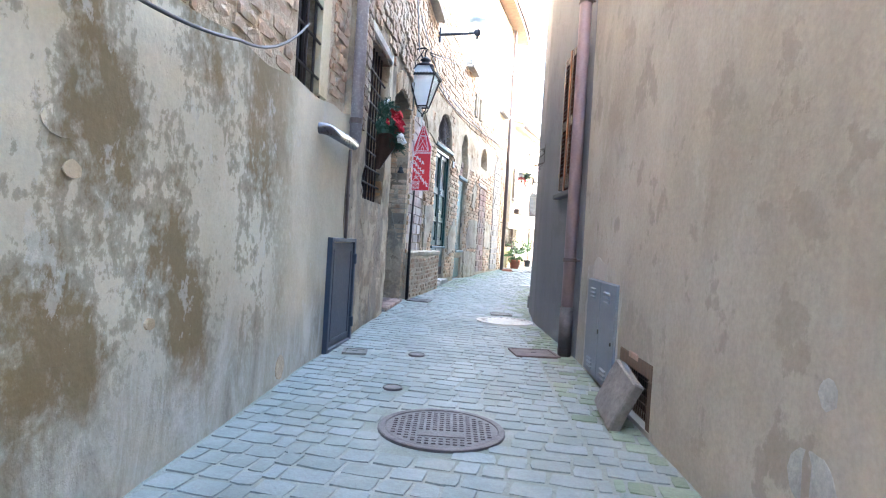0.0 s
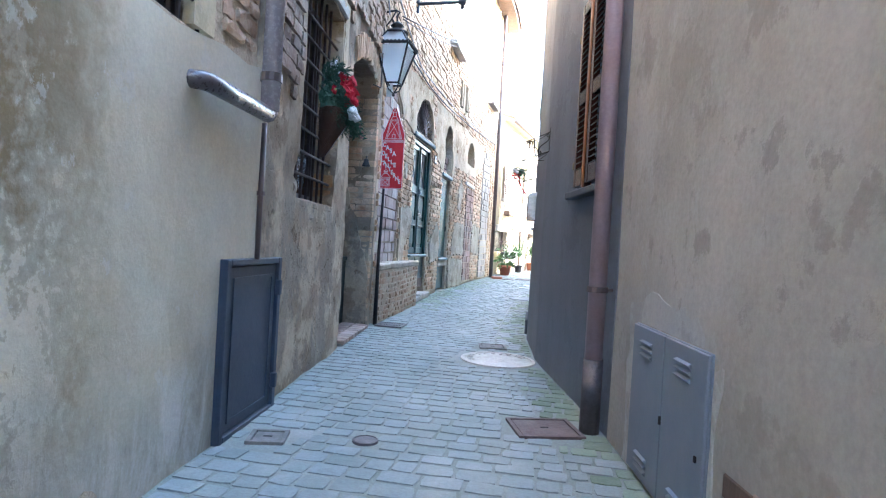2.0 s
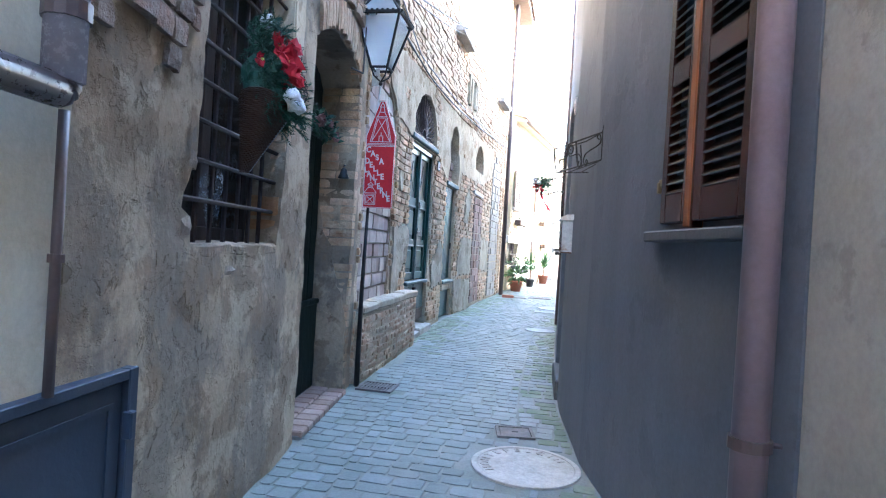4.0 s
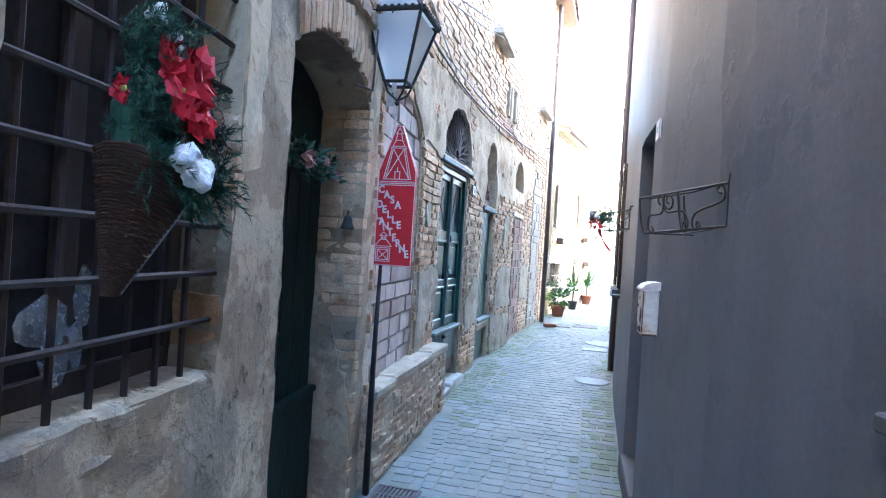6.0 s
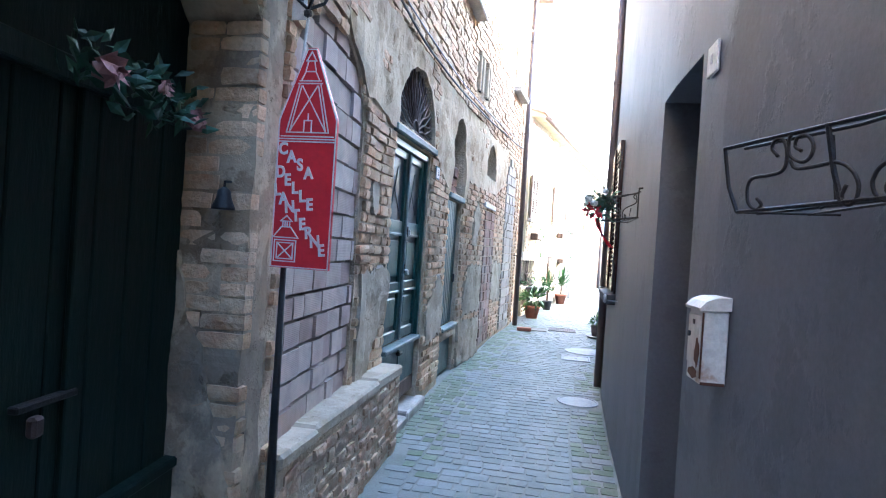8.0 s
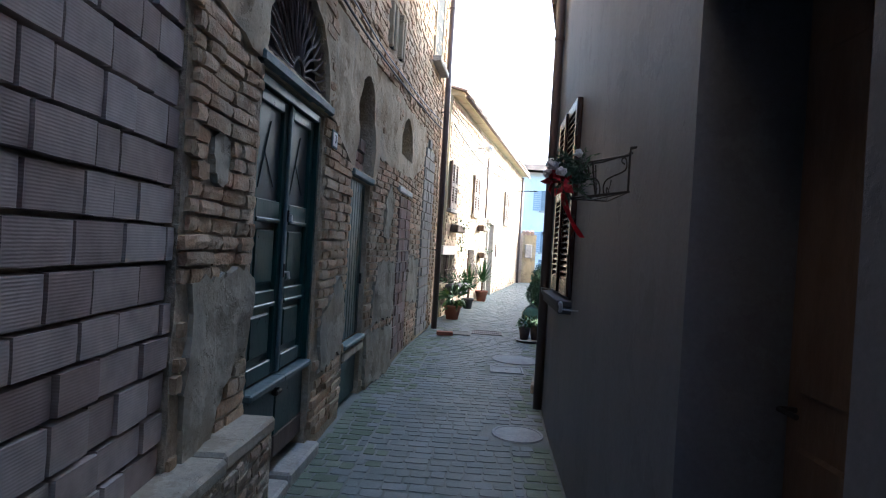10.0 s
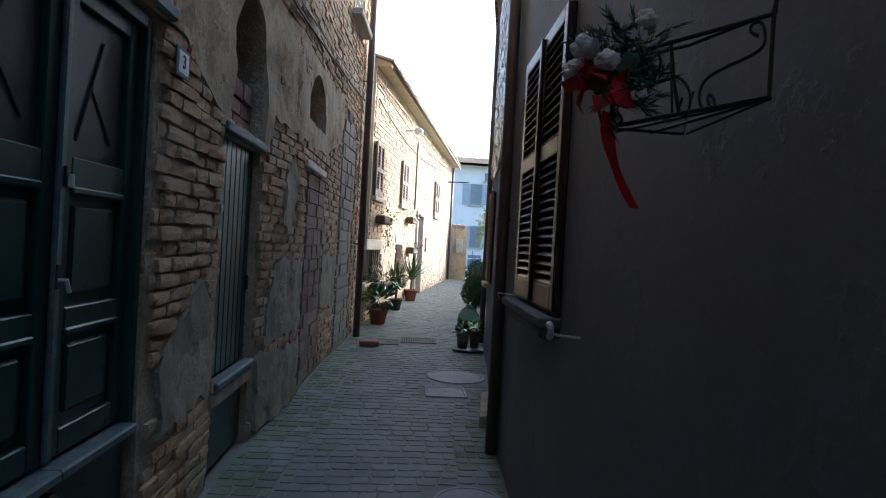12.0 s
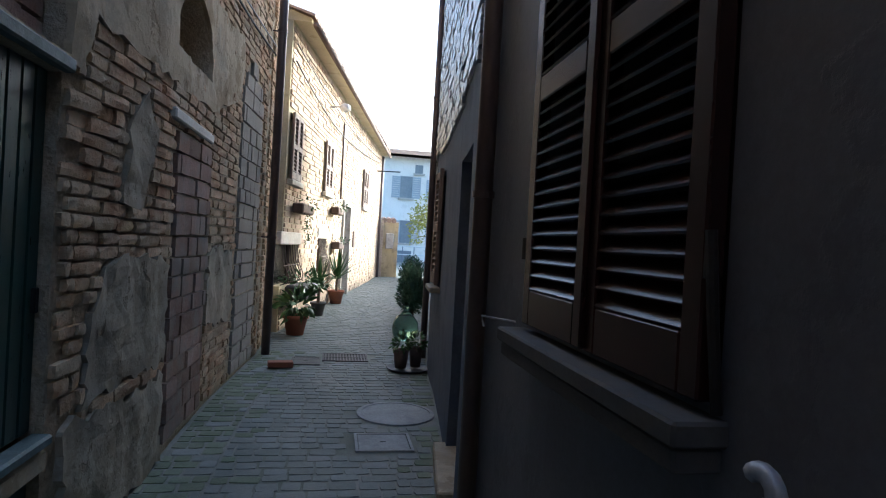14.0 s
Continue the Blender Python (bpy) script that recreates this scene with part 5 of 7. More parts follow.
# pipes, cables, lamp and shutters high on the brick house
downpipe(left_map, 17.05, ground_z(17) - 0.02, 7.7, 0.10, 0.05, M_PIPEBROWN, "dark brown downpipe at the brick house corner", 0.0, (2.2, 4.6, 6.4))
wire("wall_cable", [left_map(7.6, 3.98, 0.05), left_map(9.6, 4.0, 0.05), left_map(10.6, 3.97, 0.05), left_map(12.7, 4.06, 0.05), left_map(15, 4.2, 0.05), left_map(17, 4.3, 0.05)], 0.010, M_CABLE, "dark cable running along brick wall", 0.02)
wire("wall_cable", [left_map(7.5, 4.45, 0.04), left_map(9.6, 4.07, 0.05), left_map(12.7, 4.14, 0.05), left_map(17, 4.4, 0.05)], 0.007, M_CABLEPALE, "pale grey cable running along brick wall", 0.03)
wire("wall_cable", [left_map(6.4, 5.6, 0.04), left_map(7.2, 4.3, 0.05), left_map(7.4, 3.95, 0.06)], 0.008, M_CABLEPALE, "pale grey cable slanting down to a lantern", 0.02)
wire("span_cable", [left_map(7.45, 3.92, 0.2), left_map(12.6, 5.35, 0.05)], 0.006, M_CABLE, "thin dark cable strung along the facade", 0.05)
wire("span_cable", [left_map(7.4, 3.93, 0.2), left_map(17.0, 6.6, 0.1)], 0.007, M_CABLE, "thin dark cable strung to a downpipe", 0.08)
wire("loose_cable", [left_map(0.7, 2.15, 0.03), left_map(2.15, 2.26, 0.05), left_map(3.14, 2.70, 0.02)], 0.007, M_CABLE, "dark cable sagging across plaster wall", 0.07)
lamp = thing("street_lamp", Matrix(), "wall street lamp with white glass bowl on dark grey arm", "street lamp")
lp0, lp1 = left_map(9.35, 4.86, 0.0), Vector((-1.6, 9.3, 4.86))
part("wall_plate", box(B(), -0.03, 0.03, -0.02, 0.02, -0.12, 0.12, 0.006, Matrix.Translation(lp0)), M_HATCH, lamp)
part("arm", tube(B(), [lp0, lp1], 0.022, 10), M_HATCH, lamp, "", True)
part("fitting", lathe(B(), [(0.03, -0.09), (0.02, -0.05), (0.05, -0.03), (0.06, 0.03), (0.04, 0.05)], 14, lp1), M_HATCH, lamp, "", True)
part("bowl", lathe(B(), [(0.05, 0.05), (0.13, 0.09), (0.175, 0.15), (0.18, 0.19), (0.12, 0.23), (0.03, 0.25)], 20, lp1), M_LANTERNGLASS, lamp, "white glass bowl", True)


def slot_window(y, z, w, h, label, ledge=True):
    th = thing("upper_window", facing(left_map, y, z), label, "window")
    # near-black slab stands for the shaded opening; no hole is cut
    part("opening", box(B(), -w / 2, w / 2, -0.012, 0.04, 0, h), M_SHADE, th)
    fr = B()
    for a in ((-w / 2 - 0.05, -w / 2, 0, h), (w / 2, w / 2 + 0.05, 0, h), (-w / 2 - 0.05, w / 2 + 0.05, h, h + 0.06)):
        box(fr, a[0], a[1], -0.03, 0.04, a[2], a[3], 0.008)
    part("window_frame", fr, M_BAND, th)
    if ledge:
        part("window_sill", box(B(), -w / 2 - 0.12, w / 2 + 0.12, -0.14, 0.04, -0.09, 0.0, 0.012), M_STONE, th)


slot_window(8.6, 5.05, 0.8, 1.3, "upper window with projecting stone sill on brick wall")
slot_window(12.15, 5.2, 0.75, 1.2, "upper window with projecting stone sill on brick wall")
slot_window(16.3, 5.2, 0.7, 1.3, "upper window near the brick house corner")
slot_window(12.95, 4.32, 0.09, 0.45, "narrow slit in brick wall painted shade-dark", False)
slot_window(13.35, 4.32, 0.07, 0.42, "narrow slit in brick wall painted shade-dark", False)

# ---- things on the grey houses (right of the lane) ----
downpipe(right_map, 4.67, ground_z(4.7) - 0.02, 5.45, 0.072, 0.046, M_PIPE, "mauve painted downpipe with cast-iron foot", 0.35, (1.43, 3.42))

cz = 0.70
cab = thing("meter_cabinet", facing(right_map, 3.843, cz, 0.0), "blue-grey steel meter cabinet with two louvred doors", "cabinet")
part("frame", box(B(), -0.39, 0.39, -0.008, 0.05, 0.0, 0.625, 0.003), M_CABINET, cab)
for s, x0, x1 in ((-1, -0.385, -0.004), (1, 0.004, 0.385)):
    dr = part("door", box(B(), x0, x1, -0.02, -0.007, 0.005, 0.62, 0.003), M_CABINET, cab)
    for z0 in (0.04, 0.065, 0.09, 0.50, 0.525, 0.55):
        bm = B()
        xm = (x0 + x1) / 2
        vs = [bm.verts.new(v) for v in ((xm - 0.065, -0.021, z0), (xm + 0.065, -0.021, z0), (xm + 0.065, -0.034, z0 + 0.012), (xm - 0.065, -0.034, z0 + 0.012), (xm - 0.065, -0.021, z0 + 0.018), (xm + 0.065, -0.021, z0 + 0.018))]
        for f in ((0, 1, 2, 3), (3, 2, 5, 4), (0, 3, 4), (1, 5, 2)):
            bm.faces.new([vs[i] for i in f])
        part("louvre", bm, M_CABINET, dr)
part("keyhole", box(B(), -0.006, 0.006, -0.026, -0.018, 0.29, 0.32), M_SHADE, cab)
bm = B()
for x in (0.33,):
    box(bm, x, x + 0.012, -0.026, -0.018, 0.27, 0.29)
part("keyhole", bm, M_SHADE, cab)

vent = thing("vent_opening", facing(right_map, 3.10, 0.69, 0.0), "broken vent opening with rusted wire grille and brick edge", "vent")
bm = B()
# near-black sheet paints the shade inside the vent
box(bm, -0.27, 0.27, 0.10, 0.115, 0.0, 0.31)
part("backing", bm, M_SHADE, vent)
bm = B()
for k in range(16):
    tube(bm, [(-0.26 + 0.52 * k / 15, 0.05, 0.0), (-0.26 + 0.52 * k / 15, 0.05, 0.31)], 0.003, 4)
for k in range(9):
    tube(bm, [(-0.27, 0.046, 0.31 * k / 8), (0.27, 0.046, 0.31 * k / 8)], 0.003, 4)
part("wire_grille", bm, M_RUST, vent)
part("rail", box(B(), -0.27, 0.27, 0.0, 0.03, 0.235, 0.31, 0.006), M_WOOD, vent, "mossy wooden rail")
part("post", box(B(), 0.215, 0.27, 0.0, 0.03, 0.0, 0.235, 0.006), M_WOOD, vent)
part("brick_end", box(B(), -0.10, 0.06, -0.004, 0.04, 0.28, 0.325, 0.01), M_REDBRICK, vent, "chipped orange brick end")
slab = thing("leaning_slab", facing(right_map, 3.14, ground_z(3.1), 0.03) @ pose(0.08, -0.115, 0.0, -21, 10, 0), "weathered grey stone slab leaning against a vent", "slab")
bm = box(B(), -0.165, 0.165, -0.028, 0.028, 0.015, 0.28, 0.008)
bmesh.ops.subdivide_edges(bm, edges=bm.edges[:], cuts=2, use_grid_fill=True)
for v in bm.verts:
    v.co += 0.006 * Vector(noise.noise_vector(v.co * 9))
part("slab", bm, M_SLAB, slab)


def shutter(th, x0, x1, z0, z1, mid, nslat, y=-0.045, angle=-44, edge=None, turn=0.0, hinge="left", mat=None):
    """A louvred leaf with two fields of slats; it turns about its hinged side."""
    mat = mat or M_SHUTTER
    w, h = x1 - x0, z1 - z0
    px = 0.0 if hinge == "left" else w
    m = pose(x0 + px, y, z0, 0, 0, turn) @ pose(-px, 0, 0)
    bm = B()
    st = min(0.06, w * 0.2)
    for a in ((0, st, 0, h), (w - st, w, 0, h), (st, w - st, 0, 0.11), (st, w - st, h - 0.07, h), (st, w - st, mid - 0.04, mid + 0.04)):
        box(bm, a[0] + 0.0005, a[1] - 0.0005, -0.02, 0.02, a[2], a[3], 0.004)
    lf = part("leaf", bm, mat, th, m=m)
    for lo, hi in ((0.11, mid - 0.04), (mid + 0.04, h - 0.07)):
        n = max(2, round(nslat * (hi - lo) / h))
        for k in range(n):
            zz = lo + (hi - lo) * (k + 0.5) / n
            ob = part("slat", box(B(), st - 0.003, w - st + 0.003, -0.0255, 0.0255, -0.0035, 0.0035), mat, lf, m=pose(0, 0.0, zz, 0, 0, 0) @ pose(0, 0, 0, -angle, 0, 0))
    if edge:
        part("edge_strip", box(B(), w - 0.006 if hinge == "left" else -0.014, w + 0.014 if hinge == "left" else 0.006, -0.026, 0.02, 0.0, h, 0.003), edge, lf, "shutter edge strip in a lit colour", m=None)
    return lf


w1 = thing("window_3", facing(right_map, 5.19, 2.01, 0.0), "closed red-brown louvred shutters on a grey wall", "window", kind="structure")
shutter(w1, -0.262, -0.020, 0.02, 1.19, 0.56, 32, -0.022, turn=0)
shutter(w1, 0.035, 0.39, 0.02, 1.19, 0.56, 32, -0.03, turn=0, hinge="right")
# orange paints the light caught by the leaf's edge
part("meeting_stile", box(B(), -0.020, 0.024, -0.056, 0.0, 0.0, 1.20, 0.004), M_SHUTTERLIT, w1, "shutter stile coloured orange as if lit")
part("rebate", box(B(), 0.018, 0.036, -0.05, -0.01, 0.0, 1.20, 0.004), M_SHUTTER, w1)
for z in (0.17, 1.0):
    part("hinge", box(box(B(), -0.325, -0.265, -0.03, -0.012, z, z + 0.03, 0.003), -0.33, -0.31, -0.034, -0.006, z - 0.025, z + 0.02, 0.003), M_BRASS, w1, "dull brass hinge")
part("window_sill", box(B(), -0.35, 0.41, -0.07, 0.02, -0.05, -0.008, 0.006), M_SILL, w1, "grey stone sill")
# near-black sheet stands for the unlit room behind the slats
part("backing", box(B(), -0.33, 0.33, 0.12, 0.14, 0.02, 1.2), M_SHADE, w1)

w2 = thing("window_4", facing(right_map, 11.25, 1.965, 0.0), "closed dark brown louvred shutters above stone sill", "window", kind="structure")
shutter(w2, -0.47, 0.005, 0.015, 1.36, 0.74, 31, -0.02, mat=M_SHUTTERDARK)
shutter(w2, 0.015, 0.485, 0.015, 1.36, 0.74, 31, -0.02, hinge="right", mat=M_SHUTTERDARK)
part("cover_strip", box(B(), -0.01, 0.03, -0.055, -0.04, 0.02, 1.35, 0.004), M_SHUTTERDARK, w2)
for s in (-1, 1):
    for z in (0.22, 1.1):
        part("hinge", tube(B(), [(s * 0.492, -0.035, z), (s * 0.492, -0.035, z + 0.07)], 0.009, 8), M_IRON, w2)
part("window_sill", box(B(), -0.54, 0.52, -0.10, 0.02, -0.052, -0.008, 0.006), M_SILL, w2, "grey stone sill")
part("sill_bed", box(B(), -0.525, 0.505, -0.088, 0.02, -0.098, -0.054, 0.006), M_SILL, w2)
part("stay", tube(B(), [(0.500, -0.012, 0.0), (0.502, -0.03, 0.16), (0.500, -0.04, 0.30)], 0.010, 8), M_IRON, w2, "iron stay bar beside the hinge")
# shade behind these slats is a near-black sheet as well
part("backing", box(B(), -0.47, 0.47, 0.12, 0.14, 0.0, 1.35), M_SHADE, w2)
catch = thing("shutter_catch", facing(right_map, 10.50, 1.92, 0.0), "pale curled metal shutter catch on grey wall", "catch")
part("rod", tube(B(), [(0.05, 0.0, 0.0), (0.02, -0.05, 0.0), (-0.03, -0.10, 0.0)], 0.006, 6), M_STEEL, catch)
part("curl", tube(B(), [(-0.03 + 0.025 * math.cos(u), -0.10, 0.012 + 0.025 * math.sin(u)) for u in [-1.2 + 0.45 * k for k in range(9)]], 0.013, 8), M_STEEL, catch, "", True)


def smooth_path(pts, n=4):
    """A rounded curve through the given places."""
    p = [Vector(q) for q in pts]
    p = [2 * p[0] - p[1]] + p + [2 * p[-1] - p[-2]]
    out = []
    for a, b, c, d in zip(p, p[1:], p[2:], p[3:]):
        for k in range(n):
            u = k / n
            out.append(0.5 * (2 * b + (c - a) * u + (2 * a - 5 * b + 4 * c - d) * u * u + (3 * b - a - 3 * c + d) * u ** 3))
    return out + [p[-2]]


def planter(m, label):
    """A wrought-iron window-box holder: a scrolled front, a ladder of bars below, and hooks to the wall at one end."""
    th = thing("iron_planter", m, label, "plant holder")
    L, h = 0.56, 0.155
    tilt = 0.02
    part("rail", tube(B(), [(0, 0, h), (L, 0, h + tilt)], 0.005, 6), M_IRON, th)
    part("rail", tube(B(), [(0.05, 0, 0), (L, 0, tilt)], 0.005, 6), M_IRON, th)
    part("end_bar", tube(B(), [(0, 0, h), (0.02, 0, 0.06), (0.05, 0, 0)], 0.005, 6), M_IRON, th)
    part("end_bar", tube(B(), [(L, 0, tilt), (L, 0, h + tilt)], 0.006, 6), M_IRON, th)
    part("middle_bar", tube(B(), [(0.27, 0, h + 0.012), (0.29, 0, 0.07), (0.31, 0, 0.008)], 0.006, 6), M_IRON, th)
    part("hook", tube(B(), [(L, 0, h + tilt), (L + 0.005, 0.0, h + 0.05), (L + 0.045, 0.02, h + 0.056), (L + 0.055, 0.03, h + 0.0)], 0.008, 6), M_IRON, th)
    for a in (
        ((0.105, 0, 0.029), (0.119, 0, 0.014), (0.105, 0, 0.004), (0.082, 0, 0.02), (0.077, 0, 0.053), (0.089, 0, 0.075), (0.134, 0, 0.078), (0.167, 0, 0.083), (0.178, 0, 0.101), (0.176, 0, 0.133), (0.164, 0, 0.153), (0.146, 0, 0.153), (0.139, 0, 0.136), (0.156, 0, 0.117)),
        ((0.214, 0, 0.121), (0.198, 0, 0.133), (0.203, 0, 0.151), (0.226, 0, 0.15), (0.241, 0, 0.129), (0.235, 0, 0.105), (0.214, 0, 0.098), (0.185, 0, 0.117), (0.181, 0, 0.149), (0.188, 0, 0.16)),
        ((0.188, 0, 0.104), (0.203, 0, 0.086), (0.243, 0, 0.085), (0.294, 0, 0.088), (0.325, 0, 0.071), (0.342, 0, 0.041), (0.338, 0, 0.012), (0.321, 0, 0.004), (0.31, 0, 0.021), (0.318, 0, 0.043)),
        ((0.417, 0, 0.017), (0.41, 0, 0.033), (0.397, 0, 0.041), (0.395, 0, 0.026), (0.406, 0, 0.013), (0.391, 0, 0.009), (0.373, 0, 0.024), (0.369, 0, 0.049), (0.387, 0, 0.074), (0.436, 0, 0.09), (0.491, 0, 0.101), (0.53, 0, 0.113), (0.541, 0, 0.129), (0.537, 0, 0.152), (0.524, 0, 0.166), (0.506, 0, 0.164), (0.503, 0, 0.15), (0.524, 0, 0.139))):
        part("scroll", tube(B(), smooth_path(a), 0.0042, 6), M_IRON, th, "", True)
    part("rail", tube(B(), [(0.03, 0.03, h), (0.30, 0.05, h + 0.012), (L, 0.02, h + tilt + 0.012)], 0.0042, 6), M_IRON, th)
    part("middle_bar", tube(B(), [(0.24, 0.05, h), (0.25, 0.06, 0.02), (0.24, 0.03, 0.004)], 0.0042, 6), M_IRON, th)
    for k in range(3):
        y = 0.06 + 0.055 * k
        part("bottom_bar", tube(B(), [(0.05 + 0.09 * k, y, 0.0), (L, min(y, 0.012), tilt)], 0.0035, 5), M_IRON, th)
    part("back_bar", tube(B(), [(0.05, 0, 0), (0.22, 0.17, 0.0), (0.24, 0.18, 0.1)], 0.004, 5), M_IRON, th)
    return th


dirn = math.degrees(math.atan2(6.40 - 6.88, -0.30 + 0.565))
planter(pose(-0.560, 6.88, 2.405, 0, 0, dirn), "empty black wrought-iron planter bracket on grey wall")
ang2 = math.degrees(math.atan2(9.32 - 9.62, -0.485 + 0.73))
planter(pose(-0.73, 9.62, 2.53, 0, 0, ang2) @ Matrix.Diagonal((0.69, 0.9, 1, 1)), "black wrought-iron planter bracket with Christmas sprig on grey wall")
deco = thing("christmas_sprig", Matrix.Translation((-0.72, 9.53, 2.57)) @ Matrix.Scale(1.15, 4), "fir sprig with cotton and long red ribbon on planter", "decoration")
rnd = random.Random(21)
bm = B()
for k in range(70):
    d = Vector((rnd.uniform(-1, 1), rnd.uniform(-1, 1), rnd.uniform(-0.4, 1.2)))
    sprig(bm, Vector((rnd.uniform(-0.03, 0.06), rnd.uniform(-0.07, 0.03), rnd.uniform(-0.01, 0.12))), d, rnd.uniform(0.05, 0.09), 0.02, 26, rnd)
blob(bm, (0.01, -0.02, 0.06), 0.04, 2, 0.4)
tagged(part("foliage", bm, M_PINE, deco), kind="stuff")
for c, r in (((-0.06, -0.04, 0.09), 0.028), ((-0.03, -0.07, 0.06), 0.022), ((-0.07, 0.0, 0.06), 0.022), ((0.03, -0.09, 0.13), 0.018)):
    part("cotton_ball", blob(B(), c, r * 0.85, 3, 0.6, (1.1, 1.0, 0.85)), M_COTTON, deco, "white cotton ball", True)
bm = B()
for c in ((-0.055, -0.03, 0.015), (-0.02, -0.06, 0.005), (-0.03, -0.02, 0.03)):
    for k in range(4):
        a = 2 * math.pi * k / 4 + c[0] * 30
        leaf(bm, Vector(c), Vector((math.cos(a), -0.3, math.sin(a))), 0.055, 0.04, 0.3, rnd)
tagged(part("ribbon_bow", bm, M_PETAL, deco, "red cloth bow"), kind="stuff")
bm = B()
rows = []
for k in range(12):
    u = k / 11
    c = Vector((-0.01 + 0.04 * u + 0.06 * u * u, -0.02 + 0.09 * u, -0.02 - 0.17 * u))
    wv = Vector((0.010 + 0.004 * math.sin(u * 9), 0.008 * math.cos(u * 7), 0))
    rows.append((bm.verts.new(c - wv), bm.verts.new(c + wv)))
for a, b in zip(rows, rows[1:]):
    bm.faces.new((a[0], a[1], b[1], b[0]))
bmesh.ops.solidify(bm, geom=bm.faces[:], thickness=0.002)
part("ribbon", bm, M_PETAL, deco, "long red ribbon tail")

# doorway of the grey house
rd = thing("door_4", facing(right_map, 8.23, 0.80, -0.33), "dark recessed house door in a grey doorway", "door", kind="structure")
part("leaf", box(B(), -0.39, 0.39, 0.0, 0.05, 0.0, 2.32, 0.006), M_WOOD, rd)
for z0, z1 in ((0.2, 0.95), (1.1, 2.1)):
    for x0, x1 in ((-0.32, -0.04), (0.04, 0.32)):
        part("panel", box(B(), x0, x1, -0.012, 0.01, z0, z1, 0.01), M_WOOD, rd)
part("door_handle", tube(B(), [(-0.34, 0, 1.05), (-0.34, -0.05, 1.05), (-0.25, -0.05, 1.05)], 0.009, 6), M_IRON, rd)
st = B()
box(st, -0.40, 0.40, -0.35, 0.1, -0.2, 0.0, 0.01)
tagged(part("trim_threshold", st, M_SILL, None, "", m=facing(right_map, 8.23, 0.88, -0.33)), "pale stone threshold of a doorway", "step", kind="structure")
plate_no = thing("number_plate", facing(right_map, 7.67, 2.975, 0.0), "blank white number plate beside a doorway", "number plate")
part("plate", box(B(), -0.06, 0.06, -0.012, 0.0, 0, 0.115, 0.003), M_WHITE, plate_no)
part("mark", box(B(), -0.012, 0.012, -0.014, -0.011, 0.04, 0.075), M_CABLEPALE, plate_no)

mb = thing("letter_box", facing(right_map, 7.412, 1.897, 0.0), "white steel letter box with rust stains on wall", "letter box")
part("body", box(B(), -0.070, 0.070, -0.080, 0.0, 0.0, 0.236, 0.006), M_MAILBOX, mb)
bm = B()
prof = [(0.002, 0.239), (-0.092, 0.233), (-0.094, 0.243), (-0.075, 0.264), (-0.045, 0.277), (0.002, 0.280)]
la, lb_ = [bm.verts.new((-0.078, y, z)) for y, z in prof], [bm.verts.new((0.078, y, z)) for y, z in prof]
bm.faces.new(la)
bm.faces.new(lb_[::-1])
for i in range(6):
    bm.faces.new((la[i], lb_[i], lb_[(i + 1) % 6], la[(i + 1) % 6]))
bmesh.ops.recalc_face_normals(bm, faces=bm.faces[:])
part("lid", bm, M_MAILBOX, mb)
fl = part("front_door", box(B(), -0.060, 0.060, -0.0855, -0.079, 0.055, 0.220, 0.004), M_MAILBOX, mb)
part("lock", tube(B(), [(-0.035, -0.085, 0.15), (-0.035, -0.092, 0.15)], 0.009, 10), M_IRON, fl)
part("mail_slot", box(B(), -0.010, 0.010, -0.087, -0.085, 0.185, 0.20), M_CABLE, fl)
part("rust_stain", blob(B(), (0.045, -0.0855, 0.10), 1.0, 2, 0.6, (0.024, 0.0026, 0.042)), M_RUSTSPOT, mb, "dark rust patch")
part("rust_stain", blob(B(), (0.0, -0.081, 0.028), 1.0, 2, 0.6, (0.05, 0.0022, 0.016)), M_RUSTSPOT, mb, "dark rust patch")
part("rust_edge", box(B(), 0.0685, 0.0712, -0.078, -0.004, 0.0, 0.010, 0.001), M_RUSTSPOT, mb, "rusted lower edge")
part("rust_edge", box(B(), 0.064, 0.0712, -0.0815, -0.077, 0.02, 0.228, 0.001), M_RUSTSPOT, mb, "rusted front corner")
bm = B()
for k in range(8):
    box(bm, -0.066, -0.060, -0.0835, -0.079, 0.07 + 0.014 * k, 0.076 + 0.014 * k)
part("vent_slots", bm, M_CABLE, mb)

# dark downpipe between the two houses
downpipe(right_map, 12.44, ground_z(12.4) - 0.02, 6.0, 0.045, 0.042, M_PIPEBROWN, "dark brown downpipe at the house corner", 0.0, (2.45, 4.3))
rod = thing("iron_hook", facing(right_map, 11.98, 1.955, 0.0), "bent metal hook rod fixed to wall", "hook")
part("rod", tube(B(), [(-0.10, -0.085, -0.04), (-0.11, -0.09, -0.02), (-0.10, -0.095, 0.0), (0.04, -0.0, 0.0)], 0.004, 6), M_STEEL, rod)

# next house: doorway, shutters, pipe
nd = thing("door_5", facing(rfar_map, 13.375, 0.85, -0.3), "dark recessed door of the next house", "door", kind="structure")
part("leaf", box(B(), -0.375, 0.375, 0.0, 0.05, 0.0, 1.95, 0.006), M_WOOD, nd)
part("panel", box(B(), -0.28, 0.28, -0.012, 0.01, 1.05, 1.8, 0.01), M_WOOD, nd)
st = B()
box(st, -0.42, 0.42, -0.42, 0.1, -0.2, 0.02, 0.01)
tagged(part("trim_threshold", st, M_PATCH, None, "", m=facing(rfar_map, 13.375, 0.86, -0.33)), "grey stone threshold of the next house", "step", kind="structure")
nw = thing("window_5", facing(rfar_map, 15.6, 1.82, 0.0), "louvred shutters standing open on the next house", "window", kind="structure")
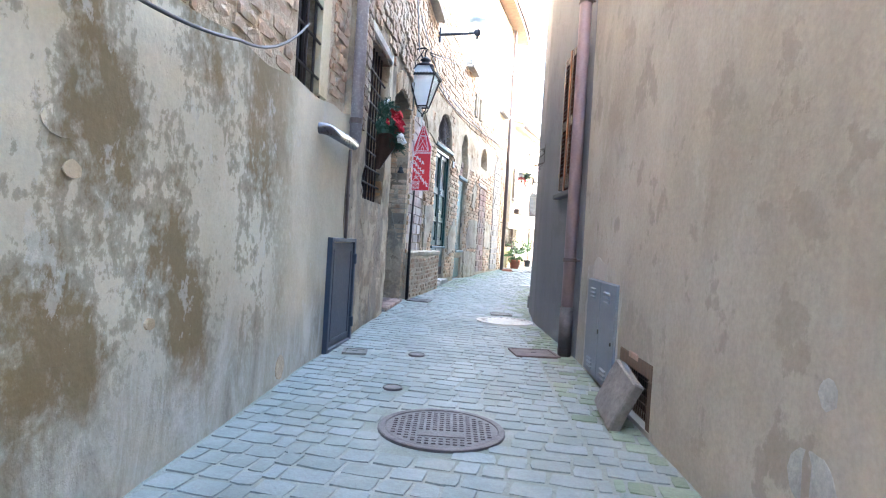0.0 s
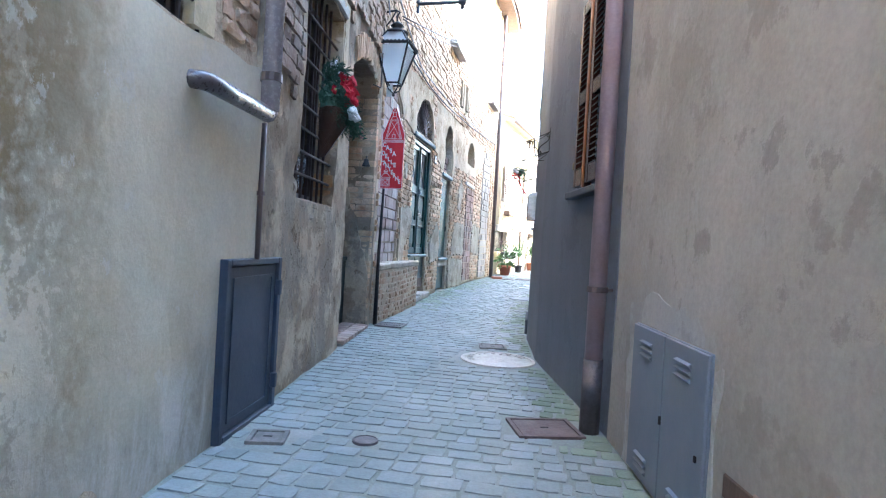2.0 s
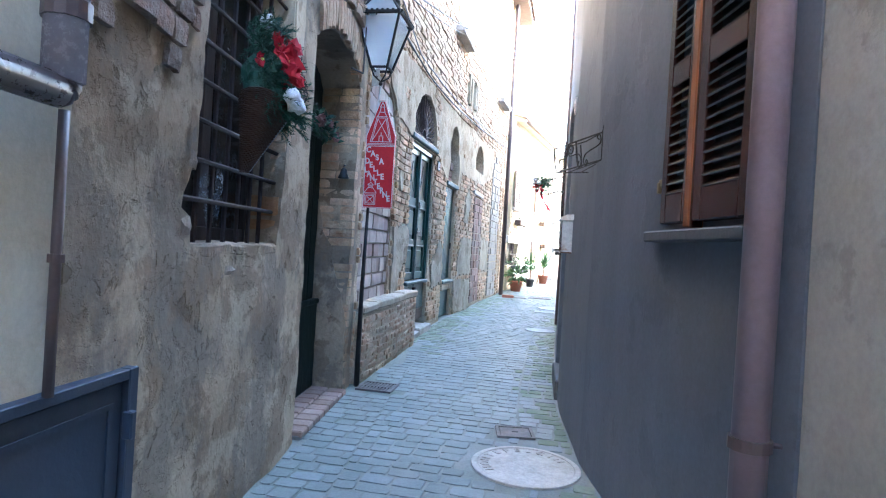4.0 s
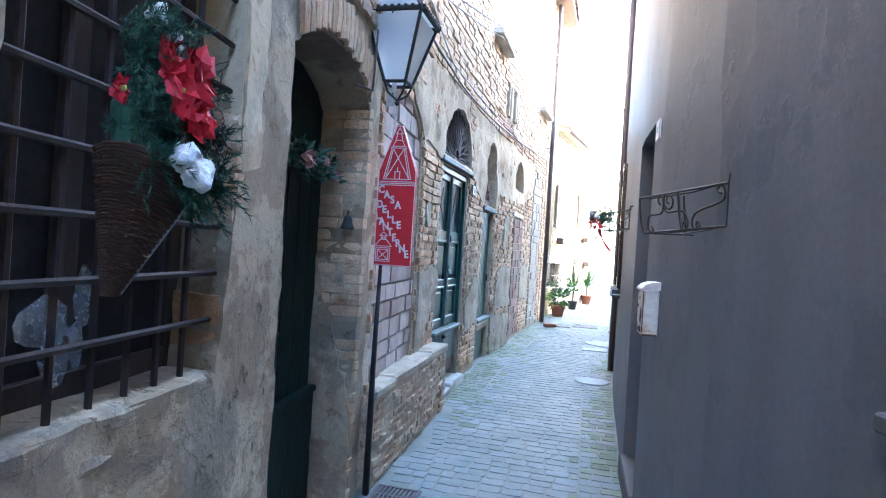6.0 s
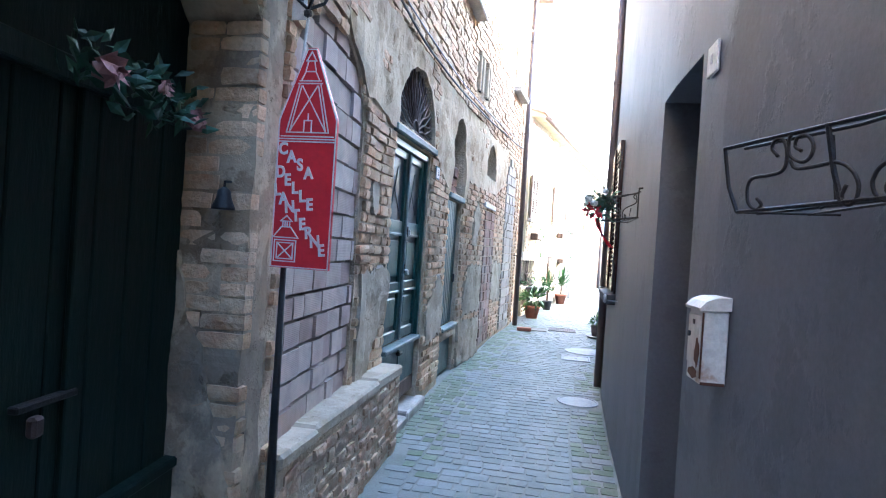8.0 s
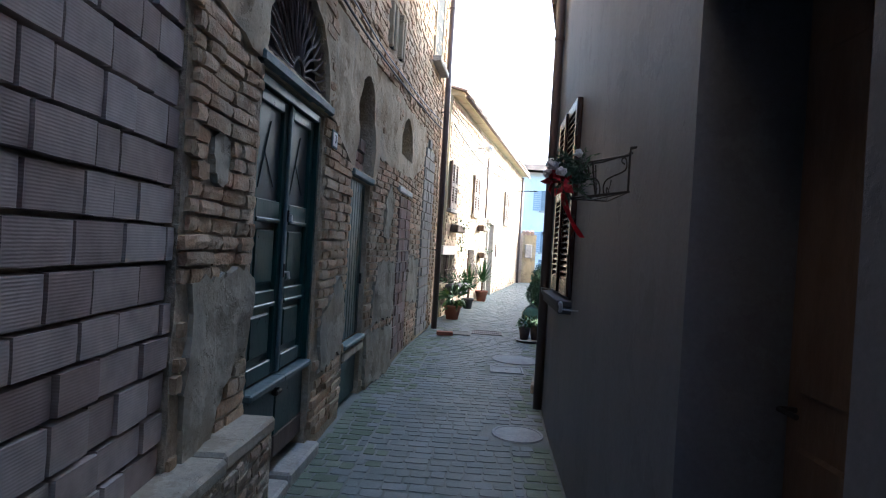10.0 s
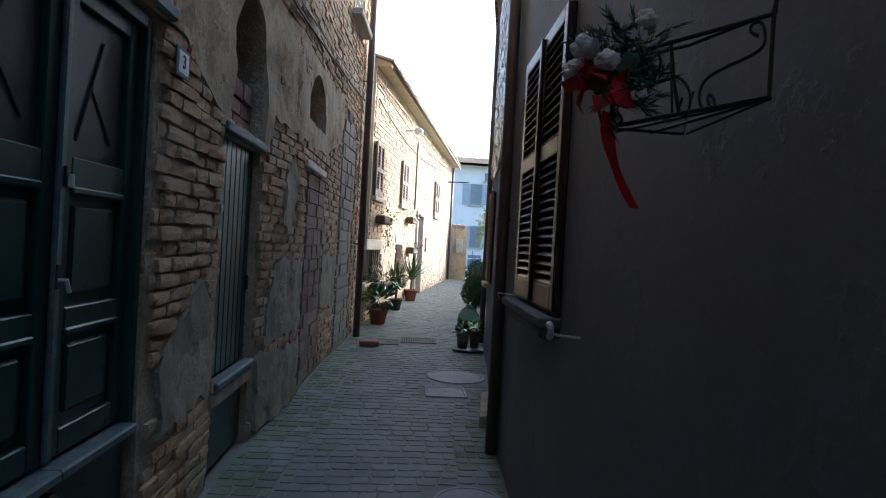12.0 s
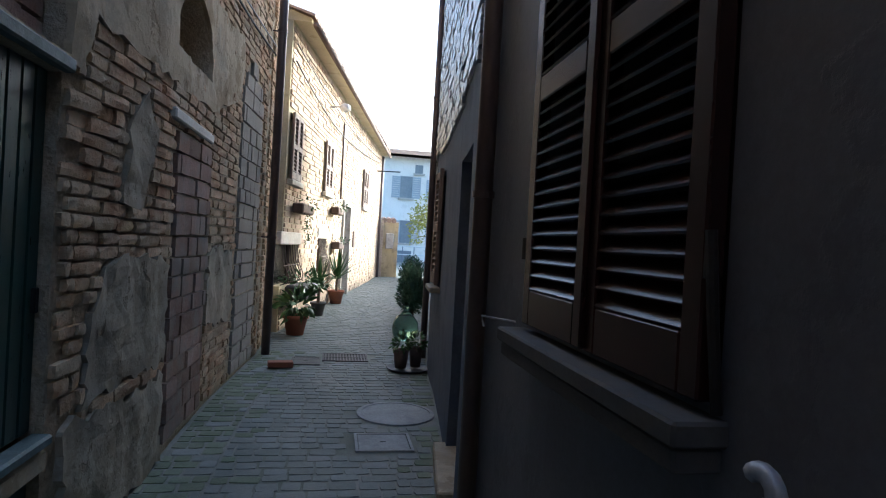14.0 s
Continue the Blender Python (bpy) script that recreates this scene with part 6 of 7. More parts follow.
shutter(nw, -0.25, 0.0, 0.02, 1.12, 0.55, 20, -0.04, hinge="left", turn=6, mat=M_SHUTTERGREY)
shutter(nw, 0.0, 0.25, 0.02, 1.12, 0.55, 20, -0.04, hinge="right", turn=-6, mat=M_SHUTTERGREY)
part("window_sill", box(B(), -0.32, 0.32, -0.10, 0.02, -0.05, 0.0, 0.008), M_PATCH, nw)
# near-black sheet in place of the shaded room
part("backing", box(B(), -0.24, 0.24, 0.12, 0.14, 0.0, 1.1), M_SHADE, nw)
nw2 = copy_thing(nw, facing(rfar_map, 17.6, 1.9, 0.0))
downpipe(rfar_map, 17.0, 0.84, 5.55, 0.06, 0.04, M_PIPEBROWN, "slim brown downpipe on the next house", 0.0, (2.0, 4.0))

# ---- the far end of the lane ----
FW = [rect(18.72, 19.28, 3.05, 4.02), rect(21.15, 21.85, 3.10, 4.05), rect(26.3, 27.2, 3.15, 4.2), rect(18.55, 19.55, 1.50, 2.10), rect(21.05, 21.8, 1.55, 2.22), rect(23.5, 24.5, 0.5, 3.0)]
house = setting("wall_far_house", solid(far_map, [(18.62, 0.4), (31, 0.4), (31, 5.3), (18.62, 5.3)], FW, -0.012, 0.4, 0.4, 0.006, 3), M_CREAM, "pale cream brick house wall in warm light")
setting("wall_far_inner", solid(far_map, [(18.62, 0.4), (31, 0.4), (31, 5.3), (18.62, 5.3)], (), -0.6, 0.2, 1.0), M_SHADE, "dark unlit inner wall of the cream house")
roof("roof_far_house", far_map, 18.6, 31.2, 5.3, 0.24, 3.5, "clay tile roof edge of the cream brick house", M_CREAM)
bm = B()
tube(bm, [far_map(18.62, 5.27, 0.30), far_map(25, 5.27, 0.30), far_map(31.1, 5.27, 0.30)], 0.042, 10)
tagged(part("gutter", bm, M_SHUTTERGREY, None, "", True), "brown half-round roof gutter of cream house", "gutter")


def far_shutters(y, z, w, h, label):
    th = thing("window_far", facing(far_map, y, z), label, "window", kind="structure")
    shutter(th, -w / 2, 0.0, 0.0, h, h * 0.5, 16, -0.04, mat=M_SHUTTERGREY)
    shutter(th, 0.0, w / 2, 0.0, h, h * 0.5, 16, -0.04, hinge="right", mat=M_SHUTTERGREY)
    part("window_sill", box(B(), -w / 2 - 0.06, w / 2 + 0.06, -0.09, 0.02, -0.09, -0.01, 0.008), M_STONE, th)
    return th


far_shutters(19.0, 3.06, 0.56, 0.96, "closed brown shutters on a cream brick wall")
far_shutters(21.5, 3.11, 0.70, 0.94, "closed brown shutters on a cream brick wall")
far_shutters(26.75, 3.16, 0.9, 1.04, "closed brown shutters on a cream brick wall")

for y, z, w, h in ((19.05, 1.50, 1.0, 0.6), (21.42, 1.55, 0.75, 0.67)):
    th = thing("cellar_window", facing(far_map, y, z), "low cellar window with bulging iron bars", "window")
    part("pane", box(B(), -w / 2, w / 2, 0.15, 0.16, 0, h), M_WINDOWGLASS, th)
    part("window_frame", box(box(B(), -w / 2, -w / 2 + 0.05, 0.12, 0.15, 0, h), w / 2 - 0.05, w / 2, 0.12, 0.15, 0, h), M_WOOD, th)
    for k in range(7):
        x = -w / 2 + 0.06 + (w - 0.12) * k / 6
        part("bar", tube(B(), [(x, 0.0, h), (x, -0.03, h * 0.6), (x, -0.12, h * 0.25), (x, -0.10, 0.06), (x, 0.0, 0.02)], 0.008, 5), M_RUST, th)
    part("crossbar", tube(B(), [(-w / 2, -0.05, h * 0.5), (w / 2, -0.05, h * 0.5)], 0.008, 5), M_RUST, th)
    part("lintel", box(B(), -w / 2 - 0.1, w / 2 + 0.1, -0.025, 0.05, h + 0.005, h + 0.19, 0.01), M_MARBLE, th, "pale plastered lintel")

fd = thing("door_far", facing(far_map, 24.0, 0.92, -0.12), "brown house door with pale stone surround", "door", kind="structure")
part("leaf", box(B(), -0.42, 0.42, 0.0, 0.05, 0.0, 2.05, 0.006), M_SHUTTERGREY, fd)
part("surround", box(box(box(B(), -0.52, -0.42, -0.17, 0.05, 0, 2.15, 0.008), 0.42, 0.52, -0.17, 0.05, 0, 2.15, 0.008), -0.52, 0.52, -0.17, 0.05, 2.08, 2.2, 0.008), M_STONE, fd)
bx = thing("meter_box", facing(far_map, 25.2, 2.05), "small brown meter box on cream wall", "box")
part("lid", box(B(), -0.13, 0.13, -0.04, 0.02, 0, 0.4, 0.006), M_SHUTTERGREY, bx)


def foliage(bm, c, rad, n, size, rnd, droop=0.0, squash=1.0):
    for k in range(n):
        d = Vector((rnd.gauss(0, 1), rnd.gauss(0, 1), rnd.gauss(0, 1))).normalized()
        p = Vector(c) + Vector((d.x, d.y, d.z * squash)) * rad * rnd.uniform(0.35, 1.0)
        leaf(bm, p, d + Vector((0, 0, -droop)), size * rnd.uniform(0.7, 1.3), size * 0.45, 0.15, rnd)


rnd = random.Random(5)


def hung_pot(y, z, w, label, trail):
    th = thing("wall_flower_box", facing(far_map, y, z), label, "flower box")
    part("box", box(B(), -w / 2, w / 2, -0.20, -0.03, 0, 0.15, 0.02), M_WOOD, th)
    part("bracket", tube(tube(B(), [(-w / 3, 0, 0.10), (-w / 3, -0.2, 0.0)], 0.008, 5), [(w / 3, 0, 0.10), (w / 3, -0.2, 0.0)], 0.008, 5), M_IRON, th)
    bm = B()
    foliage(bm, (0, -0.12, 0.17), w * 0.4, 70, 0.06, rnd, 0.2, 0.4)
    for k in range(trail):
        foliage(bm, (w * 0.45 + rnd.uniform(-0.08, 0.08), -0.12, 0.1 - 0.045 * k), 0.05, 9, 0.05, rnd, 0.8)
    tagged(part("plant", bm, M_LEAF, th), kind="stuff")


hung_pot(19.3, 2.58, 0.75, "wooden flower box with trailing plant on wall", 12)
hung_pot(22.2, 2.72, 0.6, "wooden flower box with small plants on wall", 3)
hung_pot(22.5, 2.02, 0.6, "dark hanging flower box below a niche", 2)
downpipe(far_map, 23.0, 3.1, 4.75, 0.03, 0.02, M_PIPEBROWN, "thin brown pipe on cream brick wall")
wire("wall_cable", [far_map(18.7, 4.75, 0.04), far_map(23.0, 4.45, 0.04), far_map(30.5, 4.95, 0.05)], 0.012, M_CABLE, "dark cable under the eaves of cream house", 0.08)
wire("wall_cable", [far_map(18.7, 5.0, 0.04), far_map(24.0, 4.8, 0.04), far_map(30.5, 5.05, 0.05)], 0.010, M_CABLE, "dark cable under the eaves of cream house", 0.05)
fl = thing("far_street_lamp", Matrix(), "white wall lamp under the eaves of cream house", "street lamp")
q = far_map(21.5, 4.75, 0.0)
part("arm", tube(B(), [q, q + Vector((0.25, -0.05, 0.02))], 0.015, 8), M_PIPEGREY, fl)
part("bowl", blob(B(), q + Vector((0.28, -0.05, 0.0)), 0.11, 2, 0.05, (1, 1, 0.8)), M_WHITE, fl, "white lamp bowl", True)
fb = thing("lamp_bracket", Matrix(), "thin iron bracket near the far house corner", "bracket")
q = far_map(29.5, 4.55, 0.0)
part("arm", tube(B(), [q, q + Vector((0.75, -0.2, 0))], 0.02, 8), M_IRON, fb)
downpipe(far_map, 30.6, 0.95, 5.2, 0.08, 0.045, M_PIPEBROWN, "brown downpipe at the far house corner")

# potted plants along the cream wall
def pot(x, y, r, h, material, label, name="flower_pot"):
    th = thing(name, Matrix.Translation((x, y, ground_z(y))), label, "potted plant")
    part("pot", lathe(B(), [(r * 0.68, 0), (r * 0.95, h * 0.82), (r * 1.08, h * 0.84), (r * 1.08, h), (r * 0.95, h), (r * 0.9, h * 0.9)], 20), material, th, "", True)
    return th


def yucca(th, z, n, size):
    bm = B()
    for k in range(n):
        a = rnd.uniform(0, 2 * math.pi)
        e = rnd.uniform(0.2, 1.35)
        d = Vector((math.cos(a) * math.cos(e), math.sin(a) * math.cos(e), math.sin(e)))
        p = Vector((0, 0, z))
        s = d.cross(Vector((0, 0, 1))).normalized() * 0.022
        pts = [p + d * size * u - Vector((0, 0, 0.35 * size * u * u * (1.3 - e))) for u in (0, 0.35, 0.7, 1.0)]
        for (a0, a1), (w0, w1) in zip(zip(pts, pts[1:]), ((0.7, 1.0), (1.0, 0.7), (0.7, 0.05))):
            bm.faces.new([bm.verts.new(v) for v in (a0 - s * w0, a0 + s * w0, a1 + s * w1, a1 - s * w1)])
    tagged(part("leaves", bm, M_LEAF, th, "sword-shaped green leaves"), kind="stuff")


p1 = pot(-1.56, 18.45, 0.17, 0.28, M_TERRACOTTA, "terracotta pot with broad-leaved green plant")
bm = B()
foliage(bm, (0.02, -0.03, 0.42), 0.24, 90, 0.20, rnd, 0.25, 0.6)
tagged(part("leaves", bm, M_LEAF, p1), kind="stuff")
p2 = pot(-1.30, 20.45, 0.13, 0.24, M_CABLE, "dark pot with spiky yucca plant")
part("stem", tube(B(), [(0, 0, 0.2), (0.01, 0, 0.5)], 0.03, 8), M_WOOD, p2)
yucca(p2, 0.48, 46, 0.62)
p3 = pot(-0.98, 22.35, 0.16, 0.28, M_TERRACOTTA, "terracotta pot with spiky yucca plant")
part("stem", tube(B(), [(0, 0, 0.2), (0.01, 0, 0.55)], 0.03, 8), M_WOOD, p3)
yucca(p3, 0.5, 46, 0.7)
wp = thing("wall_planter", facing(far_map, 19.2, 1.35), "dark wall planter full of ferny green leaves", "planter")
part("trough", box(B(), -0.42, 0.42, -0.34, -0.02, -0.05, 0.16, 0.03), M_CABLE, wp)
bm = B()
foliage(bm, (0, -0.2, 0.2), 0.36, 260, 0.09, rnd, 0.3, 0.45)
tagged(part("leaves", bm, M_LEAF, wp), kind="stuff")

# right side: pots, demijohn, conifers, canes
pr = thing("pot_tray", Matrix.Translation((-0.22, 16.35, ground_z(16.35))), "flat dark tray on the cobbles holding pots", "tray")
part("tray", lathe(B(), [(0.20, 0.0), (0.24, 0.03), (0.225, 0.03), (0.19, 0.012)], 20), M_CABLE, pr, "", True)
for dx, dy, r, h in ((-0.08, 0.0, 0.09, 0.20), (0.09, 0.06, 0.08, 0.22)):
    th = thing("small_pot", Matrix.Translation((-0.22 + dx, 16.35 + dy, ground_z(16.35) + 0.03)), "dark small pot with leafy plant in tray", "potted plant")
    part("pot", lathe(B(), [(r * 0.7, 0), (r, h), (r * 0.9, h), (r * 0.85, h * 0.9)], 16), M_RUST, th, "", True)
    bm = B()
    foliage(bm, (0, 0, h + 0.06), 0.11, 70, 0.07, rnd, 0.3, 0.7)
    tagged(part("leaves", bm, M_LEAF, th), kind="stuff")
dj = thing("demijohn", Matrix.Translation((-0.02, 18.3, ground_z(18.3))) @ Matrix.Scale(0.8, 4), "large green glass demijohn on the ground", "bottle")
part("bottle", lathe(B(), [(0.15, 0.0), (0.22, 0.08), (0.24, 0.2), (0.22, 0.32), (0.14, 0.43), (0.05, 0.50), (0.045, 0.58), (0.055, 0.59)], 24), M_GREENGLASS, dj, "", True)
for x, y, r, z0, z1 in ((0.22, 19.6, 0.225, 0.2, 0.82), (0.52, 21.8, 0.27, 0.2, 1.08)):
    th = thing("conifer_bush", Matrix.Translation((x, y, ground_z(y))), "round dark green conifer bush on short trunk", "bush")
    part("trunk", tube(B(), [(0, 0, 0), (0.02, 0, z0 + 0.2)], [0.05, 0.035], 8), M_WOOD, th)
    bm = B()
    blob(bm, (0, 0, (z0 + z1) / 2), 1.0, 3, 0.25, (r * 0.8, r * 0.8, (z1 - z0) * 0.42))
    for k in range(1500):
        d = Vector((rnd.gauss(0, 1), rnd.gauss(0, 1), rnd.gauss(0, 1))).normalized()
        lump = 1 + 0.18 * noise.noise(d * 3 + Vector((y, 0, 0)))
        c = Vector((0, 0, (z0 + z1) / 2)) + Vector((d.x * r, d.y * r, d.z * (z1 - z0) / 2)) * rnd.uniform(0.75, 1.0) * lump
        leaf(bm, c, d + Vector((rnd.uniform(-0.5, 0.5), rnd.uniform(-0.5, 0.5), 0.6)), rnd.uniform(0.04, 0.08), 0.02, 0.1, rnd)
    tagged(part("crown", bm, M_PINE, th), kind="stuff")
for k in range(3):
    th = thing("leaning_cane", Matrix.Translation((0.03 + 0.05 * k, 17.2 + 0.25 * k, ground_z(17.3))), "pale bamboo cane leaning against wall", "cane", "canes at the wall")
    part("cane", tube(B(), [(0, 0, 0), (0.12, 0.25, 1.35 - 0.12 * k)], 0.010, 6), M_STONE, th)

# garden wall, far house and trees beyond
gw = B()
box(gw, 0.62, 1.18, 31.0, 31.3, 0.6, 2.95)
setting("wall_garden", gw, M_YELLOWWALL, "ochre plastered garden wall with tiled top")
pier = thing("brick_pier", Matrix.Translation((0.36, 31.0, 0.9)), "old brick gate pier at garden wall", "pier")
bm = box(B(), -0.22, 0.26, -0.15, 0.2, -0.2, 2.1)
part("core", bm, M_MORTAR, pier)
for k in range(22):
    for j in range(2):
        part("brick", box(B(), -0.235 + 0.255 * j + 0.006, 0.015 + 0.255 * j, -0.165, -0.1, 0.02 + 0.093 * k, 0.10 + 0.093 * k, 0.008), M_FARBRICK, pier)
capm = B()
for k in range(3):
    tube(capm, [(0.66 + 0.17 * k, 30.95, 3.0), (0.66 + 0.17 * k, 31.35, 3.06)], 0.09, 8)
tagged(part("wall_coping", capm, M_TILE), "row of clay tiles topping the garden wall", "coping")
nb = thing("niche_box", Matrix.Translation((0.88, 30.98, 2.0)), "pale box shrine on ochre wall", "box")
part("case", box(B(), -0.14, 0.14, -0.10, 0.02, 0, 0.55, 0.02), M_STONE, nb)


def far_building(name, x0, x1, y0, y1, z1, wins, label):
    th = thing(name, Matrix.Translation((0, 0, 0)), label, "house")
    part("wall", box(B(), x0, x1, y0, y1, -0.5, z1), M_WHITEWALL, th)
    bm = B()
    vs = [bm.verts.new(v) for v in ((x0 - 0.5, y0 - 0.5, z1), (x1 + 0.5, y0 - 0.5, z1), (x1 + 0.5, y1, z1 + 1.6), (x0 - 0.5, y1, z1 + 1.6), (x0 - 0.5, y0 - 0.5, z1 - 0.15), (x1 + 0.5, y0 - 0.5, z1 - 0.15))]
    for f in ((0, 1, 2, 3), (0, 4, 5, 1)):
        bm.faces.new([vs[i] for i in f])
    bmesh.ops.solidify(bm, geom=bm.faces[:], thickness=0.12)
    part("roof", bm, M_TILE, th)
    for x, z, w, h, open_ in wins:
        # pane colour is paled for haze, with no curtain behind
        wn_ = part("window", box(B(), x - w / 2, x + w / 2, y0 - 0.02, y0 + 0.05, z, z + h), M_FARPANE, th)
        part("window_sill", box(B(), x - w / 2 - 0.1, x + w / 2 + 0.1, y0 - 0.14, y0, z - 0.1, z), M_STONE, wn_)
        if open_:
            for s in (-1, 1):
                bm = B()
                cx = x + s * (w / 2 + 0.24)
                for k in range(10):
                    box(bm, cx - 0.2, cx + 0.2, y0 - 0.06, y0 - 0.03, z + h * k / 10, z + h * (k + 0.82) / 10)
                box(bm, cx - 0.24, cx - 0.2, y0 - 0.07, y0 - 0.01, z, z + h)
                box(bm, cx + 0.2, cx + 0.24, y0 - 0.07, y0 - 0.01, z, z + h)
                part("shutter", bm, M_FARSHUTTER, wn_, "pale grey louvred shutter")
    return th


wins = [(2.9, 4.85, 0.7, 1.25, True), (4.9, 4.75, 0.7, 1.25, True), (6.9, 4.65, 0.7, 1.25, True), (3.0, 2.25, 0.7, 1.3, True), (5.0, 2.2, 0.7, 1.3, True), (3.6, 6.3, 0.45, 0.5, False), (5.6, 6.3, 0.45, 0.5, False), (3.0, 0.9, 0.8, 0.9, False)]
far_building("white_house", 0.6, 12.0, 44.0, 52.0, 7.3, wins, "pale white rendered house with grey shutters and tiled roof")
rl = thing("railing", Matrix.Translation((2.6, 42.0, ground_z(42))), "white metal street railing before a pale house", "railing")
for z in (0.5, 0.95):
    part("rail", tube(B(), [(-1.2, 0, z), (2.6, 0, z)], 0.03, 6), M_WHITE, rl)
for k in range(7):
    part("post", tube(B(), [(-1.2 + 0.63 * k, 0, 0), (-1.2 + 0.63 * k, 0, 0.95)], 0.025, 6), M_CABINET, rl)


def tree(x, y, h, rad, material, label, n, size, name="garden_tree"):
    th = thing(name, Matrix.Translation((x, y, ground_z(y))), label, "tree")
    part("trunk", tube(B(), [(0, 0, 0), (0.05, 0.02, h * 0.4), (0.0, 0.05, h * 0.8)], [0.09, 0.07, 0.03], 8), M_WOOD, th)
    bm, lim = B(), B()
    for k in range(14):
        a, e = rnd.uniform(0, 6.28), rnd.uniform(-0.1, 0.9)
        d = Vector((math.cos(a) * math.cos(e), math.sin(a) * math.cos(e), math.sin(e)))
        p = Vector((0.03, 0.02, h * rnd.uniform(0.35, 0.8)))
        q = p + d * rad * rnd.uniform(0.6, 1.0)
        tube(lim, [p, p.lerp(q, 0.5) + Vector((0, 0, 0.05)), q], [0.03, 0.018, 0.006], 5)
        foliage(bm, q, rad * 0.38, n, size, rnd, 0.2)
        foliage(bm, p.lerp(q, 0.6), rad * 0.3, n // 2, size, rnd, 0.2)
    part("limbs", lim, M_WOOD, th)
    tagged(tagged(part("crown", bm, material, th), kind="stuff"), kind="stuff")


tree(2.75, 33.5, 3.4, 0.75, M_LEAFYELLOW, "small garden tree with yellow-green leaves", 55, 0.14)
tree(2.9, 31.5, 2.0, 0.7, M_LEAF, "dark leafy garden shrub behind conifers", 80, 0.10)
tree(2.35, 27.5, 1.3, 0.55, M_LEAF, "leafy shrub growing at the house wall", 80, 0.08)

# ---- covers in the paving ----
def cover_pose(x, y, dz=0.004, turn=0.0):
    return Matrix.Translation((x, y, ground_z(y) + dz)) @ pose(0, 0, 0, math.degrees(math.atan(0.0115)), 0, turn)


COVERS = []


def round_cover(x, y, r, material, label, bars=True, name="manhole_cover", text=""):
    COVERS.append(("round", x, y, r + 0.01, r + 0.01))
    th = thing(name, cover_pose(x, y, 0.006, 11), label, "manhole cover")
    bm = lathe(B(), [(r, -0.03), (r, 0.004), (r - 0.006, 0.006), (r * 0.90, 0.006), (r * 0.89, 0.001)], 40)
    part("rim", bm, material, th)
    lid = part("lid", lathe(B(), [(r * 0.88, -0.02), (r * 0.88, 0.0015), (r * 0.86, 0.003)], 40), material, th)
    if bars:
        bm, s = B(), r * 0.105
        n = int(r * 0.8 / s)
        for i in range(-n, n + 1):
            for j in range(-n, n + 1):
                if math.hypot(i * s, j * s) < r * 0.80 and not (abs(i) < 4 and -4.5 < j < -1.5):
                    box(bm, i * s - s * 0.30, i * s + s * 0.30, j * s - s * 0.30, j * s + s * 0.30, 0.0025, 0.0085)
        part("tread_studs", bm, material, lid, "raised square studs")
        part("name_field", box(B(), -s * 3.4, s * 3.4, -s * 4.2, -s * 1.8, 0.002, 0.007, 0.001), material, lid, "blank raised field")
    if text:
        for k, ch in enumerate(text):
            a = math.radians(200 - 17.5 * k)
            lettering(ch, r * 0.24, material, lid, Matrix.Translation((r * 0.74 * math.cos(a), r * 0.74 * math.sin(a), 0.005)) @ pose(0, 0, 0, 0, 0, math.degrees(a) - 90), "letter", 0.0025)
    return th


def square_cover(x, y, w, d, material, label, turn=0.0, grid=0, name="square_cover"):
    COVERS.append(("square", x, y, w / 2 + 0.01, d / 2 + 0.01))
    th = thing(name, cover_pose(x, y, 0.006, turn), label, "drain cover")
    bm = B()
    for a in ((-w / 2, -w / 2 + 0.02, -d / 2, d / 2), (w / 2 - 0.02, w / 2, -d / 2, d / 2), (-w / 2 + 0.02, w / 2 - 0.02, -d / 2, -d / 2 + 0.02), (-w / 2 + 0.02, w / 2 - 0.02, d / 2 - 0.02, d / 2)):
        box(bm, a[0], a[1], a[2], a[3], -0.03, 0.007)
    part("frame", bm, material, th)
    if grid:
        part("pit", box(B(), -w / 2 + 0.02, w / 2 - 0.02, -d / 2 + 0.02, d / 2 - 0.02, -0.03, -0.004), M_SHADE, th)
        for k in range(grid):
            x0 = -w / 2 + 0.02 + (w - 0.04) * (k + 0.22) / grid
            part("bar", box(B(), x0, x0 + (w - 0.04) * 0.56 / grid, -d / 2 + 0.02, d / 2 - 0.02, -0.02, 0.004), material, th)
        part("cross_bar", box(B(), -w / 2 + 0.02, w / 2 - 0.02, -0.012, 0.012, -0.02, 0.0045), material, th)
    else:
        part("lid", box(B(), -w / 2 + 0.024, w / 2 - 0.024, -d / 2 + 0.024, d / 2 - 0.024, -0.03, 0.004, 0.003), material, th)
        part("lift_hole", box(B(), -0.02, 0.02, -0.006, 0.006, 0.002, 0.0055), M_SHADE, th)
    return th


round_cover(-0.50, 2.60, 0.285, M_CAST, "round cast-iron manhole cover with studded tread")
round_cover(-0.905, 3.19, 0.055, M_CAST, "small round iron valve cover", False)
round_cover(-1.01, 4.14, 0.06, M_CAST, "small round iron valve cover", False)
square_cover(-1.44, 4.03, 0.17, 0.17, M_SLAB, "small square stone-grey cover", 15)
round_cover(-0.60, 6.30, 0.30, M_STONE, "pale concrete-ringed round manhole cover with raised lettering", False, text="MONTEFELCIN")
square_cover(-0.70, 6.86, 0.24, 0.22, M_SLAB, "small square grey cover set in cobbles", 10)
square_cover(-0.20, 4.63, 0.34, 0.30, M_RUST, "rusty square steel cover beside a downpipe", 18)
square_cover(-1.86, 7.60, 0.29, 0.27, M_CAST, "cast-iron drain grate below the sign pole", 0, 9)
round_cover(-0.70, 11.63, 0.21, M_COVERPALE, "worn round grey manhole cover", False)
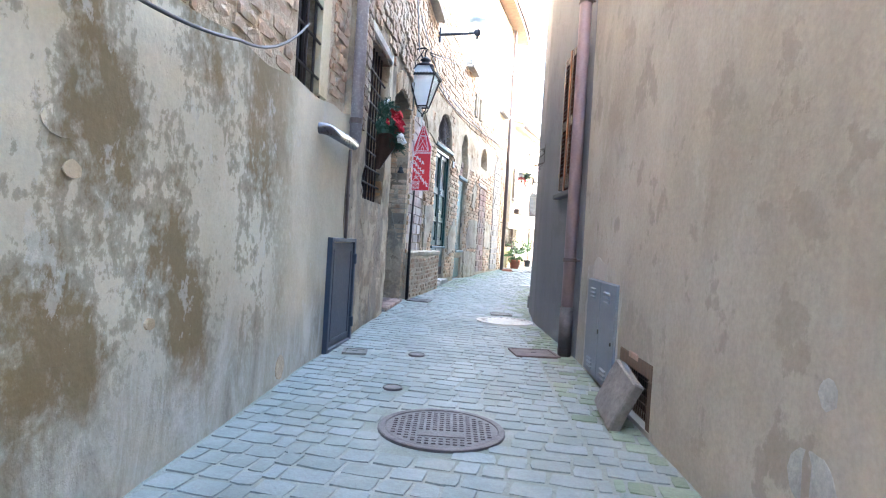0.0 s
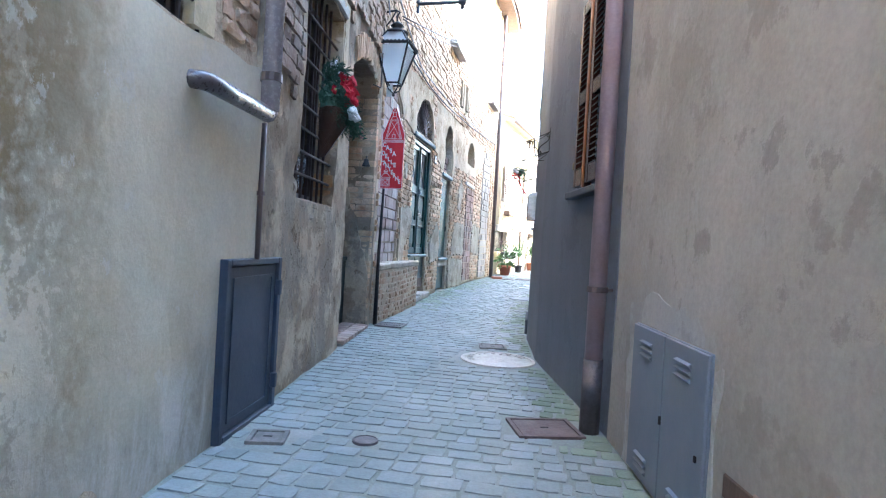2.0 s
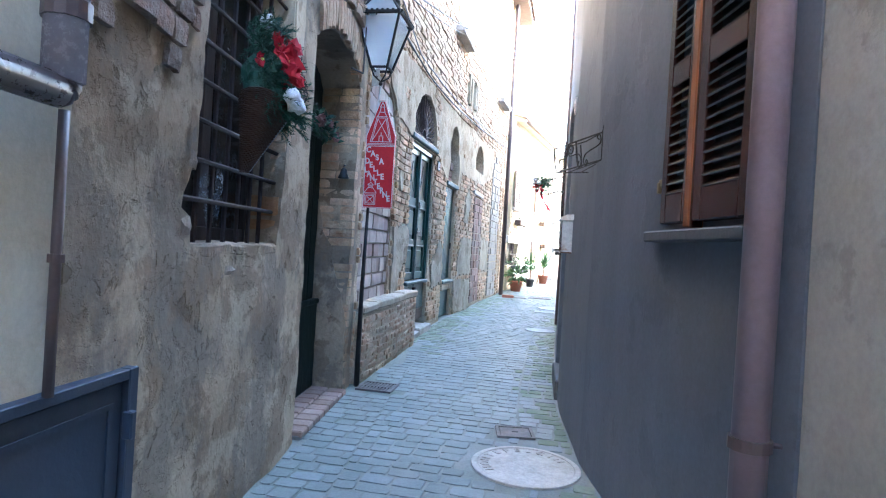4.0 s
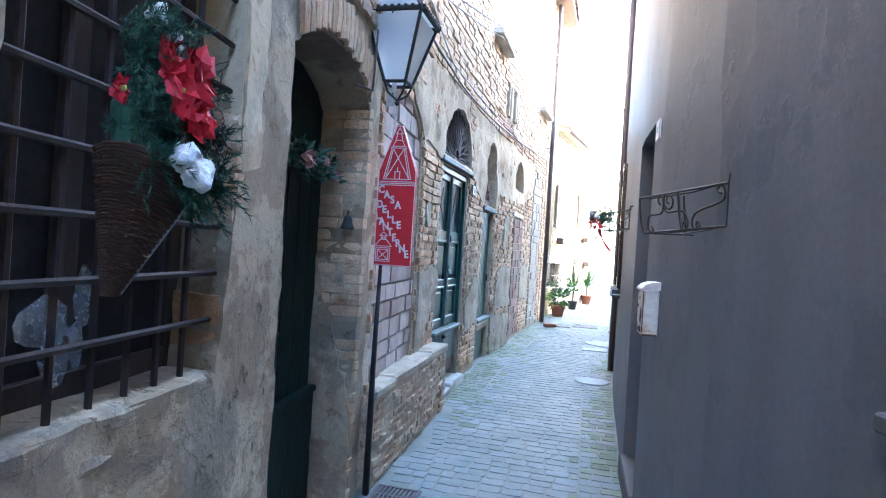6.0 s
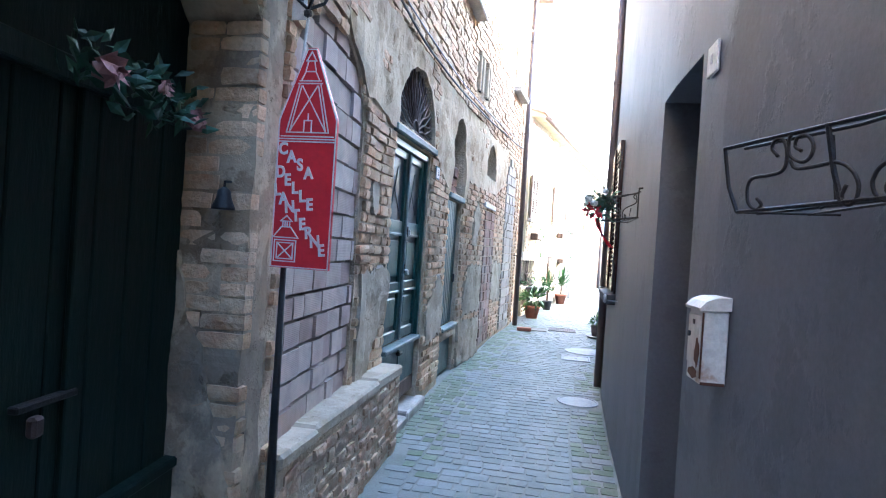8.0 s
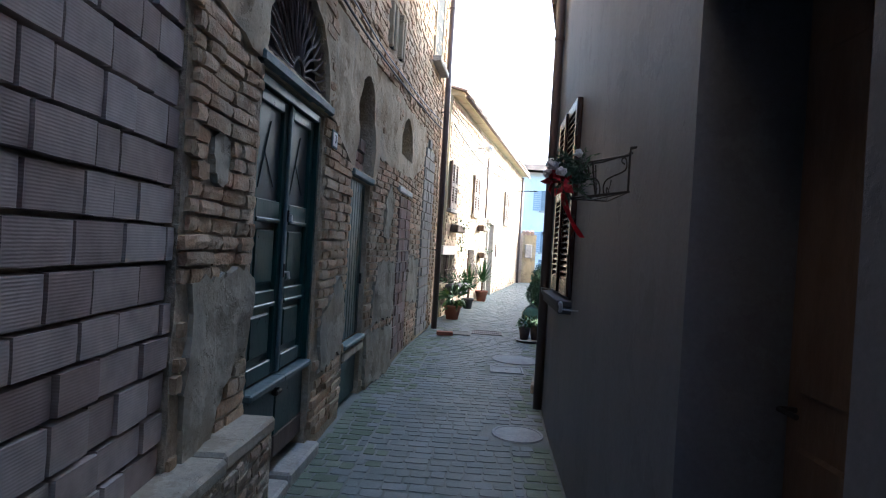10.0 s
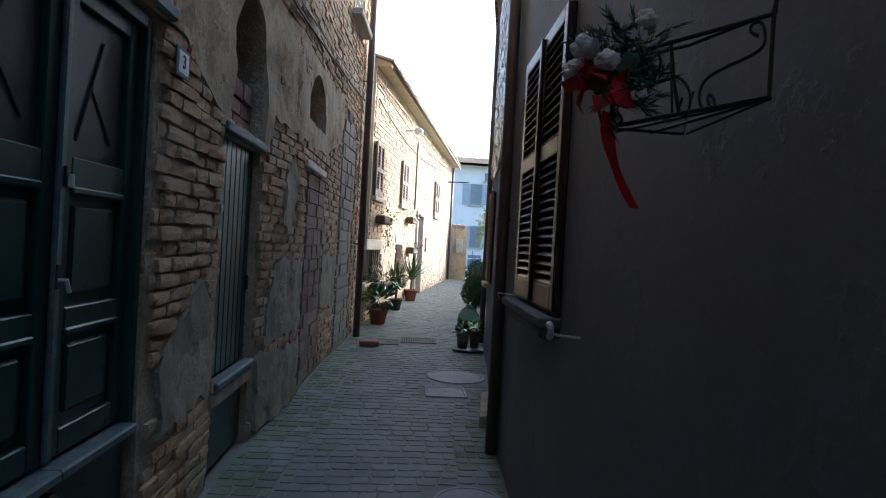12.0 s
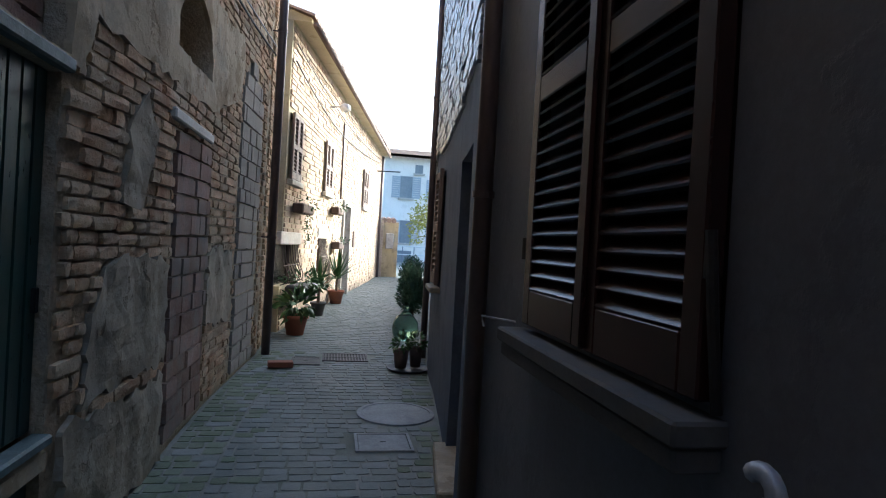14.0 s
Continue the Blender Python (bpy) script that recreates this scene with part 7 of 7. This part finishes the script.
square_cover(-0.68, 14.06, 0.40, 0.36, M_COVERPALE, "square grey stone-framed cover", 0)
round_cover(-0.52, 14.75, 0.32, M_COVERPALE, "worn round grey manhole cover", False)
square_cover(-0.89, 16.93, 0.52, 0.42, M_CAST, "wide cast-iron drain grate across the lane", 0, 14)
square_cover(-1.33, 16.7, 0.32, 0.40, M_SLAB, "dark flat stone cover", 0)
lb = thing("loose_brick", Matrix.Translation((-1.58, 16.36, ground_z(16.36) + 0.012)) @ pose(0, 0, 0, 0, 0, 8), "single loose red brick lying on cobbles", "brick")
part("body", box(B(), -0.13, 0.13, -0.06, 0.06, 0, 0.06, 0.006), M_TERRACOTTA, lb)

# ---- bricks, blocks, patches and setts ----
def near_hole(y, z, holes, grow):
    for h in holes:
        ys, zs = [p[0] for p in h], [p[1] for p in h]
        if min(ys) - grow < y < max(ys) + grow and min(zs) - grow < z < max(zs) + grow:
            if any(inside((y + a, z + b), h) for a in (-grow, 0, grow) for b in (-grow, 0, grow)):
                return True
    return False


def ragged(pts, step=0.06, amp=0.036, seed=1):
    r = random.Random(seed)
    return [(y + r.uniform(-amp, amp), z + r.uniform(-amp, amp)) for y, z in dense(pts, step)]


PATCHES = [
    ragged([(8.95, 1.36), (9.25, 1.36), (9.40, 1.60), (9.62, 1.70), (9.66, 2.02), (9.50, 2.12), (9.28, 2.05), (9.0, 2.08)], seed=2),
    ragged([(10.98, 1.30), (11.62, 1.36), (11.66, 1.75), (11.45, 1.98), (11.15, 1.80), (10.98, 1.70)], seed=3),
    ragged([(12.75, 1.42), (13.74, 1.42), (13.76, 2.02), (13.4, 2.08), (12.95, 2.04), (12.8, 1.85)], seed=4),
    ragged([(14.80, 1.46), (15.60, 1.44), (15.62, 2.05), (15.1, 2.10), (14.82, 2.04)], seed=5),
    ragged([(12.60, 0.80), (13.72, 0.80), (13.74, 1.36), (13.2, 1.32), (12.62, 1.38)], seed=6),
    ragged([(13.05, 2.35), (13.3, 2.3), (13.42, 2.75), (13.25, 2.95), (13.1, 2.7)], 0.09, 0.02, seed=7),
    ragged([(9.22 + 0.09 * math.cos(0.6 * k), 2.58 + 0.12 * math.sin(0.6 * k)) for k in range(10)], 0.04, 0.012, seed=8),
]
BAND = ragged([(8.92, 3.2), (9.30, 3.22), (9.5, 3.15), (9.9, 3.15), (10.5, 3.15), (11.05, 3.15), (11.4, 2.98), (11.68, 2.86), (12.6, 2.86), (12.72, 3.12), (13.4, 3.10), (14.7, 3.14), (15.2, 3.30), (15.68, 3.5), (15.68, 4.02), (14.0, 3.97), (12.2, 3.98), (10.4, 3.96), (9.2, 3.94), (8.5, 3.86), (8.2, 3.6), (8.75, 3.3)], 0.12, 0.02, 9)
RED = rect(13.82, 14.72, 0.80, 2.87)
PALE = arch(15.74, 16.70, 0.80, 3.45, 3.94)
HOLES3 = (BLOCKARCH, DOOR2, FAN2, DOOR3, NICHE3, NICHE4)
for k, p in enumerate(PATCHES):
    bm = solid(left_map, p, (), 0.010 if k != 4 else 0.016, 0.05, 0.06, 0.016, 5)
    part("plaster_patch", bm, M_PATCH, wall_brick, "ragged grey cement patch")
part("lime_coat", solid(left_map, BAND, (FAN2, NICHE3, NICHE4), 0.006, 0.03, 0.07, 0.020, 3, 0.004), M_BAND, wall_brick, "ragged tan lime coat round the arches")

V = {k: [brick_mesh("brick", m, 40 + i, 0.10, w) for i in range(6)] for k, m, w in (("tan", M_BRICK, 1.0), ("tans", M_BRICKS, 1.0), ("rubble", M_RUBBLE, 1.5), ("worn", M_BRICK, 1.9), ("red", M_REDBRICK, 0.35), ("pale", M_PALEBLOCK, 0.4), ("glazed", M_GLAREBRICK, 0.6), ("far", M_FARBRICK, 0.5), ("ribbed", M_RIBBED, 0.2), ("orange", M_ORANGE, 1.0))}


def free3(y, z):
    if z < ground_z(y) + 0.01 or y < 7.6 or y > 18.35 or near_hole(y, z, HOLES3, 0.004):
        return False
    if inside((y, z), RED) or inside((y, z), PALE) or (12.85 < y < 13.45 and 4.28 < z < 4.8):
        return False
    if 16.98 < y < 17.12:
        return False
    if 8.2 < y < 15.7 and 2.86 < z < 4.02 and noise.noise((y * 1.9, z * 2.3, 3.0)) < 0.16 and inside((y, z), BAND):
        return False
    return not any(inside((y, z), p) for p in PATCHES)


near3 = lambda y, z: 1.35 < z < 3.05 and (8.9 < y < 9.7 or 10.78 < y < 11.75 or 12.45 < y < 13.5)
tan = courses(left_map, 7.6, 18.35, 0.85, 4.3, 0.069, 0.265, free3, 0.010, 5)
singles = [p for p in tan if near3(p[0], p[1])][:300]
keep = set(singles)
lay("brick", left_map, singles, V["tan"], wall_brick, 0.065, 0.0, 1.6, 3)
lay("brick", left_map, [p for p in tan if p not in keep], V["tans"], wall_brick, 0.065, 0.0, 1.6, 4, lambda y, z: False, M_BRICKS, "brickwork", "rough tan bricks with open joints")
lay("brick", left_map, courses(left_map, 7.6, 18.35, 4.3, 7.7, 0.071, 0.265, free3, 0.010, 6), V["tans"], wall_brick, 0.06, 0.0, 1.4, 5, lambda y, z: False, M_BRICKS, "upper_brickwork", "rough tan bricks of the upper wall")
lay("brick", left_map, courses(left_map, 13.82, 14.72, 0.86, 2.87, 0.135, 0.29, lambda y, z: inside((y, z), RED), 0.004, 7), V["red"], wall_brick, 0.05, 0.002, 0.4, 6)
lay("brick", left_map, courses(left_map, 15.76, 16.68, 0.88, 3.92, 0.15, 0.26, lambda y, z: inside((y, z), PALE), 0.005, 8), V["pale"], wall_brick, 0.05, 0.0, 0.5, 7)
lay("brick", left_map, courses(left_map, 11.78, 12.5, 2.90, 3.26, 0.12, 0.26, lambda y, z: True, 0.012, 9), V["red"], wall_brick, 0.08, -0.09, 0.8, 8)

# ribbed clay blocks that close the low arch
panel = solid(left_map, arch(7.70, 8.86, 1.25, 2.95, 3.40), (), -0.075, 0.1, 0.3)
part("block_bed", panel, M_PATCH, wall_brick)
inner = arch(7.66, 8.90, 1.25, 2.97, 3.44)
lay("clay_block", left_map, courses(left_map, 7.69, 8.87, 1.34, 3.44, 0.142, 0.235, lambda y, z: inside((y, z), inner), 0.006, 12, wave=0.004), V["ribbed"], wall_brick, 0.08, -0.040, 0.4, 9)

# rubble face of the bench
fb_map = lambda y, z, o=0.0: Vector((-2.035 - 0.045 * (y - 7.63) / 2.03 + o, y, z))
bench_stone = courses(fb_map, 7.64, 9.65, 0.74, 1.29, 0.062, 0.17, lambda y, z: z > ground_z(y) + 0.01, 0.012, 14, wave=0.02)
lay("stone", fb_map, bench_stone, V["rubble"], bench, 0.05, 0.004, 5, 10)

# exposed stone above the plaster and above the render
def free1(y, z):
    return z > plaster_edge(y) + 0.05 and not near_hole(y, z, (WIN0,), 0.03)


lay("stone", left_map, courses(left_map, -2.0, 4.20, 2.2, 7.6, 0.085, 0.24, free1, 0.016, 15, wave=0.02), V["rubble"], wall_rubble, 0.06, -0.045, 3, 11, lambda y, z: y > 2.0 and z < 3.6, M_RUBBLE, "stonework", "rough brown stones in wide mortar")


def free2(y, z):
    if near_hole(y, z, (WIN1, DOOR1), 0.06) or (6.1 < y < 7.5 and z < 3.5):
        return False
    edge = 3.42 + 0.10 * math.sin(y * 5) + 0.06 * math.sin(y * 13)
    if y < 4.86:
        return False
    return z > edge


lay("stone", left_map, courses(left_map, 4.44, 7.53, 1.6, 7.6, 0.085, 0.22, free2, 0.016, 16, wave=0.02), V["rubble"], wall_render, 0.06, 0.022, 3, 12, lambda y, z: z < 4.4, M_RUBBLE, "stonework", "rough brown stones in wide mortar")
lay("stone", left_map, courses(left_map, 4.24, 4.83, 2.37, 3.9, 0.088, 0.19, lambda y, z: z > 2.44 + 0.05 * math.sin(y * 13) + 0.9 * max(0.0, y - 4.70), 0.016, 19, wave=0.02), [brick_mesh("stone", M_RUBBLESTONE, 90 + i, 0.06, 1.0) for i in range(5)], wall_render, 0.05, 0.016, 3, 21)
lay("brick", left_map, [(5.06, 1.715, 0.17, 0.05, 0.0), (5.20, 1.74, 0.14, 0.045, 0.0), (5.10, 1.665, 0.12, 0.045, 0.0), (4.835, 1.905, 0.07, 0.07, 0.004), (4.85, 2.14, 0.075, 0.07, 0.004), (4.85, 2.225, 0.075, 0.06, 0.002)], [brick_mesh("brick", M_REVEALSTONE, 80 + i, 0.1, 1.9) for i in range(4)], wall_render, 0.06, -0.006, 4, 22)
for pts, s in (([(5.805, 2.50), (5.94, 2.52), (5.95, 3.4), (5.81, 3.4)], 42),):
    part("plaster_patch", solid(left_map, ragged(pts, 0.07, 0.012, s), (), 0.004, 0.03, 0.06, 0.010, 6), M_BAND, wall_render, "smooth warm plaster margin of a window")
part("plaster_patch", solid(lambda u, w, o=0.0: Vector((u, 5.797 - o, w)), [(-2.07, 2.62), (-1.872, 2.58), (-1.872, 3.26), (-2.07, 3.26)], (), 0.008, 0.03, 0.08, 0.006, 6), M_BAND, wall_render, "warm plaster of the window reveal")
for z0, z1, mname in ((1.875, 1.975, 1), (1.985, 2.095, 0)):
    ob = new("brick", V["orange"][mname])
    ob.parent = wall_render
    ob.matrix_local = Matrix.Translation((-1.972, 5.762, (z0 + z1) / 2)) @ pose(0, 0, 0, 2, 0, 2) @ Matrix.Diagonal((0.20, 0.06, z1 - z0, 1))
for k in range(17):
    y = 6.22 + 1.12 * (k + 0.5) / 17
    zt = float(np.interp(y, [6.2, 6.5, 6.76, 7.0, 7.22, 7.33], [3.06, 3.21, 3.24, 3.22, 3.14, 3.05]))
    ob = new("arch_stone", V["tan"][k % 6])
    ob.parent = wall_render
    ob.matrix_local = facing(left_map, y, zt + 0.125, 0.010) @ pose(0, 0.02, 0, 0, (y - 6.76) * 28, 0) @ Matrix.Diagonal((0.058, 0.08, 0.21 + 0.02 * math.sin(k * 3), 1))

# bricks shown in the reveals of the arch and of the barred window
rnd = random.Random(31)
for y0, x_face, x_in, z0, z1, mats in ((7.335, -2.06, -2.36, 0.78, 3.05, "tan"), (5.778, -1.872, -2.10, 2.11, 2.62, "worn")):
    z = z0
    while z < z1:
        h = 0.062 * rnd.uniform(0.85, 1.2)
        cut = rnd.uniform(0.25, 0.75)
        xs = [x_face, x_face + (x_in - x_face) * cut, x_in]
        for a, b in zip(xs, xs[1:]):
            if rnd.random() < 0.22 and mats == "tan":
                continue
            ob = new("brick", V[mats][rnd.randrange(6)])
            ob.parent = wall_render
            ob.matrix_local = Matrix.Translation(((a + b) / 2 + 0.008, y0 + 0.014 + rnd.uniform(-0.006, 0.006), z + h / 2)) @ pose(0, 0, 0, rnd.uniform(-1, 1), rnd.uniform(-1.5, 1.5), rnd.uniform(-2, 2)) @ Matrix.Diagonal((abs(a - b) - 0.006, 0.06, h - 0.007, 1))
        z += h

# worn plaster left on the lower jamb of the arch
for z0, z1, s in ((0.74, 1.80, 3),):
    bm = solid(lambda u, w, o=0.0: Vector((u, 7.325 - o, w)), ragged([(-2.35, z0), (-2.068, z0), (-2.068, 1.22), (-2.11, 1.46), (-2.17, 1.60), (-2.22, 1.84), (-2.29, 1.92), (-2.35, 2.2)], 0.06, 0.014, s), (), 0.016, 0.05, 0.05, 0.018, 7)
    part("plaster_patch", bm, M_RENDER, wall_render, "worn grey plaster left on the jamb")

# brick skin of the cream house and of the house opposite
def free_far(y, z):
    return not near_hole(y, z, FW, 0.03) and z > ground_z(y)


lay("brick", far_map, courses(far_map, 18.65, 30.95, 0.85, 5.25, 0.078, 0.27, free_far, 0.013, 17), V["far"], house, 0.04, -0.004, 0.4, 13, lambda y, z: False, M_FARBRICK, "brickwork", "cream bricks in regular courses")
# these upper bricks carry the sky glare in their pale colour
lay("brick", rfar_map, courses(rfar_map, 12.75, 22.0, 3.15, 5.5, 0.075, 0.24, lambda y, z: z > 3.12 + 0.1 * math.sin(y * 2), 0.012, 18), V["glazed"], wall_far_right, 0.04, 0.012, 1.0, 14, lambda y, z: False, M_GLAREBRICK, "brickwork", "bare bricks above the render")

# old repairs in the plaster
for mp, y, z, ry, rz, wall, mat_ in ((left_map, 1.235, 1.742, 0.075, 0.042, wall_plastered, M_STAINED), (left_map, 1.28, 1.63, 0.035, 0.024, wall_plastered, M_BAND), (left_map, 1.69, 1.177, 0.03, 0.02, wall_plastered, M_BAND), (right_map, 1.593, 1.19, 0.035, 0.04, wall_beige, M_COVERPALE), (right_map, 1.64, 0.96, 0.10, 0.08, wall_beige, M_COVERPALE), (left_map, 3.02, 0.76, 0.07, 0.07, wall_plastered, M_MORTAR)):
    pts = ragged([(y + ry * math.cos(a), z + rz * math.sin(a)) for a in [2 * math.pi * k / 12 for k in range(12)]], 0.03, 0.004, int(y * 10))
    part("plaster_patch", solid(mp, pts, (), 0.0055, 0.03, 0.04), mat_, wall, "small round plaster repair")


CABINET = rect(3.46, 4.23, 0.50, 1.33)
part("plaster_patch", solid(right_map, ragged([(3.40, 0.66), (4.34, 0.66), (4.33, 1.40), (4.05, 1.46), (3.78, 1.42), (3.52, 1.47), (3.40, 1.30), (3.43, 0.95)], 0.07, 0.018, 51), (CABINET,), 0.003, 0.03, 0.08, 0.004, 5), M_PALEPATCH, wall_beige, "pale plaster margin round the meter cabinet")


# the paving
def sett_mesh(name, material, seed):
    """One worn stone sett of unit size with a slightly domed, rounded top."""
    r = random.Random(seed)
    j = lambda s: r.uniform(-s, s)
    verts = []
    for iy in range(3):
        for ix in range(3):
            c = 0.95 if ix != 1 and iy != 1 else 1.0
            verts.append(((ix - 1) * 0.475 * c + j(0.03), (iy - 1) * 0.465 * c + j(0.045), (0.5 if ix == 1 and iy == 1 else 0.475) + j(0.03)))
    faces = [(0, 1, 4, 3), (1, 2, 5, 4), (3, 4, 7, 6), (4, 5, 8, 7)]
    loop = [0, 1, 2, 5, 8, 7, 6, 3]
    for i in loop:
        x, y, z = verts[i]
        verts.append((x * 1.04, y * 1.05, 0.3))
    for i in loop:
        x, y, z = verts[i]
        verts.append((x * 1.04, y * 1.05, -0.5))
    for k in range(8):
        a, b = k, (k + 1) % 8
        faces += [(loop[b], loop[a], 9 + a, 9 + b), (9 + b, 9 + a, 17 + a, 17 + b)]
    me = bpy.data.meshes.new(name)
    me.from_pydata(verts, [], faces)
    me.materials.append(material)
    return me


def lane(y):
    left = along(LEFT, y) if y < 18.5 else along(FAR, y)
    right = along(RIGHT, y) if y < 12.7 else along(RIGHT_FAR, y)
    return left + 0.01, right - 0.01


def covered(x, y):
    for kind, cx, cy, a, b in COVERS:
        if (kind == "round" and math.hypot(x - cx, y - cy) < a + 0.035) or (kind == "square" and abs(x - cx) < a + 0.045 and abs(y - cy) < b + 0.03):
            return True
    return 7.6 < y < 9.72 and x < -2.0


rnd = random.Random(77)
S1, S2, S3 = [[sett_mesh("sett", m, 60 + i) for i in range(6)] for m in (M_SETT, M_SETTS, M_MOSSY)]
bins = {"setts": ([], []), "mossy_setts": ([], [])}
floor = tagged(new("pavement"), "lane of small grey-blue stone setts with sandy joints", "pavement", kind="structure")
y, count = -3.0, 0
while y < 31.0:
    row = (0.112 if y < 17.4 else 0.135) * rnd.uniform(0.9, 1.1)
    x0, x1 = lane(y + row / 2)
    x1 = min(x1, x0 + 3.2)
    # a border course runs along each wall, parted from the middle by an open joint
    strips = [(x0, x1)]
    if y < 17.0:
        cut0, cut1 = x0 + 0.36 + 0.012 * math.sin(y * 2.1), x1 - 0.30 + 0.012 * math.sin(y * 1.7)
        strips = [(x0, cut0 - 0.002), (cut0 + 0.002, cut1 - 0.002), (cut1 + 0.002, x1)]
    for side, (s0, s1) in enumerate(strips):
        x = s0 - rnd.uniform(0, 0.09)
        while x < s1 - 0.03:
            l = rnd.uniform(0.095, 0.185)
            a, b = max(x, s0), min(x + l, s1)
            if s1 - b < 0.045:
                b = s1
            cx, cy = (a + b) / 2, y + row / 2 + rnd.uniform(-0.008, 0.008) + 0.010 * math.sin(x * 4 + y) + 0.02 * math.sin(x * 1.3 + y * 0.7) + (0.04 if side != 1 else 0.0)
            x = b if b == s1 else x + l
            if b - a < 0.04 or covered(cx, cy):
                continue
            left_moss = 1.25 - 1.9 * (cx - x0) if 9.2 < cy < 17.3 else 0.0
            right_moss = 1.15 - 2.9 * (x1 - cx) if 1.6 < cy < 16.5 else 0.0
            moss = rnd.random() < max(left_moss, right_moss) - 0.12
            flat = 0.3 if (moss and cx - x0 < 0.5) else 0.8
            top = ground_z(cy) + 0.0035 + rnd.uniform(-0.0018, 0.0018) * flat
            gap = 0.0065 if not moss else 0.009
            m = Matrix.Translation((cx, cy, top - 0.025)) @ pose(0, 0, 0, rnd.uniform(-0.7, 0.7) * flat, rnd.uniform(-0.7, 0.7) * flat, rnd.uniform(-3.5, 3.5)) @ Matrix.Diagonal((b - a - gap * rnd.uniform(0.5, 1.5), row - gap * rnd.uniform(0.5, 1.4), 0.05, 1))
            if not moss and 2.15 < cy < 4.9 and count < 300:
                ob = new("sett", rnd.choice(S1))
                ob.parent = floor
                ob.matrix_local = m
                count += 1
            else:
                vs, fs = bins["mossy_setts" if moss else "setts"]
                me = rnd.choice(S2)
                k = len(vs)
                vs += [m @ v.co for v in me.vertices]
                fs += [tuple(k + i for i in p.vertices) for p in me.polygons]
    y += row
mesh_part("setts", *bins["setts"], M_SETTS, floor, "grey-blue stone setts", "stuff")
mesh_part("mossy_setts", *bins["mossy_setts"], M_MOSSY, floor, "greenish damp setts along the walls", "stuff")
